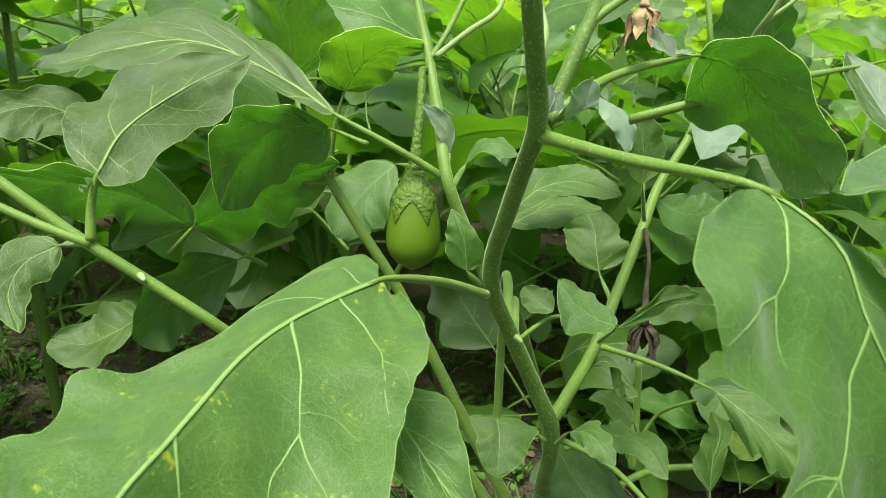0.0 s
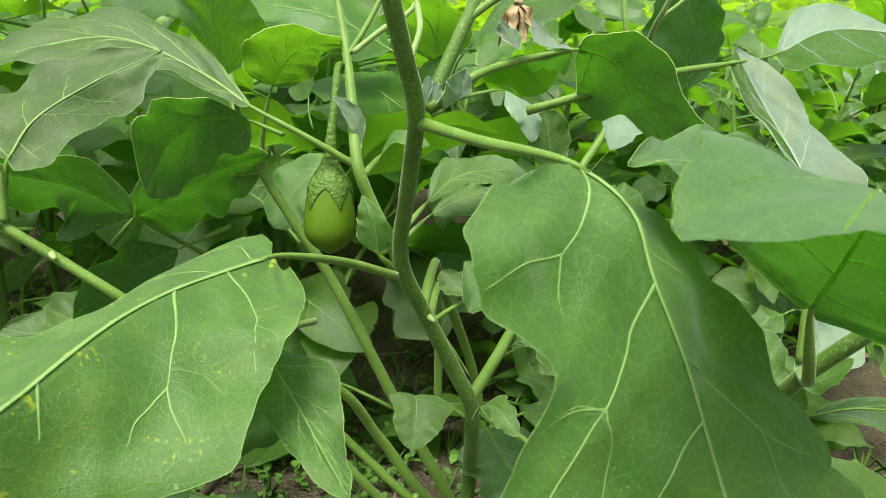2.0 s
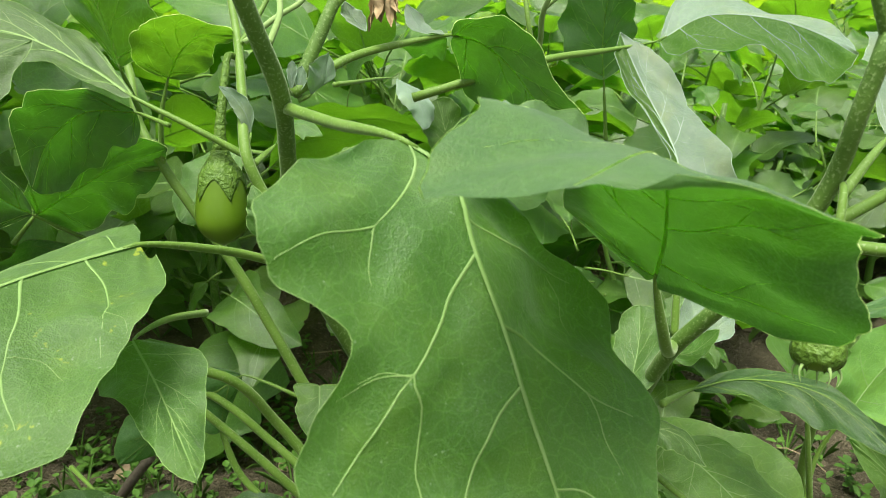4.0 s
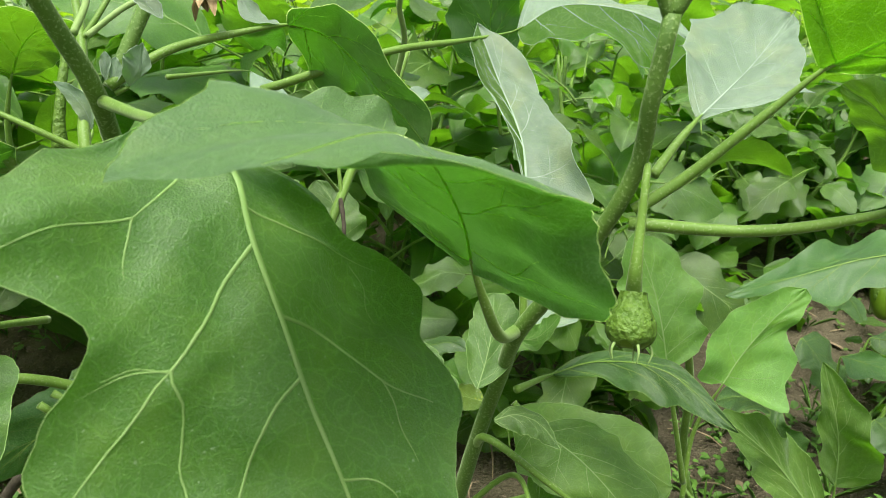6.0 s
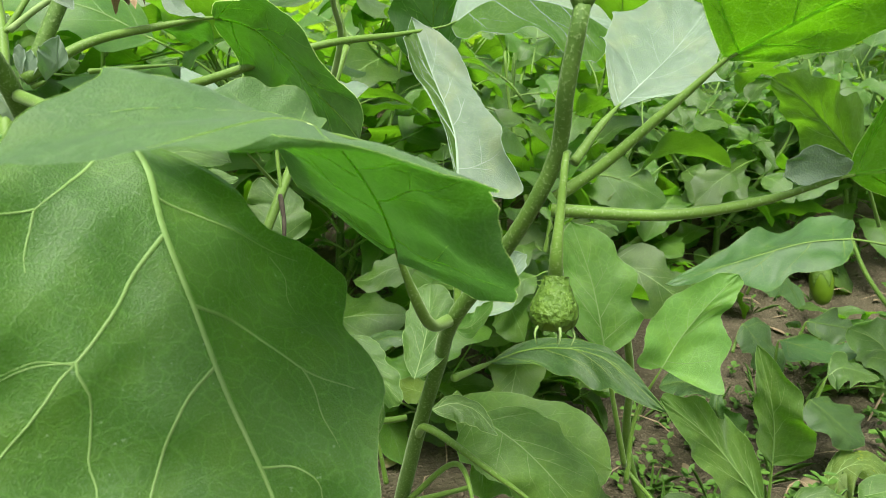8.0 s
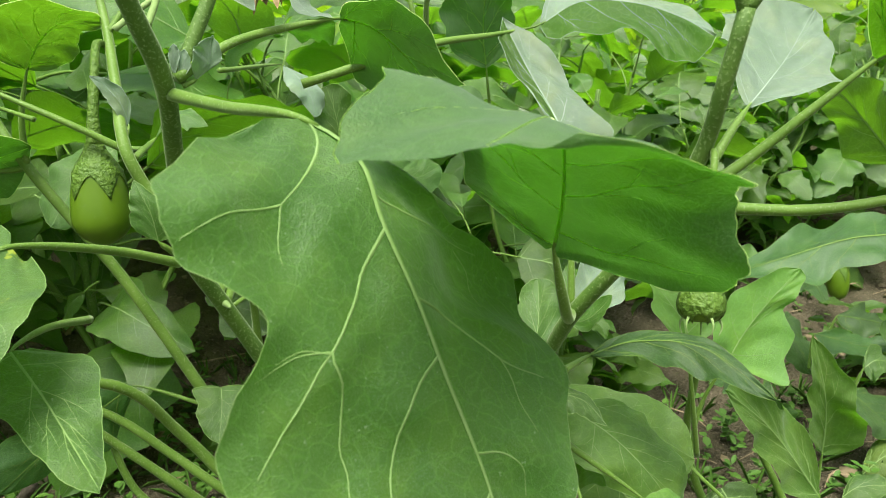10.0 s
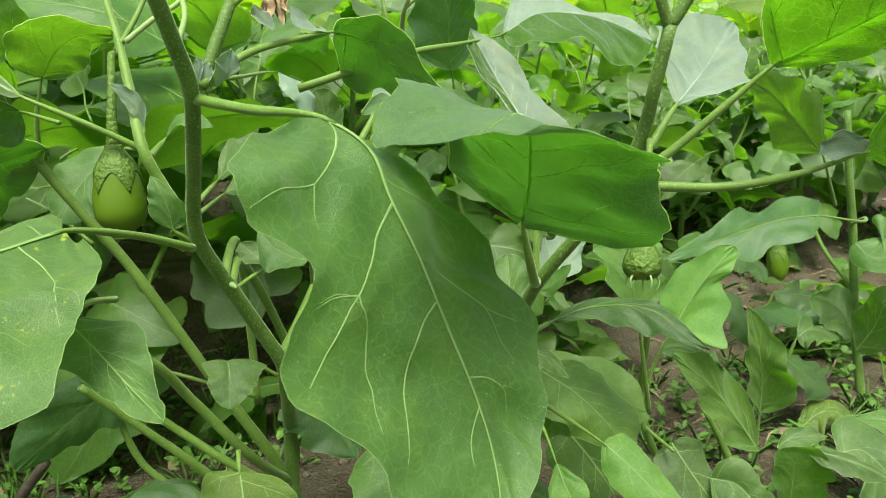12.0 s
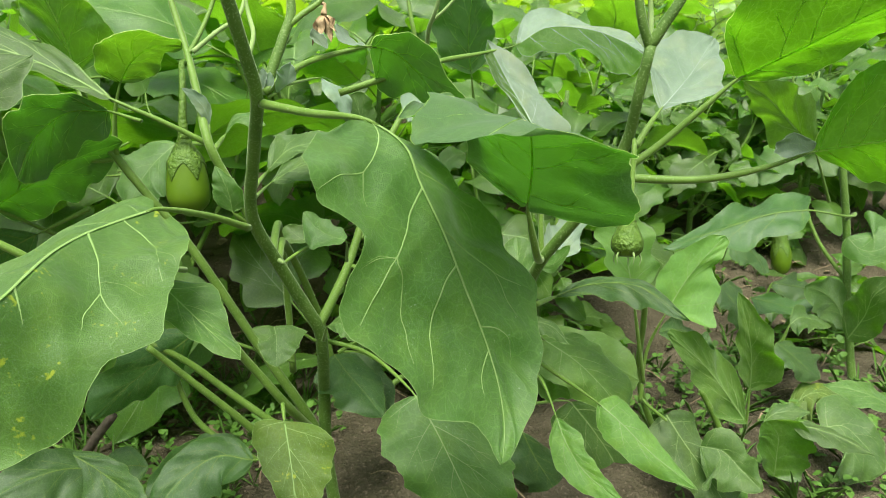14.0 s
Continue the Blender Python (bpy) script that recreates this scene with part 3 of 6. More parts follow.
stalk("branch", main, [(0.0731, 0.3815, 0.2825), (0.0888, 0.3941, 0.3024), (0.1077, 0.4093, 0.3296), (0.1262, 0.4321, 0.3629), (0.1455, 0.4554, 0.3979), (0.1612, 0.4765, 0.4265), (0.1883, 0.4995, 0.4605), (0.2096, 0.5261, 0.5043)], (0.0046, 0.004, 0.0034, 0.0026), TWIG, n=36)
stalk("branch", main, [(0.1476, 0.4569, 0.4018), (0.1467, 0.4654, 0.4252), (0.1476, 0.4725, 0.4446)], (0.0016, 0.0014), TWIG)
stalk("branch", main, [(0.0493, 0.3749, 0.3522), (0.0598, 0.3864, 0.3544), (0.0726, 0.3977, 0.3563), (0.0839, 0.4070, 0.3526)], (0.0016, 0.0012), TWIG)
dried_flower(main, [(0.1464, 0.4514, 0.4014), (0.1477, 0.4404, 0.3858), (0.1457, 0.4307, 0.3591), (0.1439, 0.4213, 0.3390)], 0.011, 0.026, WITHER, "withered dark brown flower on a dry stalk")
dried_flower(main, [(0.0884, 0.3185, 0.5595), (0.0920, 0.3169, 0.5583), (0.0912, 0.3155, 0.5542), (0.0907, 0.3146, 0.5518)], 0.0080, 0.0175, DRY, "dried tan flower hanging from a branch tip")
eggplant_fruit(main, [(-0.0092, 0.4250, 0.5138), (-0.0125, 0.4150, 0.5160), (-0.0129, 0.4020, 0.5052), (-0.0141, 0.3910, 0.4884), (-0.0158, 0.3850, 0.4727)], (-0.0165, 0.382, 0.4614), (-0.0187, 0.372, 0.401), 0.0335, "round green eggplant hanging from its stalk", cover=0.47, point=0.3, body_line=((0, 0.06, 0.12, 0.2, 0.28, 0.4, 0.55, 0.7, 0.8, 0.88, 0.95, 1), (0.2, 0.28, 0.42, 0.66, 0.8, 0.88, 0.96, 1, 0.95, 0.78, 0.46, 0.04)), turn=0.62, stalk_radii=(0.0021, 0.0025, 0.0027, 0.0032, 0.0048))
leaf(main, [(-0.0275, 0.2630, 0.4402), (-0.0422, 0.2430, 0.4411), (-0.0570, 0.2170, 0.4425), (-0.0661, 0.1910, 0.4430), (-0.0708, 0.1620, 0.4426), (-0.0750, 0.1470, 0.4401), (-0.0808, 0.1320, 0.4362), (-0.1236, 0.1180, 0.3720)], [(-0.0489, 0.2900, 0.4462), (-0.0829, 0.2238, 0.4339), (-0.1046, 0.2032, 0.4300), (-0.1235, 0.1946, 0.4355), (-0.1231, 0.1825, 0.4258), (-0.1385, 0.1584, 0.4297)], [(-0.0065, 0.2079, 0.4312), (-0.0139, 0.1920, 0.4227), (-0.0169, 0.1549, 0.4030), (-0.0514, 0.1379, 0.3912), (-0.0568, 0.1261, 0.3770), (-0.0849, 0.1163, 0.3683)], pr=0.0025, thick=0.0012, ml=((0, 0.04, 0.1, 0.14, 0.18, 0.24, 0.3, 0.37, 0.42, 0.46, 0.5, 0.54, 0.57, 0.62, 0.68, 0.75, 0.9, 1), (0.2, 0.7, 1, 1.08, 1.04, 0.95, 1, 0.93, 0.9, 1.0, 1.12, 1.1, 1.0, 0.86, 0.95, 1, 0.6, 0)), mr=((0, 0.05, 0.1, 0.2, 0.27, 0.33, 0.4, 0.47, 0.53, 0.58, 0.62, 0.67, 0.72, 0.78, 0.9, 1), (0.2, 0.55, 0.8, 1.03, 1, 0.95, 1, 1.02, 0.93, 0.9, 0.97, 1.03, 1.02, 0.98, 0.9, 0)), material=LEAF_SPOT, veins=((0.50, (0.113, 0.000), (0.149, 0.433), (0.218, 0.690), (0.331, 0.893)), (0.60, (0.237, 0.000), (0.312, 0.258), (0.379, 0.393), (0.413, 0.448)), (0.35, (0.413, 0.448), (0.440, 0.545), (0.473, 0.710)), (0.35, (0.413, 0.448), (0.473, 0.417), (0.520, 0.522)), (0.25, (0.389, 0.416), (0.369, 0.598), (0.387, 0.792)), (0.50, (0.552, 0.000), (0.571, 0.097), (0.595, 0.225)), (0.45, (0.125, 0.000), (0.200, -0.600), (0.263, -0.941)), (0.45, (0.370, 0.000), (0.401, -0.592), (0.480, -0.588)), (0.40, (0.037, 0.000), (0.100, -0.648), (0.138, -0.940), (0.194, -0.981)), (0.20, (0.236, 0.729), (0.238, 0.914), (0.269, 1.000))), rows=80, cols=20, cup=-0.1, ripple=0.03, s_left=(0.1, 0.3, 0.42, 0.5, 0.57, 0.75), s_right=(0.2, 0.33, 0.47, 0.62, 0.72, 0.9), petiole=[(0.0250, 0.3480, 0.3950), (0.0003, 0.3136, 0.4174)], label="broad downy leaf with yellow flecks")
leaf(main, [(0.0961, 0.1930, 0.4996), (0.1079, 0.1880, 0.4928), (0.1151, 0.1770, 0.4849), (0.1185, 0.1668, 0.4700), (0.1270, 0.1518, 0.4459), (0.1336, 0.1421, 0.4232), (0.1452, 0.1316, 0.3858), (0.1490, 0.1215, 0.3638), (0.1471, 0.1080, 0.3482), (0.1412, 0.0951, 0.3371)], [(0.0582, 0.1255, 0.4906), (0.0646, 0.1080, 0.4249), (0.0993, 0.0962, 0.3745)], [(0.1448, 0.1870, 0.4625), (0.1584, 0.1980, 0.4530), (0.1783, 0.2030, 0.4316), (0.1793, 0.1980, 0.4256), (0.1694, 0.1820, 0.4250), (0.1750, 0.1780, 0.4180), (0.1856, 0.1680, 0.4096), (0.1803, 0.1360, 0.3838), (0.1763, 0.1290, 0.3650), (0.1647, 0.1120, 0.3526), (0.1484, 0.0990, 0.3438)], pr=0.0026, ml=((0, 0.03, 0.1, 0.15, 0.22, 0.28, 0.33, 0.38, 0.45, 0.52, 0.58, 0.63, 0.7, 0.75, 0.79, 0.83, 0.9, 1), (0.25, 0.6, 0.95, 1, 0.93, 0.78, 0.68, 0.72, 0.93, 1, 1, 0.95, 0.84, 1, 0.86, 0.42, 0.25, 0)), mr=((0, 0.05, 0.13, 0.94, 0.97, 1), (0.15, 0.6, 1, 1, 0.8, 0)), veins=((0.55, (0.012, 0.000), (0.084, -0.167), (0.170, -0.437)), (0.30, (0.170, -0.437), (0.176, -0.748), (0.200, -0.995)), (0.30, (0.170, -0.437), (0.225, -0.514), (0.268, -0.625)), (0.60, (0.252, 0.000), (0.323, -0.295), (0.409, -0.558), (0.484, -0.708), (0.541, -0.889)), (0.34, (0.409, -0.558), (0.480, -0.477), (0.567, -0.565), (0.656, -0.831)), (0.22, (0.409, -0.558), (0.400, -0.771), (0.416, -0.925)), (0.50, (0.468, 0.000), (0.504, -0.145), (0.577, -0.331), (0.670, -0.644), (0.721, -0.785)), (0.40, (0.708, 0.000), (0.749, -0.167), (0.800, -0.313)), (0.40, (0.640, 0.000), (0.632, 0.353), (0.660, 0.510), (0.698, 0.549)), (0.40, (0.190, 0.000), (0.214, 0.373), (0.252, 0.647), (0.292, 0.796)), (0.50, (0.371, 0.000), (0.404, 0.298), (0.475, 0.518), (0.505, 0.813)), (0.26, (0.475, 0.518), (0.535, 0.582), (0.588, 0.691)), (0.20, (0.412, -0.559), (0.394, -0.743), (0.400, -0.864)), (0.20, (0.279, 0.679), (0.341, 0.626), (0.383, 0.685))), rows=96, cols=22, cup=-0.08, ripple=0.02, s_left=(0.15, 0.52, 0.75), s_right=(0.2, 0.25, 0.315, 0.35, 0.39, 0.425, 0.475, 0.62, 0.71, 0.83, 0.94), petiole=[(0.0425, 0.2877, 0.4985), (0.0682, 0.2468, 0.4972)], label="very large drooping lobed leaf with pale veins")
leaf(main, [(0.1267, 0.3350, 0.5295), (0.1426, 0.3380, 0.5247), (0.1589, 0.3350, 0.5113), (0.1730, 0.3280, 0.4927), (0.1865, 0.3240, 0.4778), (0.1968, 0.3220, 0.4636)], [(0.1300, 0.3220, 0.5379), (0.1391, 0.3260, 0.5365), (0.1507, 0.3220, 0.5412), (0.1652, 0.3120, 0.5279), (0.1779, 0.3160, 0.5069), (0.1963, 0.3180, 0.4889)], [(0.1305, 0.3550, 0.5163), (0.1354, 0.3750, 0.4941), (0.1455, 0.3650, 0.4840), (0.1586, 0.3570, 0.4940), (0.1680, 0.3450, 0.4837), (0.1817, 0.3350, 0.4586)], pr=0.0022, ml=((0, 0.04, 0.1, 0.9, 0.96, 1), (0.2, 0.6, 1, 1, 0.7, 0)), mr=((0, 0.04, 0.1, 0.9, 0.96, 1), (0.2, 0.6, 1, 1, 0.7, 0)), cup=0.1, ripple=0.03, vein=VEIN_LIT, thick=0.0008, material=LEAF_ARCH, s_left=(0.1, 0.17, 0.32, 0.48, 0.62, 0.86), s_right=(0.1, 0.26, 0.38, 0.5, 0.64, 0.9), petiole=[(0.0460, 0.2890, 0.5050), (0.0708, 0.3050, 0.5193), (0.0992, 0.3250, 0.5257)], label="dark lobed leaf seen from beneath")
leaf(main, [(0.1218, 0.3330, 0.5296), (0.1112, 0.3350, 0.5316), (0.1060, 0.3380, 0.5368), (0.1021, 0.3420, 0.5452)], [(0.1060, 0.3300, 0.5314), (0.1007, 0.3400, 0.5394)], [(0.1148, 0.3380, 0.5328), (0.1099, 0.3450, 0.5392)], ml="plain", mr="narrow", s_left=(0.4, 0.75), s_right=(0.4, 0.75), rows=16, cols=5, laterals=2, material=LEAF_DOWN_SHEEN)
leaf(main, [(0.1231, 0.3360, 0.5278), (0.1136, 0.3400, 0.5254), (0.1053, 0.3450, 0.5234), (0.0974, 0.3500, 0.5241)], [(0.1180, 0.3550, 0.5163), (0.1084, 0.3580, 0.5172)], [(0.1093, 0.3320, 0.5281), (0.1036, 0.3400, 0.5259)], ml="plain", mr="narrow", s_left=(0.35, 0.7), s_right=(0.4, 0.75), rows=16, cols=5, laterals=2, material=LEAF_ARCH)
leaf(main, [(0.0541, 0.2919, 0.5040), (0.0605, 0.2889, 0.5106), (0.0631, 0.2880, 0.5226)], (0.0551, 0.2859, 0.5169), (0.0672, 0.2855, 0.5158), ml='plain', mr='plain', rows=20, cols=6, laterals=3, material=LEAF_DOWN_SHEEN, pr=0.0013, petiole=[(0.0478, 0.2910, 0.5016)])
leaf(main, [(0.0475, 0.2899, 0.5043), (0.0496, 0.2895, 0.5093), (0.0510, 0.2904, 0.5176)], (0.0477, 0.2898, 0.5129), (0.0527, 0.2891, 0.5110), rows=12, cols=4, laterals=2, ml='narrow', mr='narrow', material=LEAF_DOWN_SHEEN)
leaf(main, [(0.0454, 0.2887, 0.5070), (0.0461, 0.2888, 0.5130), (0.0467, 0.2903, 0.5200)], (0.0439, 0.2894, 0.5149), (0.0486, 0.2894, 0.5149), rows=12, cols=4, laterals=2, ml='narrow', mr='narrow', material=LEAF_DOWN_SHEEN)
leaf(main, [(0.0838, 0.2453, 0.5338), (0.0804, 0.2455, 0.5375), (0.0776, 0.2459, 0.5414), (0.0761, 0.2462, 0.5452)], (0.0756, 0.2450, 0.5389), (0.0832, 0.2475, 0.5400), rows=14, cols=4, laterals=2, ml='narrow', mr='narrow', material=LEAF_DOWN_SHEEN)
stalk("leaf_scar", main, [(0.0455, 0.3647, 0.3591), (0.0479, 0.3612, 0.3582), (0.0487, 0.3591, 0.3582)], (0.0022, 0.0018, 0.0008), SHOOT)
stalk("leaf_scar", main, [(-0.1370, 0.2741, 0.4377), (-0.1348, 0.2718, 0.4370), (-0.1336, 0.2705, 0.4365)], (0.0016, 0.0014, 0.0008), SHOOT)
leaf(main, [(-0.0301, 0.2456, 0.3989), (-0.0136, 0.2233, 0.3887), (0.0012, 0.1991, 0.3820), (0.0171, 0.1707, 0.3786)], [(-0.0369, 0.2203, 0.3869), (-0.0086, 0.1929, 0.3815)], [(0.0063, 0.2361, 0.3906), (0.0080, 0.2217, 0.3863), (0.0127, 0.1955, 0.3789)], ml=((0, 0.06, 0.15, 0.3, 0.42, 0.6, 0.8, 0.92, 1), (0.3, 0.7, 0.95, 1, 0.8, 1, 0.75, 0.4, 0)), mr=((0, 0.06, 0.15, 0.3, 0.36, 0.45, 0.7, 0.88, 1), (0.3, 0.7, 0.95, 1.04, 0.93, 0.95, 1, 0.6, 0)), s_left=(0.3, 0.6), s_right=(0.3, 0.45, 0.7), petiole=[(-0.0250, 0.3362, 0.3704), (-0.0283, 0.2805, 0.3924)])
leaf(main, [(-0.1501, 0.2780, 0.4835), (-0.1435, 0.2922, 0.4989), (-0.1250, 0.3191, 0.5144), (-0.0989, 0.3487, 0.5287)], [(-0.1700, 0.3028, 0.5048), (-0.1569, 0.3364, 0.5240)], [(-0.1297, 0.2906, 0.4860), (-0.1121, 0.3170, 0.5000)], ml='plain', mr='lobed', s_left=(0.3, 0.6), s_right=(0.35, 0.6), petiole=[(-0.1557, 0.2729, 0.4549), (-0.1542, 0.2766, 0.4707)], label="pale downy leaf on a short upright stalk")
leaf(main, [(-0.1518, 0.2770, 0.4808), (-0.1521, 0.2719, 0.4783), (-0.1546, 0.2705, 0.4804)], (-0.1533, 0.2733, 0.4822), (-0.1533, 0.2715, 0.4772), rows=10, cols=4, laterals=2, ml='plain', mr='plain')
leaf(main, [(-0.0617, 0.3758, 0.4949), (-0.0911, 0.3886, 0.5124), (-0.1509, 0.4037, 0.5336), (-0.2282, 0.3774, 0.5197)], [(-0.1257, 0.4227, 0.5417), (-0.1776, 0.4241, 0.5456), (-0.2174, 0.4045, 0.5358)], [(-0.0895, 0.3727, 0.5069), (-0.1220, 0.3807, 0.5200), (-0.1722, 0.3726, 0.5212)], ml='plain', mr='wavy', ripple=0.08, pr=0.002, s_left=(0.35, 0.6, 0.85), s_right=(0.2, 0.45, 0.7), petiole=[(0.0020, 0.3760, 0.4570), (-0.0271, 0.3712, 0.4764)], label="long arching leaf")
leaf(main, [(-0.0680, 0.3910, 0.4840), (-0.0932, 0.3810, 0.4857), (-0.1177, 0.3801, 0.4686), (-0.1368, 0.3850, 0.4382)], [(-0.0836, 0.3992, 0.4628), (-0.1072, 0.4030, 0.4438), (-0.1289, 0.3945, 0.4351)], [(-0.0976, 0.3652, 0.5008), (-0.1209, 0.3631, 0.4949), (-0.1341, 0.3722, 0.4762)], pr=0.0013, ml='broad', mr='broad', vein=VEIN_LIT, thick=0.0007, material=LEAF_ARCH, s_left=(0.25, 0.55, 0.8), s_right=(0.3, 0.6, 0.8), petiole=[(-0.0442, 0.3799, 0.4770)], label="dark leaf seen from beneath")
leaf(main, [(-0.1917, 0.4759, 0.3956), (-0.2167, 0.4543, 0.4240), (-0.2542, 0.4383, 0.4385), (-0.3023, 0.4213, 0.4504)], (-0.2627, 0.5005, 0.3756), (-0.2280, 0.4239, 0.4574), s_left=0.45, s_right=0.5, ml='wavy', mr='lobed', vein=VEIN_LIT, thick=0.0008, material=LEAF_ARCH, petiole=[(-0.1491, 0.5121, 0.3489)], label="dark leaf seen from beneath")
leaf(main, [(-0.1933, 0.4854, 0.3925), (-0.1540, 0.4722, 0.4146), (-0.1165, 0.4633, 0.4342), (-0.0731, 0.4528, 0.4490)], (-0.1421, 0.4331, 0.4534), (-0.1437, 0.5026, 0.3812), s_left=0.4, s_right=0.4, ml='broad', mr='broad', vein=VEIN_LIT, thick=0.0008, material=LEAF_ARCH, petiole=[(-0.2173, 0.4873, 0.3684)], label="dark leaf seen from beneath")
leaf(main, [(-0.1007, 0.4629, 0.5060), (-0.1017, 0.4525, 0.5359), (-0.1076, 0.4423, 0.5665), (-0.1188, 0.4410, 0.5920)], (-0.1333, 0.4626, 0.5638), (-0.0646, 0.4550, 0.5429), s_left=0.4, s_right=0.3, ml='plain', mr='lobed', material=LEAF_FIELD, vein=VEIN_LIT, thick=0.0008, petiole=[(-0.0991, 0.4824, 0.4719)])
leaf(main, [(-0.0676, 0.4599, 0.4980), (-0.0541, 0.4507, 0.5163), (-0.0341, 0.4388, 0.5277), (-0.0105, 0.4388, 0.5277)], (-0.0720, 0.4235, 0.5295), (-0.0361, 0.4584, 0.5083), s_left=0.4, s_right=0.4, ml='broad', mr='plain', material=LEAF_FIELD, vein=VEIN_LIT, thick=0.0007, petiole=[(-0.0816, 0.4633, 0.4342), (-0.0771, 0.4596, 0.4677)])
leaf(main, [(-0.1994, 0.3718, 0.4898), (-0.2158, 0.3650, 0.5002), (-0.2309, 0.3543, 0.5002), (-0.2478, 0.3407, 0.4919)], (-0.2188, 0.3476, 0.4817), (-0.2220, 0.3698, 0.5133), s_left=0.4, s_right=0.4, petiole=[(-0.1879, 0.3973, 0.4719)])
leaf(main, [(-0.1935, 0.3107, 0.4387), (-0.2042, 0.2984, 0.4343), (-0.2059, 0.2841, 0.4241), (-0.1940, 0.2687, 0.4111)], (-0.2179, 0.2877, 0.4342), (-0.1959, 0.2942, 0.4226), s_left=0.5, s_right=0.5, petiole=[(-0.1588, 0.2736, 0.4539)])
leaf(main, [(0.0140, 0.3573, 0.4061), (0.0124, 0.3564, 0.4241), (0.0091, 0.3579, 0.4339), (0.0052, 0.3631, 0.4425)], (0.0000, 0.3557, 0.4278), (0.0240, 0.3583, 0.4234), ml='heart', mr='heart', rows=24, cols=8, laterals=4, s_left=0.4, s_right=0.4, petiole=[(0.0225, 0.3637, 0.3944)])
leaf(main, [(0.0040, 0.3812, 0.4717), (0.0020, 0.3802, 0.4836), (-0.0046, 0.3816, 0.4931), (-0.0123, 0.3819, 0.4998)], (-0.0030, 0.3796, 0.4820), (0.0052, 0.3804, 0.4900), ml='narrow', mr='narrow', rows=18, cols=5, laterals=3, material=LEAF_DOWN_SHEEN, pr=0.0013, petiole=[(0.0020, 0.3729, 0.4635)])
leaf(main, [(0.0145, 0.4036, 0.4600), (0.0213, 0.4020, 0.4703), (0.0332, 0.3979, 0.4736), (0.0463, 0.3951, 0.4661)], (0.0269, 0.4090, 0.4750), (0.0293, 0.3905, 0.4681), ml='narrow', mr='narrow', rows=18, cols=5, laterals=3, petiole=[(0.0053, 0.3744, 0.4530)])
leaf(main, [(0.0974, 0.3336, 0.3819), (0.0859, 0.3381, 0.3854), (0.0754, 0.3447, 0.3919), (0.0680, 0.3566, 0.4011)], [(0.0809, 0.3280, 0.3812), (0.0661, 0.3307, 0.3826)], [(0.0912, 0.3460, 0.3895), (0.0787, 0.3560, 0.3995)], ml='broad', mr='plain', rows=24, cols=8, pr=0.0013, s_left=(0.3, 0.7), s_right=(0.4, 0.75), petiole=[(0.1049, 0.3922, 0.3410)], label="small pale leaf")
leaf(main, [(0.0720, 0.3900, 0.3642), (0.0654, 0.3960, 0.3663), (0.0547, 0.4048, 0.3756)], (0.0561, 0.3902, 0.3649), (0.0718, 0.3993, 0.3751), ml='broad', mr='plain', rows=18, cols=6, laterals=3)
leaf(main, [(0.0356, 0.3658, 0.2979), (0.0363, 0.3532, 0.2925), (0.0338, 0.3346, 0.2764)], [(0.0177, 0.3646, 0.3005), (0.0208, 0.3472, 0.2905)], [(0.0632, 0.3612, 0.2911), (0.0541, 0.3460, 0.2872)], ml=((0, 0.08, 0.15, 0.35, 0.5, 0.75, 0.9, 1), (0.5, 0.9, 1, 0.85, 1, 0.7, 0.4, 0)), mr=((0, 0.08, 0.15, 0.3, 0.4, 0.6, 0.85, 1), (0.5, 0.9, 1, 0.9, 1, 0.8, 0.4, 0)), rows=26, cols=8, pr=0.0013, s_left=(0.15, 0.5), s_right=(0.15, 0.4), petiole=[(0.0703, 0.3778, 0.2723), (0.0498, 0.3740, 0.2910)], label="small leaf")
leaf(main, [(0.1745, 0.3635, 0.3208), (0.1862, 0.3509, 0.3153), (0.1990, 0.3370, 0.3064), (0.2142, 0.3205, 0.2903)], (0.1955, 0.3299, 0.2869), (0.2085, 0.3460, 0.3165), s_left=0.4, s_right=0.4, ml='wavy', mr='lobed', petiole=[(0.1096, 0.4090, 0.3288), (0.1429, 0.3870, 0.3267)])
leaf(main, [(0.1209, 0.4044, 0.3453), (0.1315, 0.3980, 0.3570), (0.1433, 0.3921, 0.3701), (0.1654, 0.3849, 0.3794)], (0.1433, 0.3947, 0.3771), (0.1471, 0.3905, 0.3656), ml='narrow', mr='narrow', rows=18, cols=5, laterals=3)
leaf(main, [(0.1037, 0.4039, 0.3147), (0.1124, 0.4008, 0.3209), (0.1209, 0.3931, 0.3143), (0.1315, 0.3798, 0.3070)], (0.1163, 0.4019, 0.3239), (0.1170, 0.3898, 0.3052), ml='narrow', mr='wavy', rows=18, cols=5, laterals=3)
leaf(main, [(0.0793, 0.3460, 0.3020), (0.0867, 0.3376, 0.3080), (0.0930, 0.3269, 0.3077), (0.1000, 0.3147, 0.3007)], (0.0845, 0.3251, 0.3030), (0.0976, 0.3345, 0.3143), ml='wavy', mr='wavy', rows=22, cols=7, laterals=4, pr=0.0014, petiole=[(0.0764, 0.3688, 0.2767)])
leaf(main, [(0.1280, 0.4091, 0.4459), (0.1276, 0.4091, 0.4606), (0.1256, 0.4104, 0.4729), (0.1218, 0.4130, 0.4860)], (0.1129, 0.4054, 0.4650), (0.1402, 0.4089, 0.4689), ml='broad', mr='broad', rows=24, cols=8, pr=0.0013, petiole=[(0.1445, 0.4487, 0.4087)])
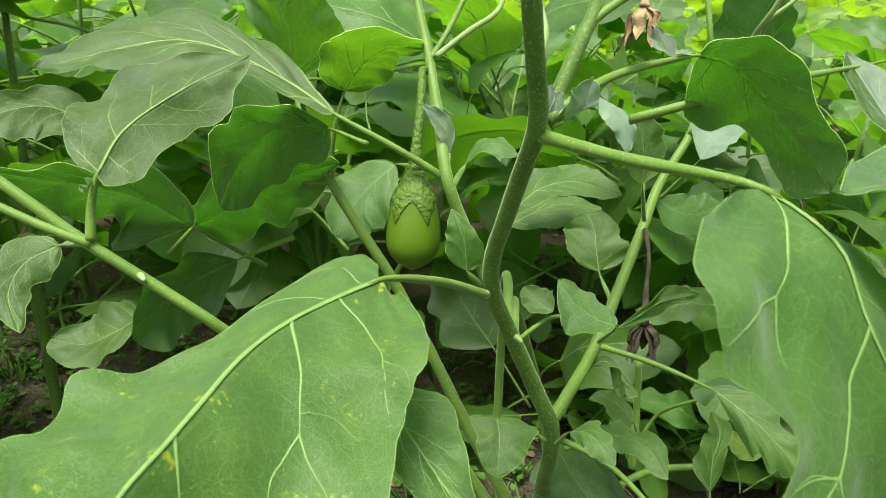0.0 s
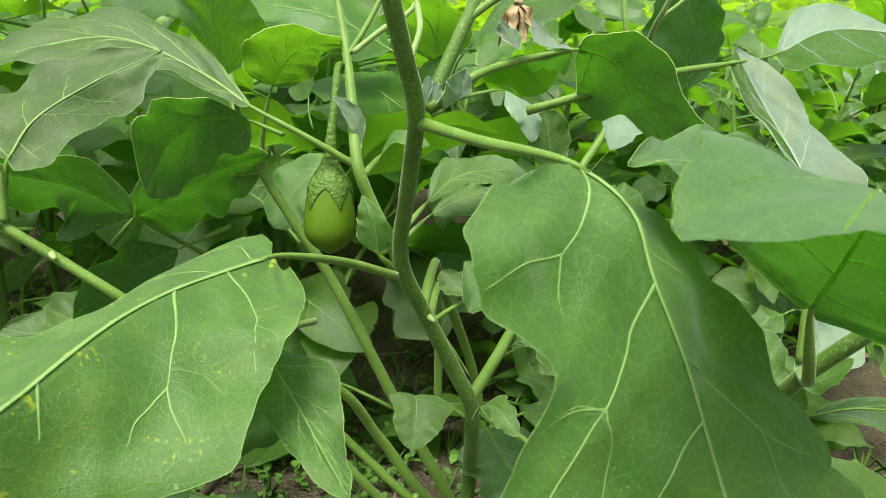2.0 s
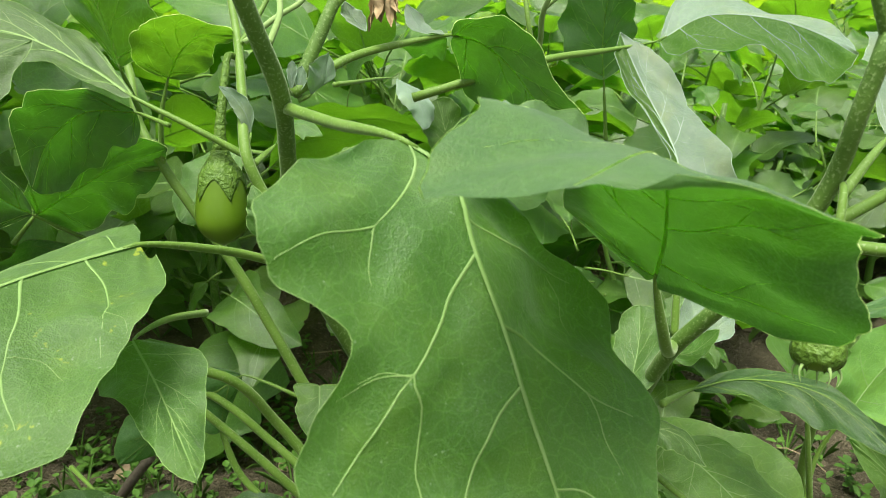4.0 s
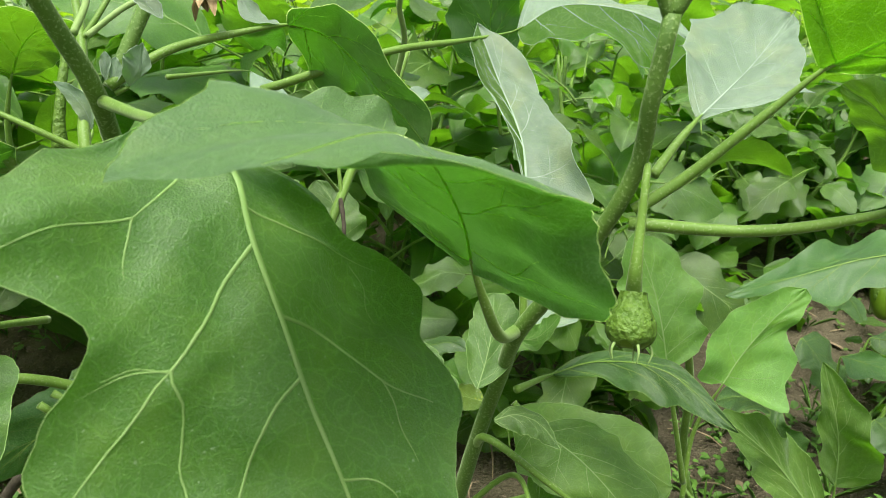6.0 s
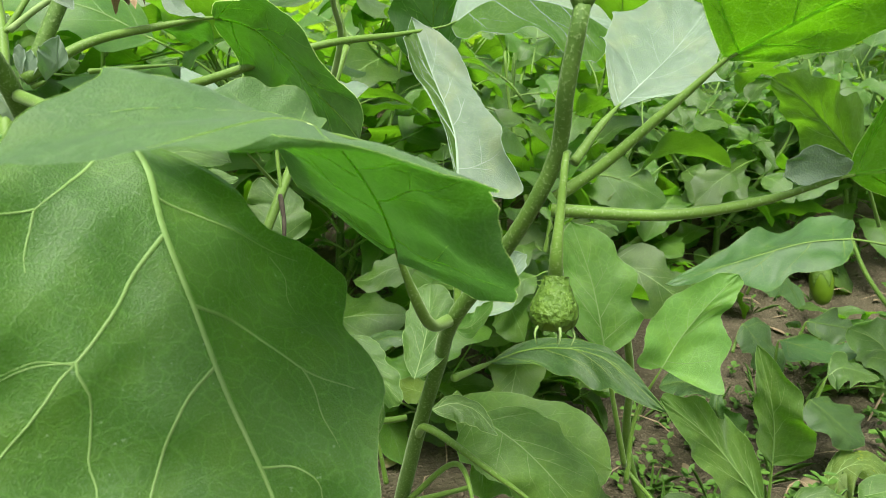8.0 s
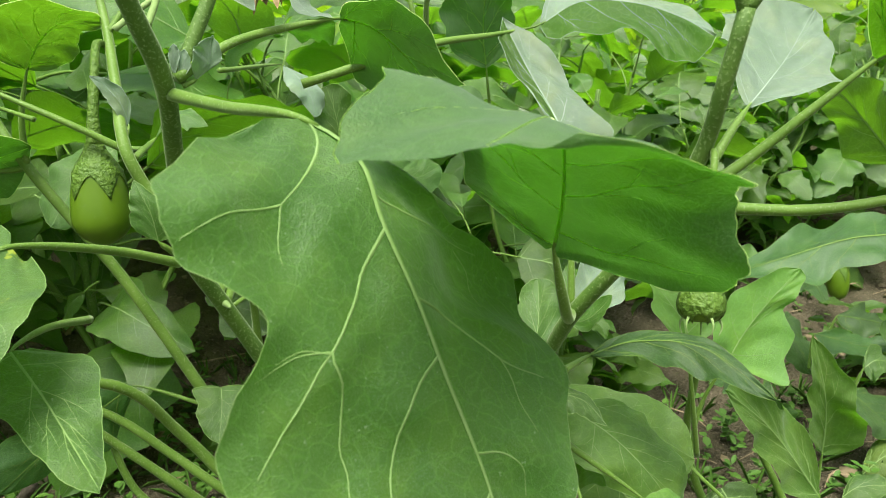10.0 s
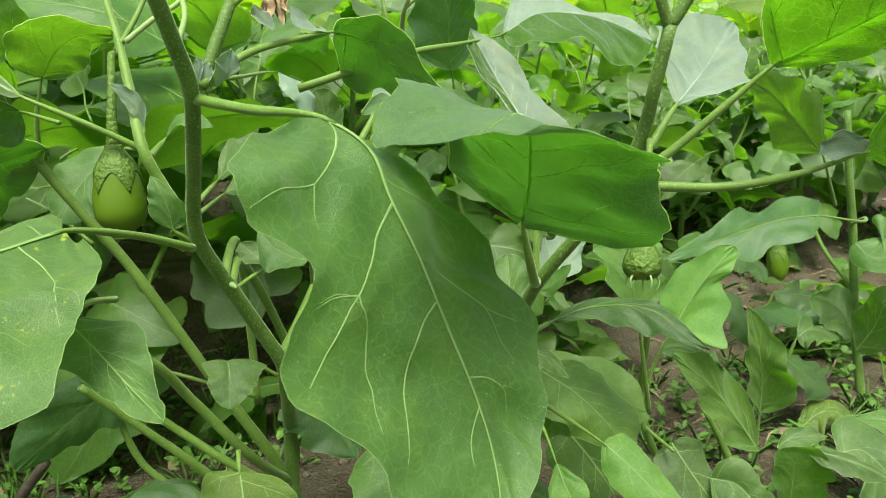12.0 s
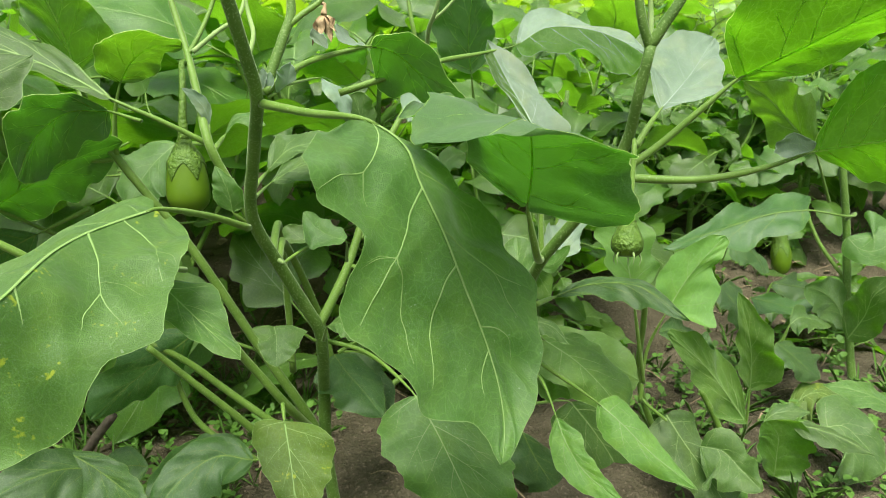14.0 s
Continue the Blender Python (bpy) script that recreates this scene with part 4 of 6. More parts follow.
leaf(main, [(0.0960, 0.4077, 0.5005), (0.1040, 0.4049, 0.4930), (0.1109, 0.4008, 0.4817), (0.1119, 0.3961, 0.4687)], (0.0969, 0.3975, 0.4873), (0.1182, 0.4068, 0.4835), ml='narrow', mr='narrow', rows=20, cols=6, pr=0.0012, material=LEAF_DOWN_SHEEN, petiole=[(0.0616, 0.3346, 0.5044)])
leaf(main, [(0.1772, 0.4440, 0.4542), (0.1858, 0.4482, 0.4658), (0.2008, 0.4562, 0.4730), (0.2189, 0.4630, 0.4770)], (0.1831, 0.4643, 0.4808), (0.1945, 0.4417, 0.4624), ml='wavy', mr='narrow', rows=22, cols=7, pr=0.0013, material=LEAF_DOWN_SHEEN, petiole=[(0.1617, 0.4688, 0.4199)], label="pale young leaf")
leaf(main, [(0.0449, 0.4121, 0.4249), (0.0635, 0.4175, 0.4399), (0.0887, 0.4241, 0.4432), (0.1173, 0.4159, 0.4354)], [(0.0600, 0.4367, 0.4487), (0.1022, 0.4367, 0.4487)], [(0.0638, 0.4053, 0.4357), (0.0929, 0.4057, 0.4367)], ml='wavy', mr='plain', ripple=0.1, pr=0.0018, s_left=(0.3, 0.7), s_right=(0.3, 0.7), petiole=[(0.0315, 0.3583, 0.4234)], label="pale wavy leaf")
leaf(main, [(0.0471, 0.4473, 0.4049), (0.0674, 0.4508, 0.4144), (0.0886, 0.4574, 0.4180), (0.1165, 0.4608, 0.4127)], (0.0779, 0.4695, 0.4219), (0.0818, 0.4378, 0.4080), ml='plain', mr='plain', pr=0.0015, petiole=[(0.0297, 0.3748, 0.4103)])
leaf(main, [(-0.0392, 0.5312, 0.4306), (-0.0573, 0.5211, 0.4174), (-0.0728, 0.5099, 0.4014), (-0.0849, 0.4919, 0.3810)], (-0.0779, 0.5397, 0.4248), (-0.0445, 0.4972, 0.3958), ml='broad', mr='broad', pr=0.0018, petiole=[(-0.0104, 0.4907, 0.4362)], label="grey-green leaf in shade")
leaf(main, [(0.1430, 0.5569, 0.3258), (0.1404, 0.5640, 0.3453), (0.1390, 0.5758, 0.3632), (0.1243, 0.5887, 0.3839)], (0.1119, 0.5675, 0.3550), (0.1689, 0.5667, 0.3526), ml='broad', mr='heart', pr=0.0018, petiole=[(0.1300, 0.4552, 0.3388)])
leaf(main, [(0.1624, 0.4833, 0.4159), (0.1814, 0.4844, 0.4043), (0.1986, 0.4884, 0.4008), (0.2205, 0.5011, 0.4063)], (0.1839, 0.4737, 0.3895), (0.1980, 0.5034, 0.4127), ml='broad', mr='plain', rows=24, cols=8, pr=0.0014, petiole=[(0.1476, 0.4569, 0.4018)], label="pale leaf")
leaf(main, [(-0.2767, 0.5427, 0.2868), (-0.3026, 0.5374, 0.2722), (-0.3285, 0.5339, 0.2625), (-0.3596, 0.5356, 0.2674)], (-0.3077, 0.5197, 0.2529), (-0.3129, 0.5554, 0.2924), ml='broad', mr='broad', pr=0.002, petiole=[(-0.2156, 0.5072, 0.3356)])
leaf(main, [(-0.1635, 0.4857, 0.3641), (-0.1867, 0.4719, 0.3553), (-0.2090, 0.4567, 0.3429), (-0.2323, 0.4374, 0.3192)], (-0.1949, 0.4673, 0.3135), (-0.2048, 0.4469, 0.3745), material=LEAF_DARK_SHADED, ml='broad', mr='wavy', pr=0.002, petiole=[(-0.1140, 0.4729, 0.3875)], label="leaf in shade with the shade in its dark colour")
stalk("branch", main, [(0.1883, 0.4995, 0.4605), (0.2005, 0.4655, 0.5133), (0.1938, 0.4221, 0.5401), (0.1965, 0.4108, 0.5530), (0.1995, 0.4057, 0.5681)], (0.0026, 0.0022, 0.0016), SHOOT)
stalk("branch", main, [(0.1952, 0.4211, 0.5434), (0.2058, 0.4161, 0.5530), (0.2148, 0.4142, 0.5624)], (0.0016, 0.0012), SHOOT)
stalk("branch", main, [(0.2105, 0.5261, 0.5043), (0.2042, 0.5261, 0.5336), (0.2012, 0.5394, 0.5701)], (0.0022, 0.002), TWIG)
leaf(main, [(0.1435, 0.2994, 0.2499), (0.1525, 0.2793, 0.2336), (0.1624, 0.2560, 0.2095), (0.1764, 0.2253, 0.1696)], (0.1106, 0.2743, 0.2185), (0.2083, 0.2547, 0.2112), s_left=0.4, s_right=0.4, ml='broad', mr='broad', petiole=[(0.0802, 0.3993, 0.2606), (0.1149, 0.3665, 0.2587)])
leaf(main, [(0.0354, 0.3192, 0.2333), (0.0367, 0.2956, 0.2192), (0.0373, 0.2727, 0.2038), (0.0374, 0.2459, 0.1777)], (0.0084, 0.2978, 0.2185), (0.0724, 0.2717, 0.2127), s_left=0.4, s_right=0.4, ml='heart', mr='heart', material=LEAF_BLOOM, pr=0.0016, petiole=[(0.0354, 0.3368, 0.2386)], label="oval leaf with a yellowish bloom")
# low leaves: the shade of the foliage above is put into their colour
leaf(main, [(-0.0387, 0.4452, 0.2631), (-0.0681, 0.4362, 0.2470), (-0.0995, 0.4269, 0.2286), (-0.1356, 0.4160, 0.2028)], (-0.1044, 0.4288, 0.2584), (-0.0819, 0.4348, 0.2049), material=LEAF_DARK_SHADED, s_left=0.45, s_right=0.45, ml='broad', mr='wavy', pr=0.0018, petiole=[(0.0503, 0.4278, 0.2265)], label="leaf in shade with the shade in its dark colour")
leaf(main, [(0.0016, 0.3974, 0.1415), (-0.0303, 0.3994, 0.1518), (-0.0634, 0.3837, 0.1443), (-0.0908, 0.3617, 0.1248)], (-0.0525, 0.4104, 0.1638), (-0.0291, 0.3700, 0.1341), material=LEAF_DARK_SHADED, s_left=0.4, s_right=0.4, ml='broad', mr='broad', pr=0.0018, petiole=[(0.0635, 0.4170, 0.1230)], label="leaf close to the soil with shade in its dark colour")
leaf(main, [(-0.1651, 0.4313, 0.1636), (-0.1382, 0.4092, 0.1549), (-0.1170, 0.3889, 0.1468), (-0.0948, 0.3582, 0.1416)], (-0.1480, 0.3940, 0.1374), (-0.1126, 0.4027, 0.1572), material=LEAF_DARK_SHADED, s_left=0.4, s_right=0.4, ml='broad', mr='broad', pr=0.0018, petiole=[(-0.2018, 0.4652, 0.1667)], label="leaf close to the soil with shade in its dark colour")
stalk("branch", main, [(0.0641, 0.4190, 0.1285), (0.0221, 0.4276, 0.1626), (-0.0174, 0.4371, 0.2009), (-0.0494, 0.4384, 0.2377), (-0.0801, 0.4358, 0.2655)], (0.004, 0.0036, 0.003), TWIG)
stalk("branch", main, [(-0.1878, 0.4390, 0.0528), (-0.1791, 0.4573, 0.1061), (-0.1528, 0.4556, 0.1496), (-0.1254, 0.4502, 0.1841)], (0.0055, 0.005, 0.0045), WITHER, "dead brown branch")
# upper growth out of view, added to cast shade on the foliage behind
stalk("branch", main, [(-0.0200, 0.4660, 0.5740), (-0.0300, 0.5000, 0.6500), (-0.0200, 0.5500, 0.7400)], (0.0026, 0.0018), TWIG)
stalk("branch", main, [(-0.1356, 0.5410, 0.5740), (-0.1650, 0.5850, 0.6600), (-0.1600, 0.6200, 0.7500)], (0.003, 0.002), TWIG)
stalk("branch", main, [(0.2012, 0.5390, 0.5700), (0.2150, 0.5850, 0.6600), (0.2100, 0.6200, 0.7300)], (0.002, 0.0015), TWIG)
leaf(main, [(-0.0404, 0.5591, 0.6700), (-0.0508, 0.6182, 0.6820), (-0.0630, 0.6871, 0.6740), (-0.0751, 0.7561, 0.6500)], (-0.1210, 0.6363, 0.6840), (0.0090, 0.6592, 0.6840), s_left=0.4, s_right=0.4, ml='broad', mr='lobed', rows=20, cols=6, pr=0.0018, petiole=[(-0.0300, 0.5000, 0.6500)])
leaf(main, [(0.0259, 0.5574, 0.7370), (0.0738, 0.5749, 0.7472), (0.1298, 0.5952, 0.7404), (0.1857, 0.6156, 0.7200)], (0.0786, 0.6363, 0.7489), (0.1170, 0.5309, 0.7489), s_left=0.4, s_right=0.4, ml='broad', mr='lobed', rows=20, cols=6, pr=0.0018, petiole=[(-0.0220, 0.5400, 0.7200)])
leaf(main, [(-0.2270, 0.5959, 0.6810), (-0.2891, 0.6069, 0.6936), (-0.3615, 0.6196, 0.6852), (-0.4339, 0.6324, 0.6600)], (-0.3321, 0.5441, 0.6957), (-0.3081, 0.6806, 0.6957), s_left=0.4, s_right=0.4, ml='broad', mr='lobed', rows=20, cols=6, pr=0.0018, petiole=[(-0.1650, 0.5850, 0.6600)])
leaf(main, [(-0.1360, 0.6468, 0.7180), (-0.1090, 0.6935, 0.7288), (-0.0775, 0.7481, 0.7216), (-0.0460, 0.8026, 0.7000)], (-0.1469, 0.7466, 0.7306), (-0.0441, 0.6872, 0.7306), s_left=0.4, s_right=0.4, ml='broad', mr='lobed', rows=20, cols=6, pr=0.0018, petiole=[(-0.1630, 0.6000, 0.7000)])
leaf(main, [(-0.2107, 0.5915, 0.7480), (-0.2615, 0.5731, 0.7588), (-0.3207, 0.5515, 0.7516), (-0.3799, 0.5300, 0.7300)], (-0.2665, 0.5080, 0.7606), (-0.3072, 0.6196, 0.7606), s_left=0.4, s_right=0.4, ml='broad', mr='lobed', rows=20, cols=6, pr=0.0018, petiole=[(-0.1600, 0.6100, 0.7300)])
leaf(main, [(0.2355, 0.6414, 0.6800), (0.2560, 0.6978, 0.6920), (0.2800, 0.7635, 0.6840), (0.3039, 0.8293, 0.6600)], (0.2043, 0.7485, 0.6940), (0.3283, 0.7034, 0.6940), s_left=0.4, s_right=0.4, ml='broad', mr='lobed', rows=20, cols=6, pr=0.0018, petiole=[(0.2150, 0.5850, 0.6600)])
leaf(main, [(0.2658, 0.5953, 0.7180), (0.3196, 0.5906, 0.7288), (0.3823, 0.5851, 0.7216), (0.4451, 0.5796, 0.7000)], (0.3517, 0.6474, 0.7306), (0.3413, 0.5291, 0.7306), s_left=0.4, s_right=0.4, ml='broad', mr='lobed', rows=20, cols=6, pr=0.0018, petiole=[(0.2120, 0.6000, 0.7000)])
leaf(main, [(0.1684, 0.6340, 0.7360), (0.1269, 0.6580, 0.7456), (0.0784, 0.6860, 0.7392), (0.0299, 0.7140, 0.7200)], (0.0797, 0.6243, 0.7472), (0.1325, 0.7157, 0.7472), s_left=0.4, s_right=0.4, ml='broad', mr='lobed', rows=20, cols=6, pr=0.0018, petiole=[(0.2100, 0.6100, 0.7200)])

leaf(main, [(0.1570, 0.4600, 0.2314), (0.1440, 0.4600, 0.2461), (0.1280, 0.4550, 0.2579), (0.1164, 0.4500, 0.2590)], (0.1364, 0.4450, 0.2380), (0.1428, 0.4680, 0.2560), ml="heart", mr="heart", s_left=0.45, s_right=0.45, rows=20, cols=6, laterals=3, pr=0.0012, petiole=[(0.1724, 0.4800, 0.1913)], label="small round leaf in shade")
leaf(main, [(0.1213, 0.4200, 0.2474), (0.1373, 0.4100, 0.2507), (0.1496, 0.3950, 0.2514), (0.1574, 0.3750, 0.2414)], (0.1465, 0.4250, 0.2500), (0.1345, 0.3950, 0.2470), ml="broad", mr="broad", s_left=0.45, s_right=0.45, rows=24, cols=7, petiole=[(0.0938, 0.4200, 0.2335)], label="curved leaf on a low shoot")
leaf(main, [(0.0914, 0.4400, 0.2201), (0.1030, 0.4300, 0.2017), (0.1169, 0.4100, 0.1884), (0.1296, 0.3850, 0.1737)], (0.0740, 0.4050, 0.1982), (0.1397, 0.4400, 0.1879), ml="broad", mr="wavy", s_left=0.45, s_right=0.45, material=LEAF_DARK_SHADED, rows=26, cols=8, label="broad leaf behind the stem with shade in its dark colour")
leaf(main, [(0.2056, 0.4100, 0.2020), (0.2064, 0.4150, 0.2285), (0.2109, 0.4200, 0.2464), (0.2059, 0.4300, 0.2608)], (0.1996, 0.4300, 0.2366), (0.2203, 0.4150, 0.2450), ml="wavy", mr="lobed", s_left=0.5, s_right=0.5, rows=22, cols=7, petiole=[(0.2100, 0.4000, 0.1618)], label="small lobed leaf on a side shoot")
leaf(main, [(0.2571, 0.4400, 0.2157), (0.2443, 0.4400, 0.2212), (0.2335, 0.4400, 0.2266), (0.2244, 0.4400, 0.2330)], (0.2362, 0.4300, 0.2169), (0.2456, 0.4500, 0.2291), ml="broad", mr="plain", s_left=0.45, s_right=0.45, rows=18, cols=6, laterals=3, material=LEAF_BLOOM, label="small leaf turning yellow")
leaf(main, [(0.2012, 0.4600, 0.2589), (0.2164, 0.4550, 0.2673), (0.2310, 0.4500, 0.2704), (0.2442, 0.4400, 0.2665)], (0.2246, 0.4650, 0.2696), (0.2173, 0.4400, 0.2603), ml="broad", mr="wavy", s_left=0.45, s_right=0.45, rows=20, cols=6, laterals=3, material=LEAF_DARK_SHADED)
stalk("branch", main, [(0.0400, 0.3690, 0.3600), (0.0470, 0.4350, 0.3640), (0.0510, 0.4950, 0.3450), (0.0526, 0.5200, 0.2979), (0.0523, 0.5300, 0.2352), (0.0505, 0.5200, 0.1614)], (0.0034, 0.0036, 0.004), TWIG)
stalk("branch", main, [(0.0444, 0.3705, 0.3545), (0.0500, 0.4200, 0.3560), (0.0560, 0.4650, 0.3330), (0.0704, 0.4900, 0.2861), (0.0855, 0.5000, 0.2302), (0.0934, 0.4900, 0.1778)], (0.0036, 0.004, 0.0044), TWIG)
stalk("branch", main, [(0.1267, 0.4600, 0.1382), (0.1651, 0.4800, 0.1538), (0.1930, 0.4900, 0.1580), (0.2436, 0.5000, 0.1539)], (0.0036, 0.0034, 0.003), TWIG)
stalk("branch", main, [(0.1740, 0.5000, 0.1702), (0.1906, 0.5000, 0.2078), (0.2033, 0.4800, 0.2340), (0.2172, 0.4700, 0.2461)], (0.0018, 0.0015, 0.0013), TWIG)
stalk("branch", main, [(0.1764, 0.5200, 0.2528), (0.1798, 0.5200, 0.1991), (0.1749, 0.5000, 0.1513)], (0.003, 0.0034, 0.0036), TWIG)


second = thing("eggplant_plant", (0.2, 0.4, 0.0), "branching eggplant plant with a young fruit", "plant", "eggplant plants close by")
stalk("stem", second, [(0.2000, 0.4000, -0.0200), (0.2050, 0.3600, 0.1200), (0.2220, 0.3100, 0.2700), (0.2320, 0.2820, 0.3400), (0.2340, 0.2580, 0.3770), (0.2524, 0.2348, 0.4202), (0.2663, 0.2186, 0.4571), (0.2720, 0.2140, 0.4780), (0.2694, 0.2062, 0.4959), (0.2727, 0.2011, 0.5335)], (0.0065, 0.006, 0.005, 0.0042, 0.0034), STEM, n=50)
stalk("branch", second, [(0.2725, 0.2016, 0.5318), (0.2663, 0.2024, 0.5465), (0.2630, 0.2064, 0.5684)], (0.003, 0.0026), STEM)
stalk("branch", second, [(0.2733, 0.2020, 0.5334), (0.2796, 0.2002, 0.5447), (0.2884, 0.1988, 0.5589), (0.2962, 0.1992, 0.5743)], (0.0036, 0.003), STEM)
stalk("branch", second, [(0.2725, 0.2016, 0.5318), (0.2739, 0.2059, 0.5495), (0.2730, 0.2091, 0.5685)], (0.0018, 0.0014), SHOOT)
eggplant_fruit(second, [(0.2778, 0.2191, 0.4723), (0.2721, 0.2080, 0.4732), (0.2676, 0.2000, 0.4541), (0.2641, 0.1940, 0.4344)], (0.2657, 0.1970, 0.4242), (0.2615, 0.1878, 0.4029), 0.0195, "small unripe fruit closed in its calyx", cover=1.38, point=0.08, awn=0.009, body_line=((0, 0.15, 0.35, 0.55, 0.75, 0.9, 1), (0.4, 0.48, 0.72, 0.95, 1, 0.86, 0.5)), skin=TWIG, stalk_radii=(0.0015, 0.0017, 0.0022, 0.0036))
leaf(second, [(0.3084, 0.2360, 0.4888), (0.3261, 0.2470, 0.4977), (0.3490, 0.2631, 0.5086), (0.3856, 0.2916, 0.5301)], [(0.3106, 0.2582, 0.5061), (0.3163, 0.2776, 0.5174), (0.3360, 0.3020, 0.5344), (0.3629, 0.2996, 0.5321)], [(0.3310, 0.2363, 0.4916), (0.3710, 0.2394, 0.4988), (0.3769, 0.2646, 0.5113), (0.3838, 0.2815, 0.5224)], ml=((0, 0.05, 0.14, 0.22, 0.32, 0.42, 0.5, 0.58, 0.7, 0.82, 0.92, 1), (0.12, 0.5, 1, 0.98, 1, 0.9, 0.93, 1, 0.9, 1, 0.7, 0.1)), mr=((0, 0.05, 0.14, 0.25, 0.36, 0.42, 0.5, 0.6, 0.7, 0.85, 0.93, 1), (0.1, 0.5, 1, 0.95, 1, 0.86, 0.84, 1, 0.85, 1, 0.7, 0.1)), cup=0.12, quilt=0.02, material=LEAF_DOWN_SHEEN, pr=0.002, s_left=(0.14, 0.32, 0.58, 0.82), s_right=(0.14, 0.36, 0.6, 0.85), petiole=[(0.2811, 0.2200, 0.4675), (0.2941, 0.2274, 0.4790)], label="grey-green downy leaf with sky sheen in its colour")
leaf(second, [(0.3318, 0.1918, 0.5129), (0.3454, 0.1674, 0.5287), (0.3570, 0.1427, 0.5449), (0.3774, 0.1024, 0.5704)], [(0.3088, 0.1804, 0.5353), (0.2990, 0.1656, 0.5615), (0.3284, 0.1402, 0.5746)], [(0.3562, 0.1761, 0.5162), (0.3781, 0.1480, 0.5312)], ml='blunt', mr='plain', material=LEAF_UNDER_LIT, pr=0.0024, vein=VEIN_LIT, thick=0.0009, s_left=(0.1, 0.25, 0.5), s_right=(0.2, 0.45), petiole=[(0.2719, 0.2167, 0.4533), (0.2910, 0.2123, 0.4674), (0.3138, 0.2012, 0.4926)], label="bright leaf lit from behind")
leaf(second, [(0.3644, 0.1563, 0.4715), (0.3748, 0.1391, 0.4776), (0.3798, 0.1231, 0.4830), (0.3938, 0.0984, 0.4867)], [(0.3641, 0.1492, 0.4958), (0.3613, 0.1360, 0.5166), (0.3720, 0.1196, 0.5252)], [(0.3959, 0.1413, 0.4560), (0.4027, 0.1173, 0.4562)], ml='blunt', mr='plain', material=LEAF_UNDER_LIT, pr=0.0026, vein=VEIN_LIT, thick=0.0008, s_left=(0.15, 0.35, 0.6), s_right=(0.3, 0.6), petiole=[(0.2700, 0.2162, 0.4478), (0.3156, 0.1945, 0.4483), (0.3445, 0.1736, 0.4585)], label="bright leaf lit from behind")
leaf(second, [(0.3627, 0.1568, 0.4715), (0.3566, 0.1581, 0.4762), (0.3508, 0.1603, 0.4830)], (0.3427, 0.1621, 0.4704), (0.3618, 0.1552, 0.4781), rows=14, cols=5, laterals=2, ml='plain', mr='plain', material=LEAF_DOWN_SHEEN)
leaf(second, [(0.2472, 0.2941, 0.4411), (0.2518, 0.3236, 0.4648), (0.2493, 0.3730, 0.4950), (0.2457, 0.4176, 0.5262)], [(0.2455, 0.3338, 0.4748), (0.2360, 0.3975, 0.5111)], [(0.2784, 0.2786, 0.4433), (0.2769, 0.3094, 0.4678), (0.2734, 0.3674, 0.4914)], ml='narrow', mr=((0, 0.04, 0.1, 0.16, 0.24, 0.35, 0.5, 0.7, 0.85, 0.95, 1), (0.3, 0.8, 1, 0.95, 0.75, 1, 0.9, 1, 0.9, 0.6, 0)), ripple=0.08, material=LEAF_UNDER_LIT, under=LEAF_DOWN_SHEEN, vein=VEIN_PALE, thick=0.0007, s_left=(0.35, 0.75), s_right=(0.12, 0.35, 0.7), petiole=[(0.2418, 0.2757, 0.3741), (0.2433, 0.2836, 0.4109)], label="grey-green wavy leaf")
leaf(second, [(0.2682, 0.2983, 0.3250), (0.2919, 0.2904, 0.3354), (0.3207, 0.2611, 0.3430), (0.3420, 0.2195, 0.3285)], (0.3172, 0.2834, 0.3432), (0.3082, 0.2540, 0.3324), s_left=0.45, s_right=0.45, ml='narrow', mr='narrow', ripple=0.16, material=LEAF_DARK_SHADED, petiole=[(0.2382, 0.2722, 0.3336)], label="dark glossy leaf with a curled edge")
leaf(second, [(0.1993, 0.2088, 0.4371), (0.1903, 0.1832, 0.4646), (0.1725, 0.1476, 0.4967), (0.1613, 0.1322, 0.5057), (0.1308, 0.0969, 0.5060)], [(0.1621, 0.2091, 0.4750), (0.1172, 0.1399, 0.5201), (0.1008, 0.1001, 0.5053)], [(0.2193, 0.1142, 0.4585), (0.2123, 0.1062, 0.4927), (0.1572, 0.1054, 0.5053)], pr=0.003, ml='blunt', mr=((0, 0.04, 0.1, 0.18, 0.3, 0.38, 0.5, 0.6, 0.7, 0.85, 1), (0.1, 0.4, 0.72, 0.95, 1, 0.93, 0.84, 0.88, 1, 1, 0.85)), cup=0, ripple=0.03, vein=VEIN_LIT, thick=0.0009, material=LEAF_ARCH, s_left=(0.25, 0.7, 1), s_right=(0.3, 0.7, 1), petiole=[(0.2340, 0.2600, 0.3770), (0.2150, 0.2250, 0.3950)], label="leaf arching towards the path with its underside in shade")
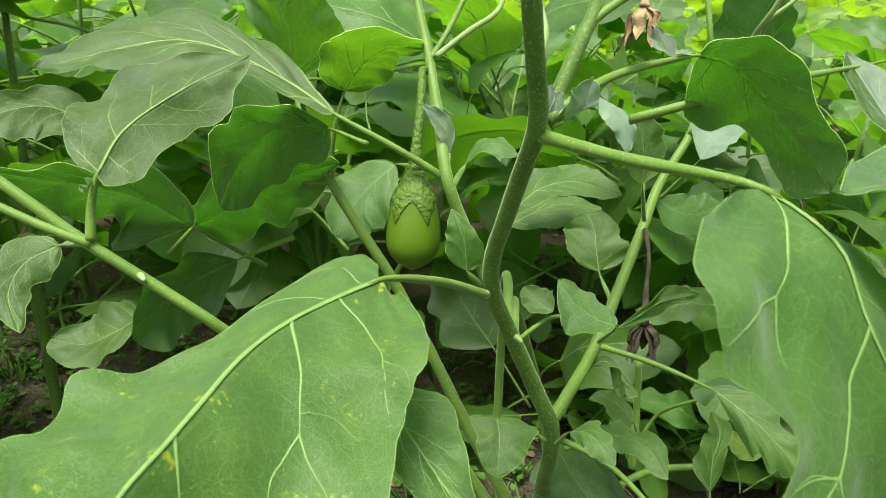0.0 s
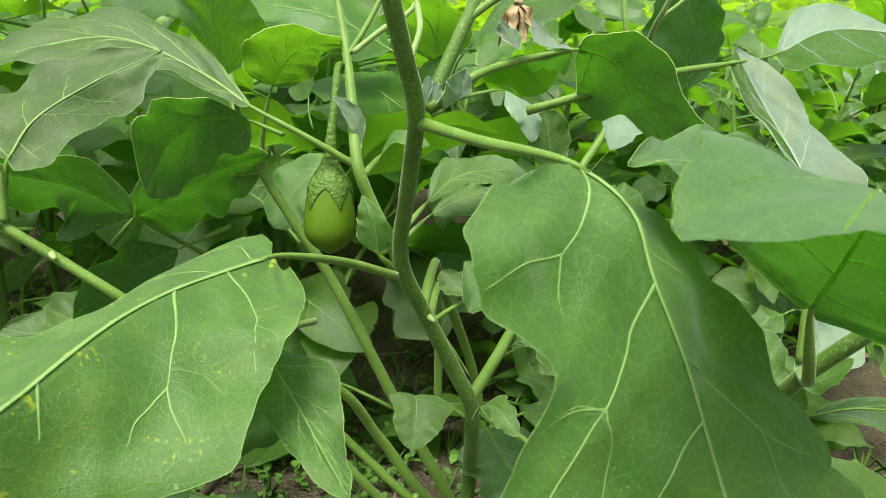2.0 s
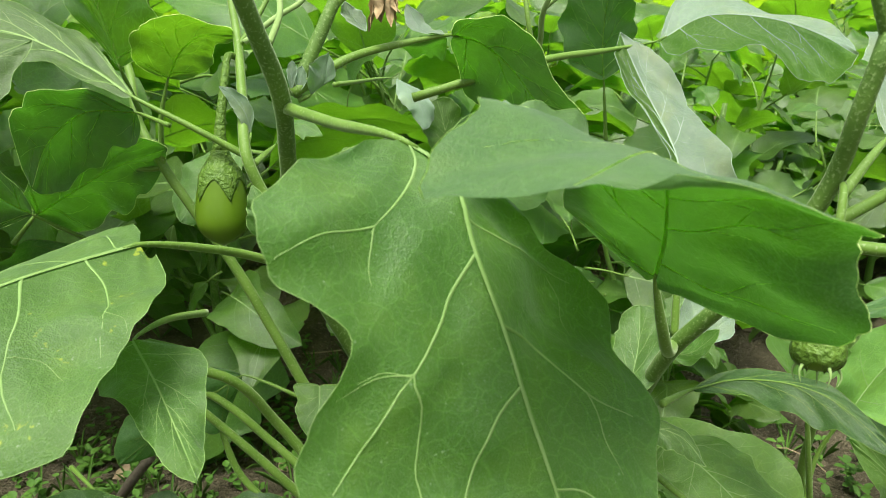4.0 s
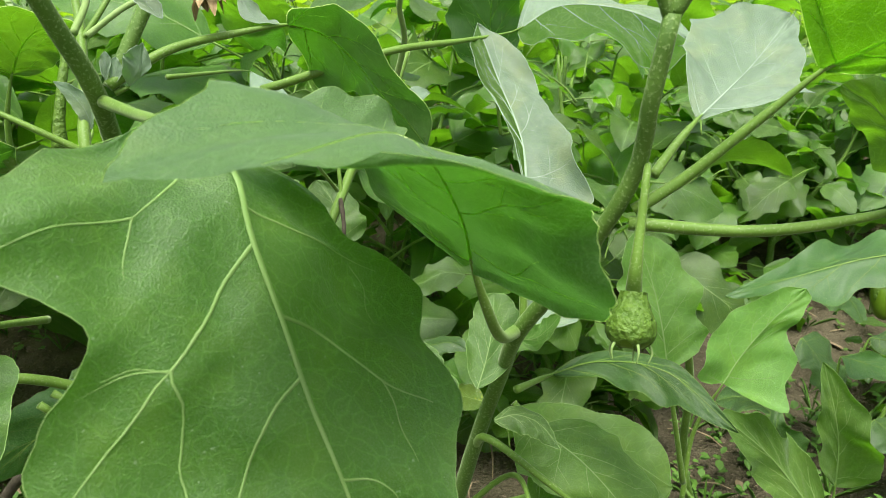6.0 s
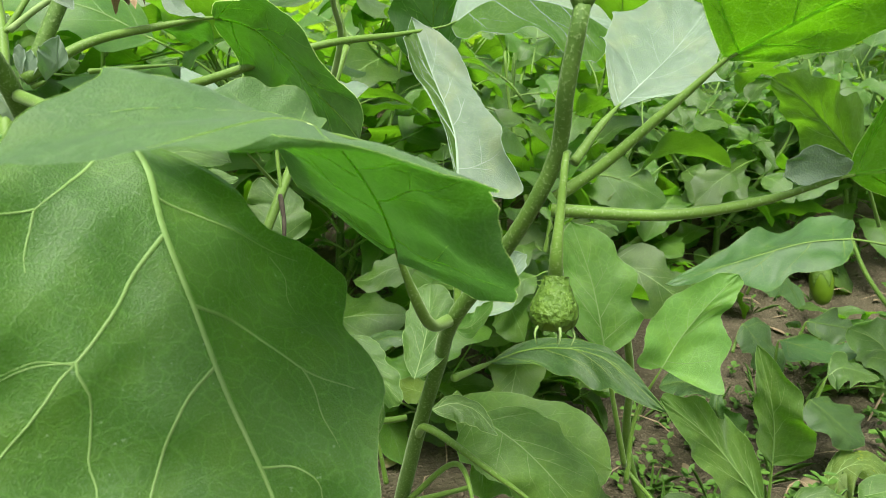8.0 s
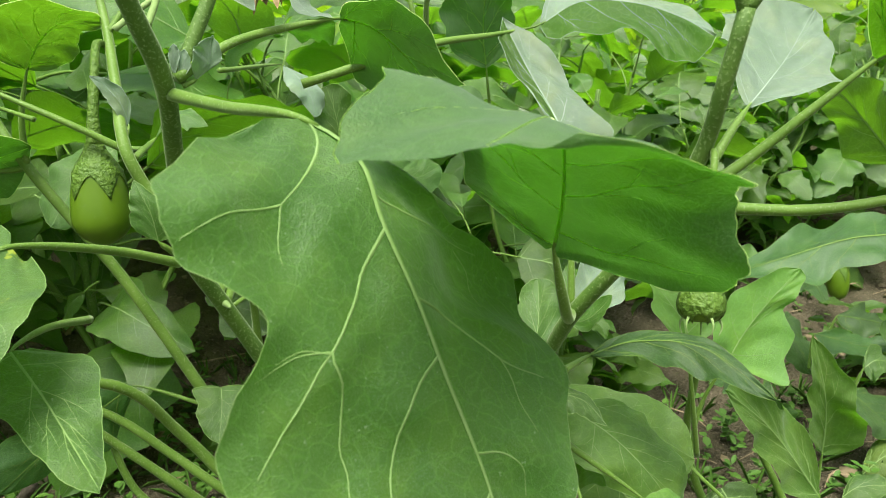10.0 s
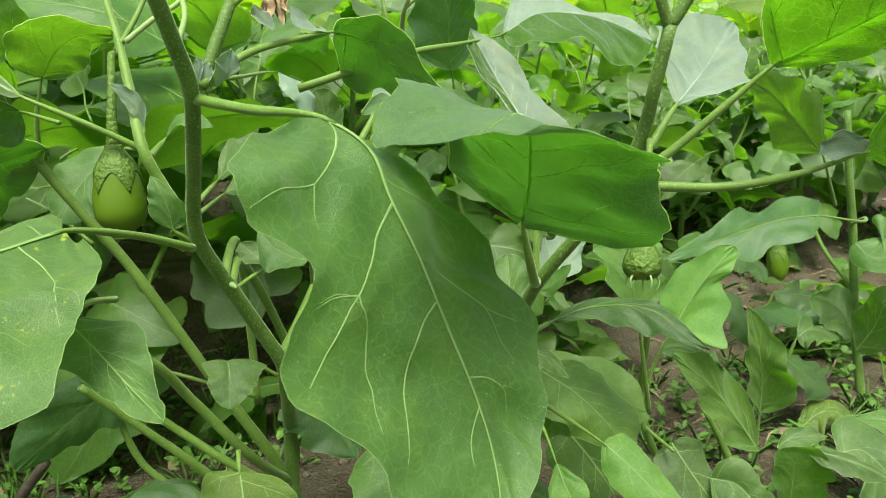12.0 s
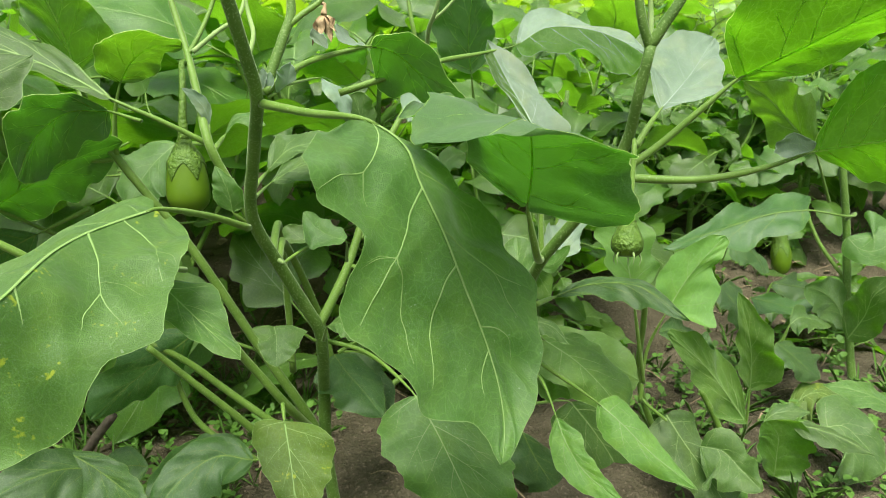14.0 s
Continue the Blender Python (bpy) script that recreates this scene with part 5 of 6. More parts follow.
leaf(second, [(0.4406, 0.3786, 0.2506), (0.4567, 0.3836, 0.2719), (0.4793, 0.3882, 0.2952), (0.5109, 0.3934, 0.3215)], [(0.4137, 0.3770, 0.2626), (0.4302, 0.3879, 0.2854), (0.4493, 0.3966, 0.3034), (0.4852, 0.4006, 0.3168)], [(0.4854, 0.3586, 0.2325), (0.5002, 0.3749, 0.2691), (0.4940, 0.3827, 0.2873), (0.5081, 0.3870, 0.3056)], ml=((0, 0.04, 0.12, 0.25, 0.38, 0.55, 0.8, 0.92, 1), (0.3, 0.7, 1, 0.96, 1, 0.97, 1, 0.7, 0)), mr=((0, 0.03, 0.08, 0.15, 0.25, 0.32, 0.4, 0.55, 0.75, 0.9, 1), (0.3, 0.8, 1, 0.85, 1, 0.93, 0.9, 1, 1, 0.7, 0)), material=LEAF_PALE, s_left=(0.12, 0.38, 0.55, 0.8), s_right=(0.08, 0.25, 0.4, 0.75), petiole=[(0.4161, 0.3752, 0.1418), (0.4250, 0.3851, 0.2022)], label="light green lobed leaf standing upright")
leaf(second, [(0.3602, 0.3258, 0.3032), (0.3579, 0.3370, 0.3325), (0.3560, 0.3515, 0.3562), (0.3484, 0.3700, 0.3880)], [(0.3380, 0.3420, 0.3364), (0.3349, 0.3595, 0.3676)], [(0.3914, 0.3285, 0.3254), (0.3830, 0.3391, 0.3355), (0.3911, 0.3498, 0.3537), (0.3773, 0.3657, 0.3754)], ml='wavy', mr=((0, 0.05, 0.15, 0.25, 0.36, 0.47, 0.58, 0.7, 0.85, 0.94, 1), (0.2, 0.7, 1, 1, 0.97, 0.97, 1, 0.88, 1, 0.7, 0)), material=LEAF_PALE, s_left=(0.3, 0.7), s_right=(0.15, 0.36, 0.58, 0.85), petiole=[(0.3892, 0.3352, 0.1961)], label="pale upright leaf with wavy edges")
# low leaves take the paler material to make up for missing light
leaf(second, [(0.2437, 0.2371, 0.2489), (0.2442, 0.2217, 0.2383), (0.2503, 0.2034, 0.2242), (0.2706, 0.1699, 0.2101)], (0.2369, 0.2041, 0.2163), (0.2579, 0.2059, 0.2363), s_left=0.5, s_right=0.4, ml='narrow', mr='wavy', pr=0.002, petiole=[(0.2150, 0.3300, 0.2000), (0.2450, 0.2861, 0.2615)], material=LEAF_PALE)
leaf(second, [(0.2910, 0.2542, 0.2419), (0.3026, 0.2360, 0.2322), (0.3173, 0.2146, 0.2166), (0.3454, 0.1867, 0.1941)], (0.2933, 0.2258, 0.2136), (0.3222, 0.2426, 0.2349), pr=0.0024, s_left=0.45, s_right=0.4, ml='narrow', mr='wavy', petiole=[(0.2220, 0.3100, 0.2700), (0.2256, 0.2913, 0.2892), (0.2552, 0.2749, 0.2689)], material=LEAF_PALE)
leaf(second, [(0.2628, 0.3100, 0.2790), (0.2896, 0.2950, 0.2599), (0.3110, 0.2796, 0.2363), (0.3252, 0.2664, 0.2127)], (0.2642, 0.2860, 0.2468), (0.3331, 0.3006, 0.2493), s_left=0.5, s_right=0.5, ml='broad', mr='broad', petiole=[(0.2500, 0.3192, 0.2932)], material=LEAF_PALE)
# pale half carries painted sky sheen, the other half the backlit tone
leaf(second, [(0.2727, 0.4134, 0.5224), (0.2966, 0.4066, 0.5367), (0.3253, 0.3815, 0.5360), (0.3443, 0.3560, 0.5273), (0.3548, 0.3318, 0.5157)], [(0.2895, 0.4293, 0.5469), (0.3340, 0.4046, 0.5447), (0.3574, 0.3580, 0.5278)], [(0.2949, 0.3776, 0.5181), (0.3292, 0.3469, 0.5072), (0.3421, 0.3304, 0.5027)], ml='wavy', mr='broad', ripple=0.14, under=LEAF_UNDER_LIT, pr=0.0024, material=LEAF_DOWN_SHEEN, s_left=(0.15, 0.5, 0.8), s_right=(0.3, 0.6, 0.85), petiole=[(0.1049, 0.3716, 0.4922), (0.1813, 0.3691, 0.5130), (0.2332, 0.4003, 0.5170)], label="leaf with a curled wavy edge and pale sheen in its colour")
leaf(second, [(0.2378, 0.2724, 0.3692), (0.2493, 0.2738, 0.3725), (0.2579, 0.2757, 0.3759), (0.2843, 0.2882, 0.3991)], (0.2539, 0.2915, 0.3935), (0.2745, 0.2724, 0.3809), ml='lobed', mr='lobed', rows=26, cols=8, pr=0.0014, material=LEAF_DOWN_SHEEN, label="pale young leaf")
leaf(second, [(0.2370, 0.2715, 0.3663), (0.2447, 0.2629, 0.3700), (0.2512, 0.2592, 0.3778), (0.2562, 0.2563, 0.3869)], (0.2469, 0.2656, 0.3785), (0.2475, 0.2563, 0.3681), ml='wavy', mr='wavy', rows=18, cols=6)
leaf(second, [(0.2146, 0.2677, 0.3394), (0.2212, 0.2764, 0.3514), (0.2264, 0.2855, 0.3639), (0.2316, 0.3016, 0.3808)], (0.2127, 0.2869, 0.3610), (0.2407, 0.2806, 0.3576), ml='broad', mr='broad', rows=26, cols=8)
leaf(second, [(0.2243, 0.2686, 0.3173), (0.2371, 0.2674, 0.3201), (0.2493, 0.2635, 0.3154), (0.2596, 0.2550, 0.3030)], (0.2383, 0.2590, 0.3126), (0.2449, 0.2718, 0.3211), ml='plain', mr='plain', rows=22, cols=7, label="small oval leaf")
leaf(second, [(0.2609, 0.3113, 0.2454), (0.2858, 0.3156, 0.2544), (0.3141, 0.3153, 0.2527), (0.3580, 0.2979, 0.2265)], [(0.2689, 0.3417, 0.2732), (0.3503, 0.3314, 0.2550)], [(0.2712, 0.2920, 0.2273), (0.3224, 0.2826, 0.2266)], ml='broad', mr='broad', s_left=(0.3, 0.7), s_right=(0.3, 0.7), material=LEAF_PALE, label="large grey-green leaf close to the ground")
leaf(second, [(0.7682, 0.5460, 0.3635), (0.7164, 0.5508, 0.4104), (0.6742, 0.5487, 0.4428), (0.6395, 0.5509, 0.4615)], (0.7060, 0.5283, 0.4616), (0.6918, 0.5700, 0.3919), s_left=0.45, s_right=0.45, ml='wavy', mr='lobed', material=LEAF_FIELD, petiole=[(0.8257, 0.5605, 0.2841)], label="bright green leaf with a wavy edge")
leaf(second, [(0.3249, 0.7000, 0.4694), (0.3185, 0.6921, 0.5056), (0.3179, 0.6851, 0.5453), (0.3228, 0.6791, 0.5881)], (0.2726, 0.6934, 0.5343), (0.3540, 0.6884, 0.5284), s_left=0.45, s_right=0.45, ml='broad', mr='plain', material=LEAF_ARCH, vein=VEIN_LIT, thick=0.0008, petiole=[(0.3379, 0.7161, 0.3973)], label="dark leaf seen from beneath")
leaf(second, [(0.1701, 0.2037, 0.4900), (0.1453, 0.1927, 0.4981), (0.1271, 0.1846, 0.5023), (0.1105, 0.1770, 0.5020)], [(0.1451, 0.1794, 0.4966), (0.1290, 0.1749, 0.4991)], [(0.1684, 0.2172, 0.4979), (0.1514, 0.2128, 0.5065), (0.1350, 0.2052, 0.5091)], ml='plain', mr='broad', material=LEAF_ARCH, pr=0.0015, laterals=3, s_left=(0.3, 0.6), s_right=(0.25, 0.5, 0.72), petiole=[(0.2013, 0.2253, 0.4763)], label="small grey-green leaf with a folded edge")
leaf(second, [(0.3071, 0.5344, 0.3894), (0.3130, 0.5296, 0.3760), (0.3120, 0.5254, 0.3644), (0.3080, 0.5212, 0.3528)], (0.3007, 0.5231, 0.3729), (0.3234, 0.5327, 0.3698), ml='wavy', mr='lobed', ripple=0.3, rows=18, cols=5, laterals=2, material=HUSK, vein=HUSK, twig=WITHER, pr=0.0009, petiole=[(0.3031, 0.5388, 0.4014)], label="dry brown curled leaf")

# more low leaves, most darkened by colour to stand for shade
leaf(second, [(0.2963, 0.4200, 0.0962), (0.3073, 0.4100, 0.0674), (0.3234, 0.4000, 0.0377), (0.3385, 0.3850, 0.0015)], (0.2806, 0.3950, 0.0521), (0.3613, 0.4200, 0.0293), ml="broad", mr="wavy", s_left=0.5, s_right=0.5, rows=26, cols=8, material=LEAF_DARK_SHADED, petiole=[(0.2050, 0.3600, 0.1200)], label="leaf close to the soil with shade in its dark colour")
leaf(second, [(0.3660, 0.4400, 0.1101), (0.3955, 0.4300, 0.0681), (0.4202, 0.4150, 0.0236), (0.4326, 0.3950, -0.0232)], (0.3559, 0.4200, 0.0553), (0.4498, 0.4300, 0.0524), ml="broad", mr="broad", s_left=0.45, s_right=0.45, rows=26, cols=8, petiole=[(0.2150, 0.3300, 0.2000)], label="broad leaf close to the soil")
leaf(main, [(0.0883, 0.4600, 0.1938), (0.1132, 0.4550, 0.1853), (0.1328, 0.4450, 0.1694), (0.1449, 0.4300, 0.1466)], (0.1060, 0.4400, 0.1648), (0.1381, 0.4650, 0.1907), ml="wavy", mr="broad", s_left=0.45, s_right=0.45, rows=24, cols=8, material=LEAF_DARK_SHADED, label="leaf behind the stem with shade in its dark colour")
leaf(main, [(-0.0012, 0.4200, 0.1270), (-0.0283, 0.4100, 0.1408), (-0.0598, 0.3950, 0.1397), (-0.0927, 0.3700, 0.1276)], (-0.0339, 0.3900, 0.1201), (-0.0588, 0.4200, 0.1602), ml="broad", mr="broad", s_left=0.45, s_right=0.45, rows=26, cols=8, material=LEAF_DARK_SHADED, petiole=[(0.0590, 0.4190, 0.1250)], label="broad leaf close to the soil with shade in its dark colour")
leaf(main, [(-0.1038, 0.4500, 0.1179), (-0.1229, 0.4450, 0.1262), (-0.1437, 0.4300, 0.1225), (-0.1609, 0.4100, 0.1105)], (-0.1211, 0.4250, 0.1100), (-0.1486, 0.4500, 0.1379), ml="broad", mr="wavy", s_left=0.45, s_right=0.45, rows=24, cols=8, material=LEAF_DARK_SHADED, label="leaf close to the soil with shade in its dark colour")
leaf(main, [(-0.1297, 0.4200, 0.1412), (-0.1612, 0.4100, 0.1597), (-0.1885, 0.3950, 0.1656), (-0.2153, 0.3800, 0.1632)], (-0.1672, 0.3800, 0.1416), (-0.1836, 0.4200, 0.1762), ml="broad", mr="broad", s_left=0.45, s_right=0.45, rows=24, cols=8, material=LEAF_DARK_SHADED, label="leaf close to the soil with shade in its dark colour")
stalk("branch", main, [(-0.0730, 0.4000, 0.2774), (-0.0475, 0.4100, 0.2365), (-0.0177, 0.4150, 0.1942), (0.0123, 0.4200, 0.1495)], (0.0028, 0.0034, 0.004), TWIG)
stalk("branch", main, [(-0.0663, 0.4500, 0.2341), (-0.0505, 0.4400, 0.1725), (-0.0241, 0.4300, 0.1434), (0.0040, 0.4200, 0.1237)], (0.0026, 0.003, 0.0034), TWIG)

third = thing("eggplant_plant", (0.62, 0.46, 0.0), "low eggplant plant with upright lobed leaves", "plant", "eggplant plants close by")
stalk("stem", third, [(0.6200, 0.4600, -0.0200), (0.5783, 0.4062, 0.0158), (0.5592, 0.4188, 0.0627), (0.5397, 0.4286, 0.1019)], (0.005, 0.0045, 0.0035), TWIG)
leaf(third, [(0.5852, 0.3975, 0.1125), (0.5770, 0.3943, 0.1552), (0.5635, 0.3920, 0.1963), (0.5475, 0.3996, 0.2469)], (0.5463, 0.3921, 0.1841), (0.6084, 0.3761, 0.1600), s_left=0.5, s_right=0.4, ml='wavy', mr='lobed', material=LEAF_PALE, ripple=0.14, petiole=[(0.5845, 0.4017, 0.0089), (0.5875, 0.3966, 0.0550)], label="light green upright leaf")
leaf(third, [(0.5494, 0.3581, 0.0992), (0.5153, 0.3640, 0.1462), (0.4818, 0.3671, 0.1867), (0.4378, 0.3726, 0.2256)], (0.4725, 0.3584, 0.1576), (0.5081, 0.3755, 0.1991), s_left=0.5, s_right=0.4, ml='wavy', mr='lobed', petiole=[(0.5845, 0.4017, 0.0089)], material=LEAF_PALE)
leaf(third, [(0.5726, 0.3267, 0.0416), (0.5714, 0.3281, 0.0728), (0.5677, 0.3284, 0.0993), (0.5498, 0.3313, 0.1209)], (0.5397, 0.3275, 0.1032), (0.6065, 0.3135, 0.0637), s_left=0.6, s_right=0.4, ml='broad', mr='broad', material=LEAF_FIELD, label="bright green leaf")
leaf(third, [(0.4508, 0.3729, 0.1195), (0.4614, 0.3492, 0.0958), (0.4742, 0.3246, 0.0718), (0.4817, 0.2906, 0.0481)], [(0.4295, 0.3626, 0.1045), (0.4412, 0.3203, 0.0628)], [(0.4834, 0.3563, 0.1032), (0.5140, 0.3141, 0.0768)], ml='wavy', mr=((0, 0.06, 0.15, 0.25, 0.35, 0.45, 0.6, 0.75, 0.9, 1), (0.3, 0.7, 1, 0.95, 0.6, 0.7, 1, 0.8, 0.4, 0)), s_left=(0.25, 0.6), s_right=(0.3, 0.6), label="pale lobed leaf")
leaf(third, [(0.4719, 0.3358, 0.0994), (0.4888, 0.3201, 0.0998), (0.4979, 0.3022, 0.0891), (0.5049, 0.2746, 0.0803)], (0.4494, 0.3011, 0.0794), (0.5069, 0.3106, 0.1173), s_left=0.4, s_right=0.4, ml='lobed', mr='lobed')
leaf(third, [(0.5450, 0.1844, 0.2201), (0.5282, 0.1955, 0.2361), (0.5060, 0.2054, 0.2454), (0.4808, 0.2141, 0.2493)], (0.5007, 0.1928, 0.2376), (0.5290, 0.2095, 0.2443), s_left=0.5, s_right=0.5, ml='narrow', mr='narrow')
# drooping leaf stands in shade; the darker material paints that in
leaf(third, [(0.6914, 0.4672, 0.3115), (0.6515, 0.4772, 0.3079), (0.5953, 0.4872, 0.2925), (0.5140, 0.5003, 0.2668)], [(0.6672, 0.4441, 0.2917), (0.6019, 0.4510, 0.2760), (0.5387, 0.4729, 0.2716)], (0.6657, 0.5299, 0.3112), s_right=0.5, material=LEAF_DARK_SHADED, ml='wavy', mr='plain', ripple=0.12, s_left=(0.2, 0.5, 0.8), petiole=[(0.8720, 0.5680, 0.2500), (0.8200, 0.5100, 0.2820), (0.7561, 0.4637, 0.2980)], label="drooping grey-green leaf with shade in its colour")
leaf(third, [(0.5824, 0.3282, 0.1105), (0.5999, 0.3121, 0.1119), (0.6188, 0.2936, 0.1085), (0.6426, 0.2706, 0.0972)], (0.6306, 0.3106, 0.1042), (0.6062, 0.2929, 0.0966), s_left=0.5, s_right=0.5, ml='narrow', mr='narrow', rows=24, cols=7)
leaf(third, [(0.6455, 0.3420, 0.0820), (0.6702, 0.3353, 0.0847), (0.6834, 0.3143, 0.0700), (0.6937, 0.2909, 0.0471)], (0.6349, 0.3073, 0.0420), (0.7139, 0.3349, 0.0901), s_left=0.45, s_right=0.45, ml='broad', mr='lobed')
leaf(third, [(0.6904, 0.4335, 0.0373), (0.7174, 0.4330, 0.0577), (0.7387, 0.4270, 0.0595), (0.7490, 0.4073, 0.0459)], (0.7007, 0.4059, 0.0322), (0.7423, 0.4499, 0.0636), s_left=0.45, s_right=0.45, ml='broad', mr='broad', material=LEAF_BLOOM, rows=26, cols=8, label="leaf turning yellow")
leaf(third, [(0.5681, 0.3514, 0.1012), (0.5811, 0.3507, 0.1098), (0.5992, 0.3461, 0.1125), (0.6198, 0.3391, 0.1111)], (0.5872, 0.3361, 0.1060), (0.6078, 0.3556, 0.1153), s_left=0.5, s_right=0.5, ml='plain', mr='plain', rows=20, cols=6)
stalk("stem", third, [(0.4737, 0.4044, 0.0488), (0.4434, 0.4055, 0.1148), (0.4303, 0.4049, 0.1633), (0.4165, 0.3854, 0.2428), (0.3984, 0.3657, 0.2929)], (0.0042, 0.0036, 0.003), TWIG)
stalk("branch", third, [(0.4329, 0.4033, 0.1298), (0.4388, 0.3879, 0.1232), (0.4390, 0.3556, 0.1259)], (0.002, 0.0016), TWIG)
stalk("stem", third, [(0.8730, 0.4905, -0.0085), (0.8774, 0.5334, 0.1048), (0.8733, 0.5654, 0.2407), (0.8603, 0.5798, 0.3248), (0.8588, 0.6000, 0.4040)], (0.0062, 0.0056, 0.0046), STEM)
stalk("branch", third, [(0.8829, 0.5508, 0.1533), (0.8640, 0.5979, 0.2033), (0.8564, 0.6294, 0.2500)], (0.0032, 0.0026), TWIG)
eggplant_fruit(third, [(0.8564, 0.6294, 0.2500), (0.9672, 0.7688, 0.2042), (1.0273, 0.8472, 0.1644), (1.0557, 0.8753, 0.1290)], (1.0598, 0.8797, 0.1149), (1.0578, 0.8495, 0.0220), 0.040, "green eggplant hanging low near the soil")
leaf(third, [(0.8476, 0.5372, 0.2350), (0.8530, 0.5199, 0.2231), (0.8632, 0.5057, 0.2227), (0.8984, 0.4931, 0.2445)], (0.8572, 0.5001, 0.2039), (0.8905, 0.5368, 0.2653), s_left=0.45, s_right=0.45, ml='broad', mr='broad', rows=26, cols=8)
leaf(third, [(0.8756, 0.5276, 0.0886), (0.8462, 0.5299, 0.1299), (0.8155, 0.5259, 0.1543), (0.7733, 0.5236, 0.1744)], (0.8040, 0.5171, 0.1233), (0.8736, 0.5408, 0.1494), s_left=0.45, s_right=0.45, ml='broad', mr='broad', rows=26, cols=8)
leaf(third, [(0.8571, 0.5082, 0.0822), (0.8591, 0.4919, 0.1273), (0.8518, 0.4775, 0.1705), (0.8739, 0.4607, 0.2004)], (0.8389, 0.5097, 0.1582), (0.8718, 0.4665, 0.1285), s_left=0.45, s_right=0.45, ml='lobed', mr='broad', rows=26, cols=8)
# filling leaves whose dark colour imitates the gloom beneath the row
leaf(third, [(0.7156, 0.5600, 0.1470), (0.7460, 0.5500, 0.1385), (0.7809, 0.5400, 0.1294), (0.8120, 0.5300, 0.1351)], (0.7849, 0.5600, 0.1377), (0.7329, 0.5200, 0.1313), ml="narrow", mr="wavy", s_left=0.45, s_right=0.45, rows=24, cols=8, material=LEAF_DARK_SHADED, petiole=[(0.7076, 0.5500, 0.1040)], label="leaf in the row with its shade in the dark colour")
leaf(third, [(0.7895, 0.6000, 0.1439), (0.8168, 0.5900, 0.1401), (0.8496, 0.5800, 0.1324), (0.8805, 0.5700, 0.1182)], (0.8755, 0.6200, 0.1306), (0.8102, 0.5700, 0.1260), ml="wavy", mr="broad", s_left=0.45, s_right=0.45, rows=24, cols=8, material=LEAF_DARK_SHADED, petiole=[(0.7794, 0.6000, 0.1081)], label="drooping leaf with shade in its dark colour")
leaf(third, [(0.7101, 0.6200, 0.1411), (0.7202, 0.6000, 0.1229), (0.7241, 0.5800, 0.1079), (0.7251, 0.5600, 0.0874)], (0.6874, 0.5800, 0.1189), (0.7742, 0.6200, 0.1072), ml="broad", mr="lobed", s_left=0.45, s_right=0.45, rows=24, cols=8, material=LEAF_DARK_SHADED, petiole=[(0.6843, 0.6000, 0.1128)], label="lobed leaf with shade in its dark colour")
leaf(third, [(0.5915, 0.5000, 0.1207), (0.5681, 0.5000, 0.1405), (0.5363, 0.4900, 0.1570), (0.5060, 0.4800, 0.1619)], (0.5276, 0.4700, 0.1480), (0.5720, 0.5200, 0.1489), ml="wavy", mr="broad", s_left=0.45, s_right=0.45, rows=24, cols=8, material=LEAF_DARK_SHADED, petiole=[(0.6133, 0.5000, 0.0790)], label="leaf close to the soil with shade in its dark colour")
leaf(third, [(0.6977, 0.4800, 0.1158), (0.7129, 0.4700, 0.1030), (0.7289, 0.4600, 0.0872), (0.7531, 0.4500, 0.0667)], (0.6874, 0.4500, 0.0937), (0.7612, 0.4800, 0.0901), ml="broad", mr="broad", s_left=0.45, s_right=0.45, rows=24, cols=8, material=LEAF_DARK_SHADED, petiole=[(0.6871, 0.4800, 0.0872)], label="leaf close to the soil with shade in its dark colour")
leaf(third, [(0.5613, 0.4200, 0.1285), (0.5517, 0.4300, 0.1402), (0.5390, 0.4300, 0.1617), (0.5452, 0.4400, 0.1769)], (0.5264, 0.4300, 0.1599), (0.5647, 0.4300, 0.1561), ml="wavy", mr="lobed", s_left=0.45, s_right=0.45, rows=24, cols=8, material=LEAF_DARK_SHADED, petiole=[(0.5829, 0.4300, 0.0894)], label="upright leaf behind the light ones with shade in its colour")
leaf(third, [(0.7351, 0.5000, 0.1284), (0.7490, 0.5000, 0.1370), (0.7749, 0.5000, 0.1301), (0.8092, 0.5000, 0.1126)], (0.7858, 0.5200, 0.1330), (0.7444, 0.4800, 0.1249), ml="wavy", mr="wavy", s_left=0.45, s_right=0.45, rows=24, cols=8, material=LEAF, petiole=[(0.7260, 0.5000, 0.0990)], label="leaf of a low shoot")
leaf(third, [(0.8200, 0.7400, 0.1563), (0.8486, 0.7300, 0.1479), (0.8699, 0.7200, 0.1262), (0.8730, 0.7000, 0.1015)], (0.8785, 0.7400, 0.1426), (0.8211, 0.7000, 0.1264), ml="broad", mr="broad", s_left=0.45, s_right=0.45, rows=24, cols=8, material=LEAF_DARK_SHADED, petiole=[(0.8151, 0.7500, 0.1150)], label="leaf in shade with the shade in its dark colour")
open_flower(third, (0.6670, 0.9000, 0.4560), (0.75, -0.55, 0.1), 0.019, "pale lilac flower with yellow anthers")

# ---- ground ----
def ground_height(x, y):
    near = math.exp(-((x * x + y * y) / 36.0))
    ridge = 0.025 * math.cos(2 * math.pi * (y - 0.42 + 0.05 * math.sin(x)) / 0.8)
    return near * (ridge + 0.02 * noise.noise((x * 2.3, y * 2.3, 0)) + 0.012 * noise.noise((x * 9, y * 9, 3)) + 0.006 * noise.noise((x * 30, y * 30, 5)))


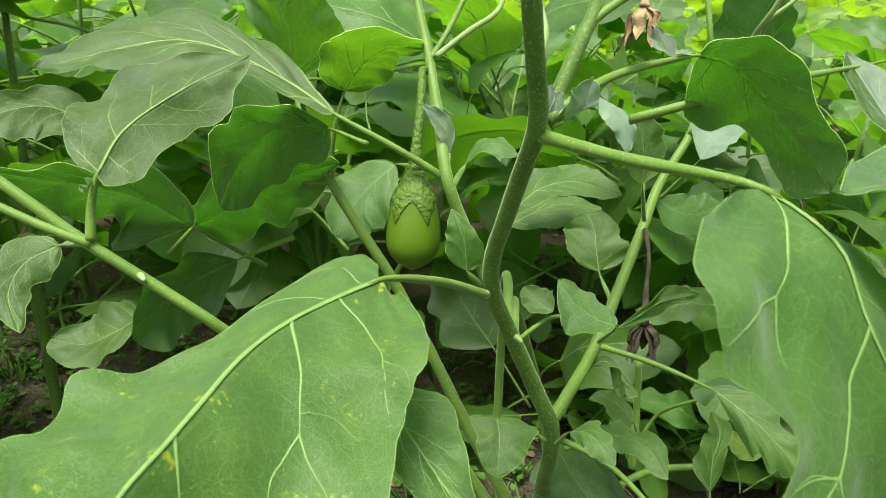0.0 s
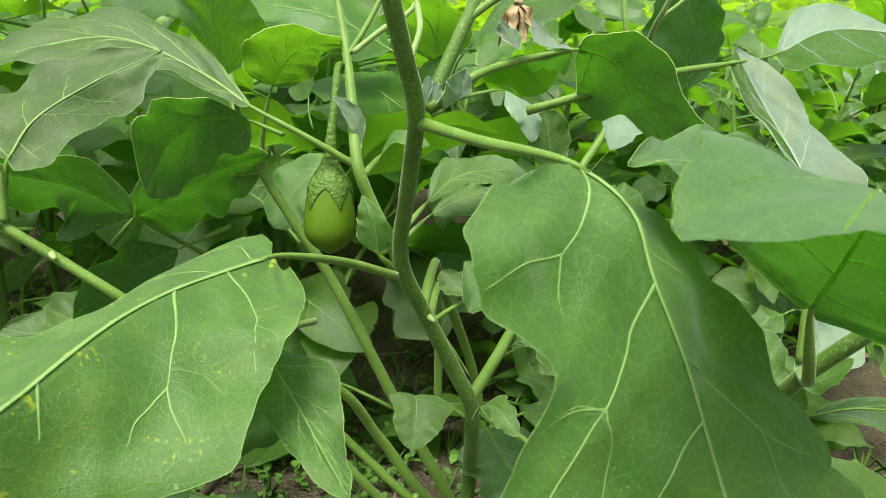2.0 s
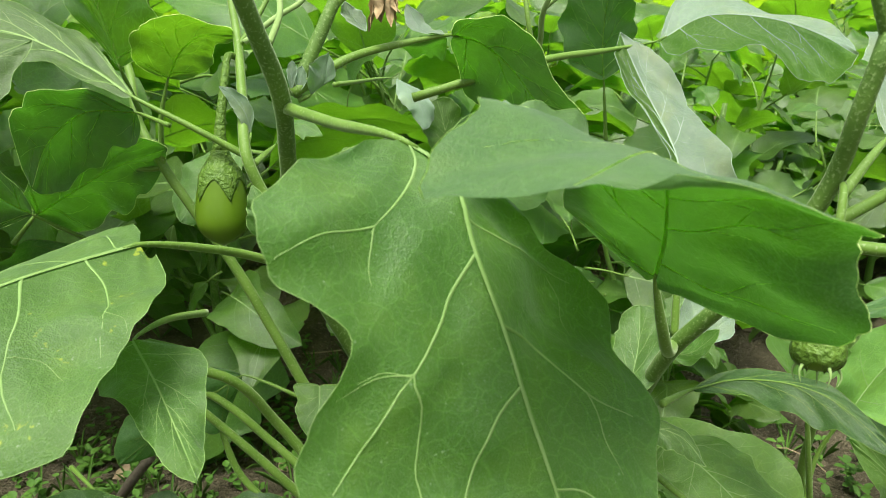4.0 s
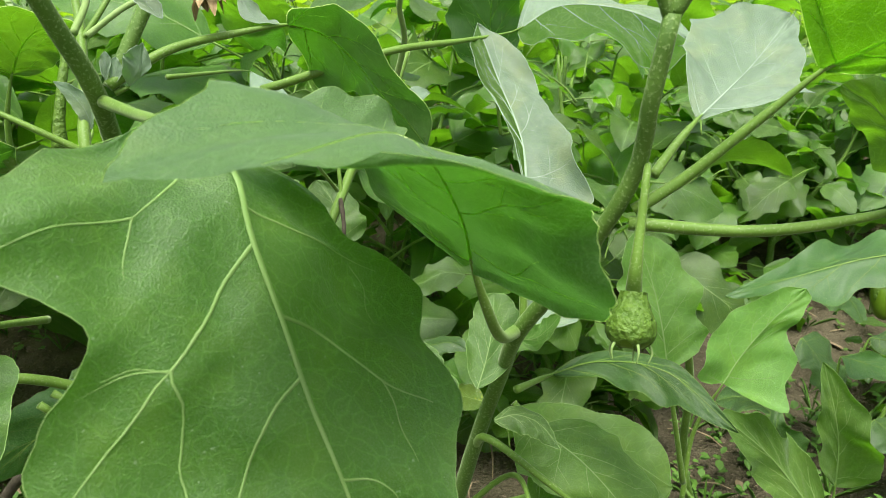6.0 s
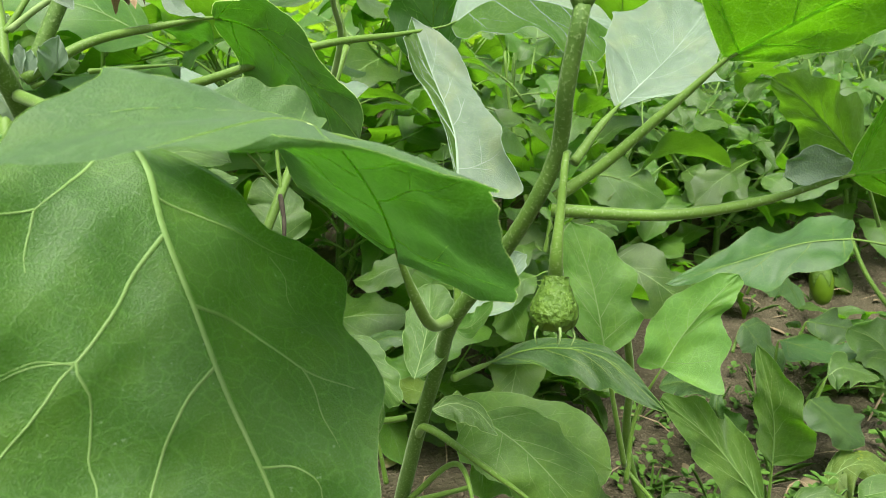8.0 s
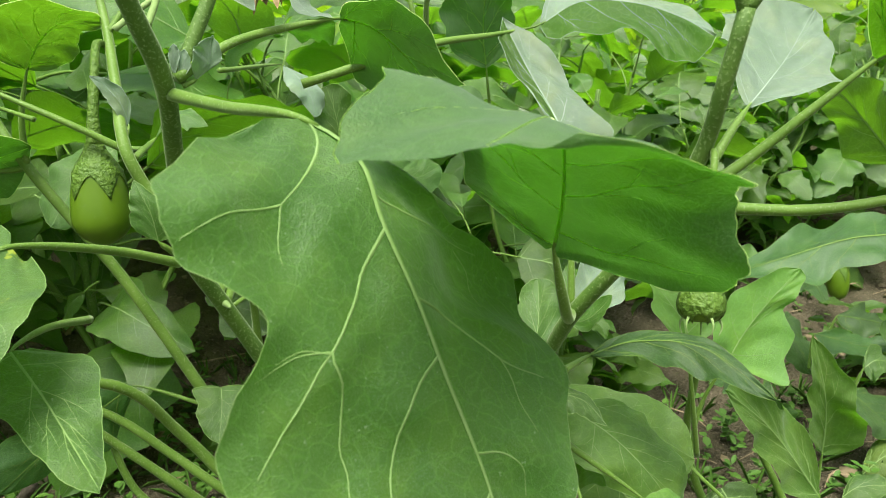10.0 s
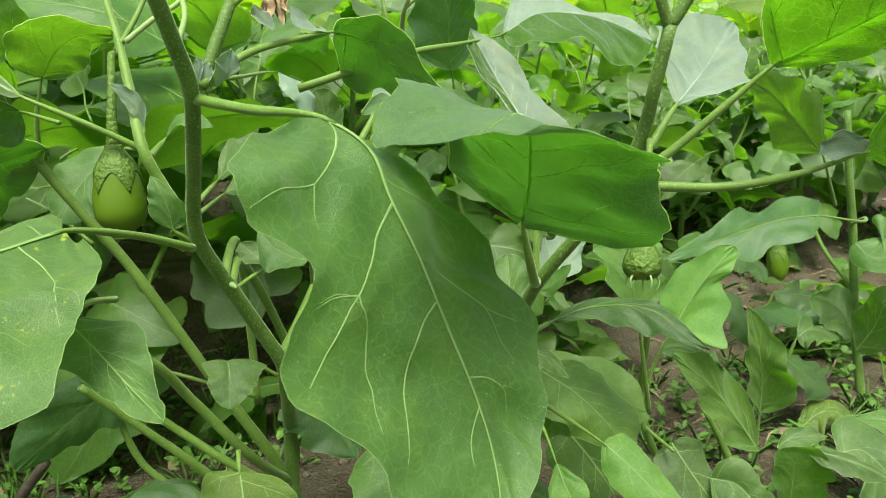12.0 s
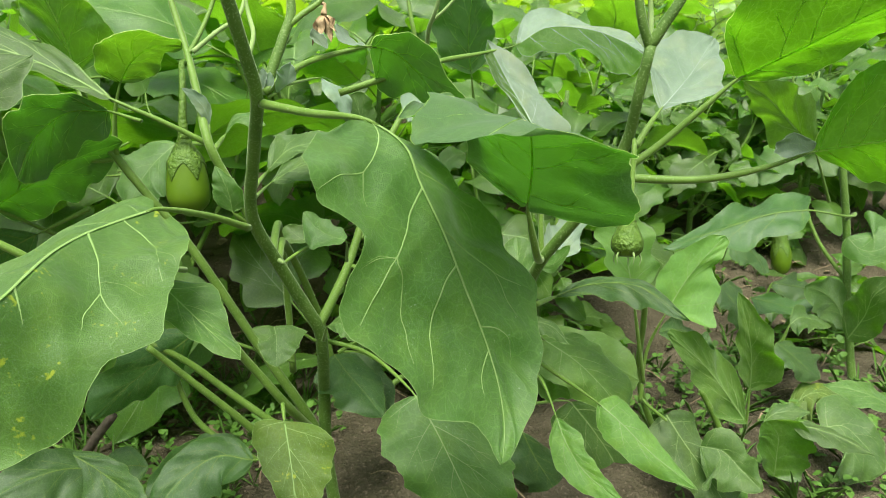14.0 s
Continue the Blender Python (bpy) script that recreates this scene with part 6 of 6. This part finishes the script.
def build_ground():
    marks = np.r_[np.linspace(0, 2.4, 110), np.geomspace(2.45, 1500, 45)]
    xs = np.r_[-marks[:0:-1], marks]
    ys = xs
    verts = [(x, y + 0.8, ground_height(x, y + 0.8)) for y in ys for x in xs]
    w = len(xs)
    faces = [(i * w + j, i * w + j + 1, (i + 1) * w + j + 1, (i + 1) * w + j) for i in range(len(ys) - 1) for j in range(w - 1)]
    tagged(new("ground", mesh_of("ground", verts, faces, [SOIL])), "dry brown field soil with crumbs and furrows", "ground", kind="structure")


def build_clods(count):
    rng = np.random.default_rng(3)
    bm = bmesh.new()
    bmesh.ops.create_icosphere(bm, subdivisions=1, radius=1)
    base = np.array([v.co[:] for v in bm.verts])
    tri = [tuple(v.index for v in f.verts) for f in bm.faces]
    bm.free()
    verts, faces = [], []
    for _ in range(count):
        x, y = rng.uniform(-1.3, 2.2), rng.uniform(0.15, 2.4)
        r = 0.002 + 0.009 * rng.random() ** 3
        k = len(verts)
        jig = base * (1 + 0.3 * rng.uniform(-1, 1, (len(base), 1))) * (1, rng.uniform(0.6, 1), rng.uniform(0.5, 0.8))
        verts += list(jig * r + (x, y, ground_height(x, y) + 0.2 * r))
        faces += [tuple(i + k for i in t) for t in tri]
    tagged(new("clods", mesh_of("clods", verts, faces, [CLOD])), "loose crumbs and clods of dry brown soil", "soil", kind="stuff")


def build_weeds(count):
    """Low seedlings with small round leaves, and grass blades, between the rows."""
    rng = np.random.default_rng(5)
    verts, faces = [], []
    for _ in range(count):
        x = rng.uniform(-1.8, 2.6)
        y = rng.uniform(0.25, 1.2) if rng.random() < 0.7 else rng.uniform(1.3, 3.2)
        if noise.noise((x * 2.1, y * 2.1, 9)) < -0.12 + 0.3 * rng.random():
            continue
        if 0.5 < x < 1.6 and 0.75 < y < 1.45 and rng.random() < 0.7:
            continue
        p0 = np.array((x, y, ground_height(x, y)))
        grass, tall = rng.random() < 0.3, rng.uniform(0.6, 1.6)
        for _ in range(rng.integers(4, 9)):
            a, up = rng.uniform(0, 6.28), rng.uniform(0.7, 1.45) if grass else rng.uniform(0.1, 0.9)
            ln, wd = (rng.uniform(0.03, 0.07), 0.0016) if grass else (rng.uniform(0.008, 0.018), rng.uniform(0.003, 0.006))
            d = np.array((math.cos(a) * math.cos(up), math.sin(a) * math.cos(up), math.sin(up)))
            sd = np.array((-math.sin(a), math.cos(a), 0)) * wd
            p = p0 + (0, 0, 0 if grass else rng.uniform(0, 0.03) * tall)
            k = len(verts)
            verts += [p, p + d * ln * 0.35 + sd * 0.9, p + d * ln * 0.7 + sd * 0.75 - (0, 0, 0.08 * ln), p + d * ln - (0, 0, 0.25 * ln), p + d * ln * 0.7 - sd * 0.75 - (0, 0, 0.08 * ln), p + d * ln * 0.35 - sd * 0.9]
            faces += [(k, k + 1, k + 2, k + 3), (k, k + 3, k + 4, k + 5)]
    tagged(new("weeds", mesh_of("weeds", verts, faces, [WEED])), "low bright green weeds and grass between the rows", "weeds", kind="stuff")


def build_litter(count):
    """Dry straw, bits of stalk and shrivelled leaf scraps lying on the soil."""
    rng = np.random.default_rng(8)
    verts, faces = [], []
    for _ in range(count):
        x, y, a = rng.uniform(-1.3, 2.0), rng.uniform(0.2, 2.0), rng.uniform(0, 6.28)
        scrap = rng.random() < 0.35
        ln, wd = (rng.uniform(0.012, 0.04), rng.uniform(0.004, 0.012)) if scrap else (rng.uniform(0.02, 0.11), rng.uniform(0.0006, 0.0016))
        d, sd = np.array((math.cos(a), math.sin(a), rng.uniform(-0.1, 0.25))), np.array((-math.sin(a), math.cos(a), rng.uniform(-0.3, 0.3)))
        p, k = np.array((x, y, ground_height(x, y) + 0.004)), len(verts)
        bow = np.array((0, 0, rng.uniform(0.0, 0.25) * ln)) + sd * rng.uniform(-0.15, 0.15) * ln
        for q, wide in ((-0.5, 0.5), (-0.17, 1.0), (0.17, 0.9), (0.5, 0.3)):
            c = p + d * ln * q + bow * (1 - 4 * q * q)
            verts += [c - sd * wd * wide, c + (0, 0, wd * (0.2 if scrap else 0.8)), c + sd * wd * wide]
        for i in range(3):
            faces += [(k + 3 * i, k + 3 * i + 1, k + 3 * i + 4, k + 3 * i + 3), (k + 3 * i + 1, k + 3 * i + 2, k + 3 * i + 5, k + 3 * i + 4)]
    tagged(new("litter", mesh_of("litter", verts, faces, [STRAW])), "dry straw and leaf scraps lying on the soil", "litter", kind="stuff")


# ---- the field behind ----
def field_leaf(seed, length, rows, cols, laterals):
    """One whole leaf on its stalk, its base at the origin, pointing along +y."""
    rng = np.random.default_rng(seed)
    droop, w = rng.uniform(0.12, 0.45), length * rng.uniform(0.27, 0.36)
    st = length * rng.uniform(0.35, 0.6)
    spine = [(0, st, 0.30 * st), (rng.uniform(-0.01, 0.01), st + 0.35 * length, 0.30 * st + 0.06 * length), (0, st + 0.7 * length, 0.30 * st - 0.25 * droop * length), (rng.uniform(-0.02, 0.02), st + 0.95 * length, 0.30 * st - droop * length)]
    lift = rng.uniform(-0.25, 0.35) * w
    c = np.array(spine[1]) * 0.9 + np.array(spine[2]) * 0.1
    kinds = ["lobed", "wavy", "plain", "lobed", "broad"]
    b = Blade(spine, c + (-w, 0, lift), c + (w, 0, lift), 0.36, 0.36, kinds[rng.integers(5)], kinds[rng.integers(5)], 0.1, rng.uniform(0.05, 0.13), 0.006, seed)
    v, f, uv = blade_mesh(b, rows, cols)
    slots = [0] * len(f)
    v2, f2 = vein_mesh(b, 0.0068 * length, laterals, forks=False)
    k = len(v)
    v, uv = v + v2, uv + [(0, 0)] * len(v2)
    f, slots = f + [tuple(i + k for i in q) for q in f2], slots + [1] * len(f2)
    v3, f3 = tube_data(smooth_line([(0, 0, 0), (0, 0.5 * st, 0.22 * st), spine[0], b.mid[2]], 6), (0.0026, 0.0019, 0.0016), 6)
    k = len(v)
    return v + list(v3), f + [tuple(i + k for i in q) for q in f3], uv + [(0, 0)] * len(v3), slots + [2] * len(f3)


FIELD_MESHES = [mesh_of("leaf", *field_leaf(100 + i, (0.19, 0.16, 0.22, 0.13, 0.175, 0.2, 0.085, 0.1)[i], 18, 5, 4)[:2], [LEAF_FIELD, VEIN, TWIG], *field_leaf(100 + i, (0.19, 0.16, 0.22, 0.13, 0.175, 0.2, 0.085, 0.1)[i], 18, 5, 4)[2:]) for i in range(8)]


def plant_frame(rng, height):
    """Lines of a bushy plant: a stem, its branches, and the places and headings of its leaves."""
    lean = rng.uniform(-0.08, 0.08, 2)
    stem = [(0, 0, -0.03), (lean[0] * 0.2, lean[1] * 0.2, height * 0.3), (lean[0] * 0.6, lean[1] * 0.6, height * 0.62), (lean[0], lean[1], height * 0.95)]
    lines = [(stem, 0.0075)]
    top = smooth_line(stem, 20)
    for k in range(5):
        a = 2.4 * k + rng.uniform(-0.4, 0.4)
        s = top[int(4 + 2.3 * k)]
        out, up = rng.uniform(0.16, 0.27), height * rng.uniform(0.92, 1.08) - s[2]
        d = np.array((math.cos(a), math.sin(a), 0))
        lines.append(([s, s + d * out * 0.45 + (0, 0, up * 0.4), s + d * out * 0.85 + (0, 0, up * 0.75), s + d * out + (0, 0, up)], 0.0048))
    leaves = []
    for i, (pts, _) in enumerate(lines):
        ln = smooth_line(pts, 20)
        for j in range(13 if i == 0 else 10):
            q = (0.3 if i == 0 else 0.2) + (0.7 if i == 0 else 0.8) * j / (12 if i == 0 else 9)
            p = ln[min(int(q * 20), 20)]
            a = 2.4 * j + i + rng.uniform(-0.5, 0.5)
            leaves.append((p, a, rng.uniform(-0.75, 0.6) + (0.45 if q > 0.9 else 0), rng.uniform(-0.8, 0.8), rng.uniform(0.6, 1.2) * (0.6 if q > 0.93 else 1)))
    return lines, leaves


def field_plant(seed, height):
    rng = np.random.default_rng(seed)
    plant = thing("eggplant_plant", (0, 0, 0), "bushy green eggplant plant growing in the field row", "plant", "eggplant plants in the field rows")
    lines, leaves = plant_frame(rng, height)
    for i, (pts, r) in enumerate(lines):
        stalk("stem" if i == 0 else "branch", plant, pts, (r, r * 0.8, r * 0.45), STEM if i == 0 else TWIG, n=14, sides=8)
    for p, a, up, tw, size in leaves:
        ob = new("leaf", FIELD_MESHES[int(rng.integers(0, 6 if size > 0.75 else 8))])
        ob.parent = plant
        ob.matrix_basis = Matrix.LocRotScale(Vector(p), (Euler((0, 0, a)).to_matrix() @ Euler((up, 0, 0)).to_matrix() @ Euler((0, tw, 0)).to_matrix()).to_quaternion(), (size, size, size))
    return plant


def front_plant(seed, height, x, y, size, limit):
    """A plant of the nearest row behind; its leaves stay beyond the line y = limit."""
    rng = np.random.default_rng(seed)
    z = ground_height(x, y) - 0.005
    plant = thing("eggplant_plant", (x, y, z), "bushy green eggplant plant with large overlapping leaves", "plant", "eggplant plants in the field rows")
    lines, leaves = plant_frame(rng, height)
    turn, at = rng.uniform(0, 6.28), np.array((x, y, z))
    spin = np.array(Euler((0, 0, turn)).to_matrix()) * size
    for i, (pts, r) in enumerate(lines):
        pts = [spin @ np.array(p) + at for p in pts]
        if min(p[1] for p in pts) < limit or i and pts[-1][1] < limit + 0.3 * size:
            continue
        stalk("stem" if i == 0 else "branch", plant, pts, (r, r * 0.8, r * 0.45), STEM if i == 0 else TWIG, n=14, sides=8)
    for p, a, up, tw, sc in leaves:
        a += turn
        sc *= size
        p = spin @ np.array(p)
        tip = p + at + 0.3 * sc * np.array((-math.sin(a), math.cos(a), 0))
        if tip[1] < limit or p[1] + at[1] < limit:
            continue
        ob = new("leaf", FIELD_MESHES[int(rng.integers(0, 8))])
        ob.parent = plant
        ob.matrix_basis = Matrix.LocRotScale(Vector(p), (Euler((0, 0, a)).to_matrix() @ Euler((up, 0, 0)).to_matrix() @ Euler((0, tw, 0)).to_matrix()).to_quaternion(), (sc, sc, sc))
    return plant


def far_plant(seed, height):
    rng = np.random.default_rng(seed)
    plant = thing("eggplant_plant", (0, 0, 0), "green eggplant plant in the distant field rows", "plant", "eggplant plants far off")
    lines, leaves = plant_frame(rng, height)
    pts, r = lines[0]
    stalk("stem", plant, pts, (r, r * 0.8, r * 0.45), STEM, n=6, sides=6)
    verts, faces, uvs, slots = [], [], [], []
    shapes = [field_leaf(300 + i, (0.17, 0.14, 0.2, 0.12, 0.16)[i], 8, 2, 0) for i in range(5)]
    for p, a, up, tw, size in leaves:
        v, f, uv, sl = shapes[int(rng.integers(5))]
        m = np.array(Euler((0, 0, a)).to_matrix() @ Euler((up, 0, 0)).to_matrix() @ Euler((0, tw, 0)).to_matrix())
        k = len(verts)
        verts += list((np.array(v) * size) @ m.T + p)
        faces += [tuple(i + k for i in q) for q in f]
        uvs += list(uv)
        slots += sl
    part("foliage", verts, faces, [LEAF_FAR_LIT, VEIN, TWIG], plant, uv=uvs, slots=slots)
    return plant


def build_field():
    rng = np.random.default_rng(11)
    near = [field_plant(21 + i, h) for i, h in enumerate((0.56, 0.64, 0.5))]
    far = [far_plant(41 + i, h) for i, h in enumerate((0.55, 0.6, 0.5))]
    used = {o.name: False for o in near + far}

    def put(ob, x, y, size):
        m = Matrix.LocRotScale((x, y, ground_height(x, y) - 0.005), Euler((rng.uniform(-0.06, 0.06), rng.uniform(-0.06, 0.06), rng.uniform(0, 6.28))), None)
        if used[ob.name]:
            ob = copy_thing(ob, m)
        else:
            used[ob.name] = True
            ob.matrix_basis = m
        ob.scale = (size, size, size)

    for i, (x, y, size) in enumerate(NEAR_SPOTS):
        put(near[i % 3], x, y, size)
    i = 0
    for y in (2.25, 2.9, 3.55, 4.2):
        half = 0.8 * y + 0.9
        x = -half + rng.uniform(0, 0.4)
        while x < half + 0.35 * y:
            put(far[i % 3], x + rng.normal(0, 0.05), y + rng.normal(0, 0.07), rng.uniform(0.9, 1.2))
            x += 0.42
            i += 1
    for y, gap in ((0.4, (-1.75, 2.6)), (1.05, (-1.9, 2.7)), (1.65, (-1.9, 2.9)), (-1.4, (-1.5, 1.7)), (-2.05, None), (-2.7, None), (-3.35, None)):
        for k in range(-9, 10):
            x = 0.45 * k + 0.3 + rng.normal(0, 0.05)
            if gap is None or x < gap[0] or x > gap[1]:
                put(far[i % 3], x, y + rng.normal(0, 0.06), rng.uniform(0.9, 1.15))
                i += 1


def build_far_crop():
    """Rows out to the horizon, each leaf a small bent sheet."""
    rng = np.random.default_rng(17)
    shapes = []
    for i in range(4):
        b = Blade([(0, 0, 0), (0, 0.08, 0.02), (0, 0.17, -0.02 * i)], (-0.06, 0.08, 0.03), (0.06, 0.08, 0.03), 0.4, 0.4, "lobed", "lobed", 0, 0.05, 0, i)
        shapes.append(blade_mesh(b, 4, 1))
    verts, faces, uvs = [], [], []
    y = 4.95
    while y < 60:
        half, grow = 0.8 * y + 1.5, max(1, y / 9)
        for _ in range(int(2.3 * half * (46 if y < 9 else 30) / grow)):
            x, yy = rng.uniform(-half, half * 1.4), y + rng.normal(0, 0.2 * grow)
            z = rng.uniform(0.18, 0.62) * (1 + 0.15 * noise.noise((x, yy, 1)))
            v, f, uv = shapes[int(rng.integers(4))]
            m = np.array(Euler((rng.uniform(-0.6, 0.7), rng.uniform(-0.5, 0.5), rng.uniform(0, 6.28)), "XYZ").to_matrix()) * (grow * rng.uniform(0.8, 1.2))
            k = len(verts)
            verts += list(np.array(v) @ m.T + (x, yy, z))
            faces += [tuple(i + k for i in q) for q in f]
            uvs += list(uv)
        y += 0.75 * grow
    tagged(new("far_crop", mesh_of("far_crop", verts, faces, [LEAF_FAR_LIT], uvs)), "green crop rows reaching to the far edge of the field", "crop", kind="stuff")


FRONT_SPOTS = [
    (-0.9, 0.62, 0.95, 0.42), (-0.5, 0.72, 0.95, 0.52), (-0.16, 0.80, 0.9, 0.56), (0.2, 0.9, 0.85, 0.62), (0.55, 1.15, 0.7, 0.85), (0.95, 1.3, 0.7, 1.05),
    # the plant at x = -0.82 is out of view, added to shade the lower left
    (-0.82, 0.28, 0.95, -0.2), (0.42, 0.66, 0.5, 0.5),
    (1.2, 1.25, 0.6, 1.0), (1.5, 1.15, 0.65, 0.95),
    (0.5, 0.82, 0.72, 0.6), (0.72, 1.08, 0.55, 0.9), (0.98, 1.06, 0.55, 0.88), (1.25, 1.02, 0.58, 0.84), (0.85, 1.2, 0.62, 1.0), (1.12, 1.16, 0.6, 0.96), (1.5, 0.9, 0.6, 0.7),
]
NEAR_SPOTS = [
    (-1.2, 0.95, 1.0), (-0.65, 1.1, 1.0), (-0.25, 1.2, 1.05), (0.15, 1.25, 0.95), (0.5, 1.45, 0.8), (0.9, 1.6, 0.75), (1.3, 1.45, 0.78), (1.65, 1.4, 0.8),
    (-1.1, 1.4, 1.05), (-0.7, 1.6, 1.0), (2.1, 1.5, 0.85), (0.3, 1.75, 0.85), (-0.2, 1.65, 1.0), (1.3, 1.85, 0.8), (1.7, 1.8, 0.8), (0.8, 1.95, 0.85),
    # added row behind the camera, never in view; it blocks low sky light
    (-1.0, -1.4, 1.0), (-0.45, -1.45, 0.95), (0.1, -1.45, 1.0), (0.65, -1.4, 1.0), (1.2, -1.35, 0.95),
]
LOW_SPOTS = [(0.4, 0.68, 0.55, 0.54), (0.24, 0.72, 0.7, 0.6), (0.78, 0.98, 0.5, 0.88), (1.1, 1.0, 0.5, 0.92), (0.95, 0.62, 0.42, 0.56), (1.15, 0.7, 0.45, 0.62)]
for number, (fx, fy, fs, line) in enumerate(FRONT_SPOTS):
    front_plant(61 + number, (0.58, 0.66, 0.52)[number % 3], fx, fy, fs, line)
for number, (fx, fy, fs, line) in enumerate(LOW_SPOTS):
    front_plant(91 + number, 0.17, fx, fy, fs, line)
build_ground()
build_clods(2500)
build_weeds(9000)
build_litter(450)
build_field()
build_far_crop()
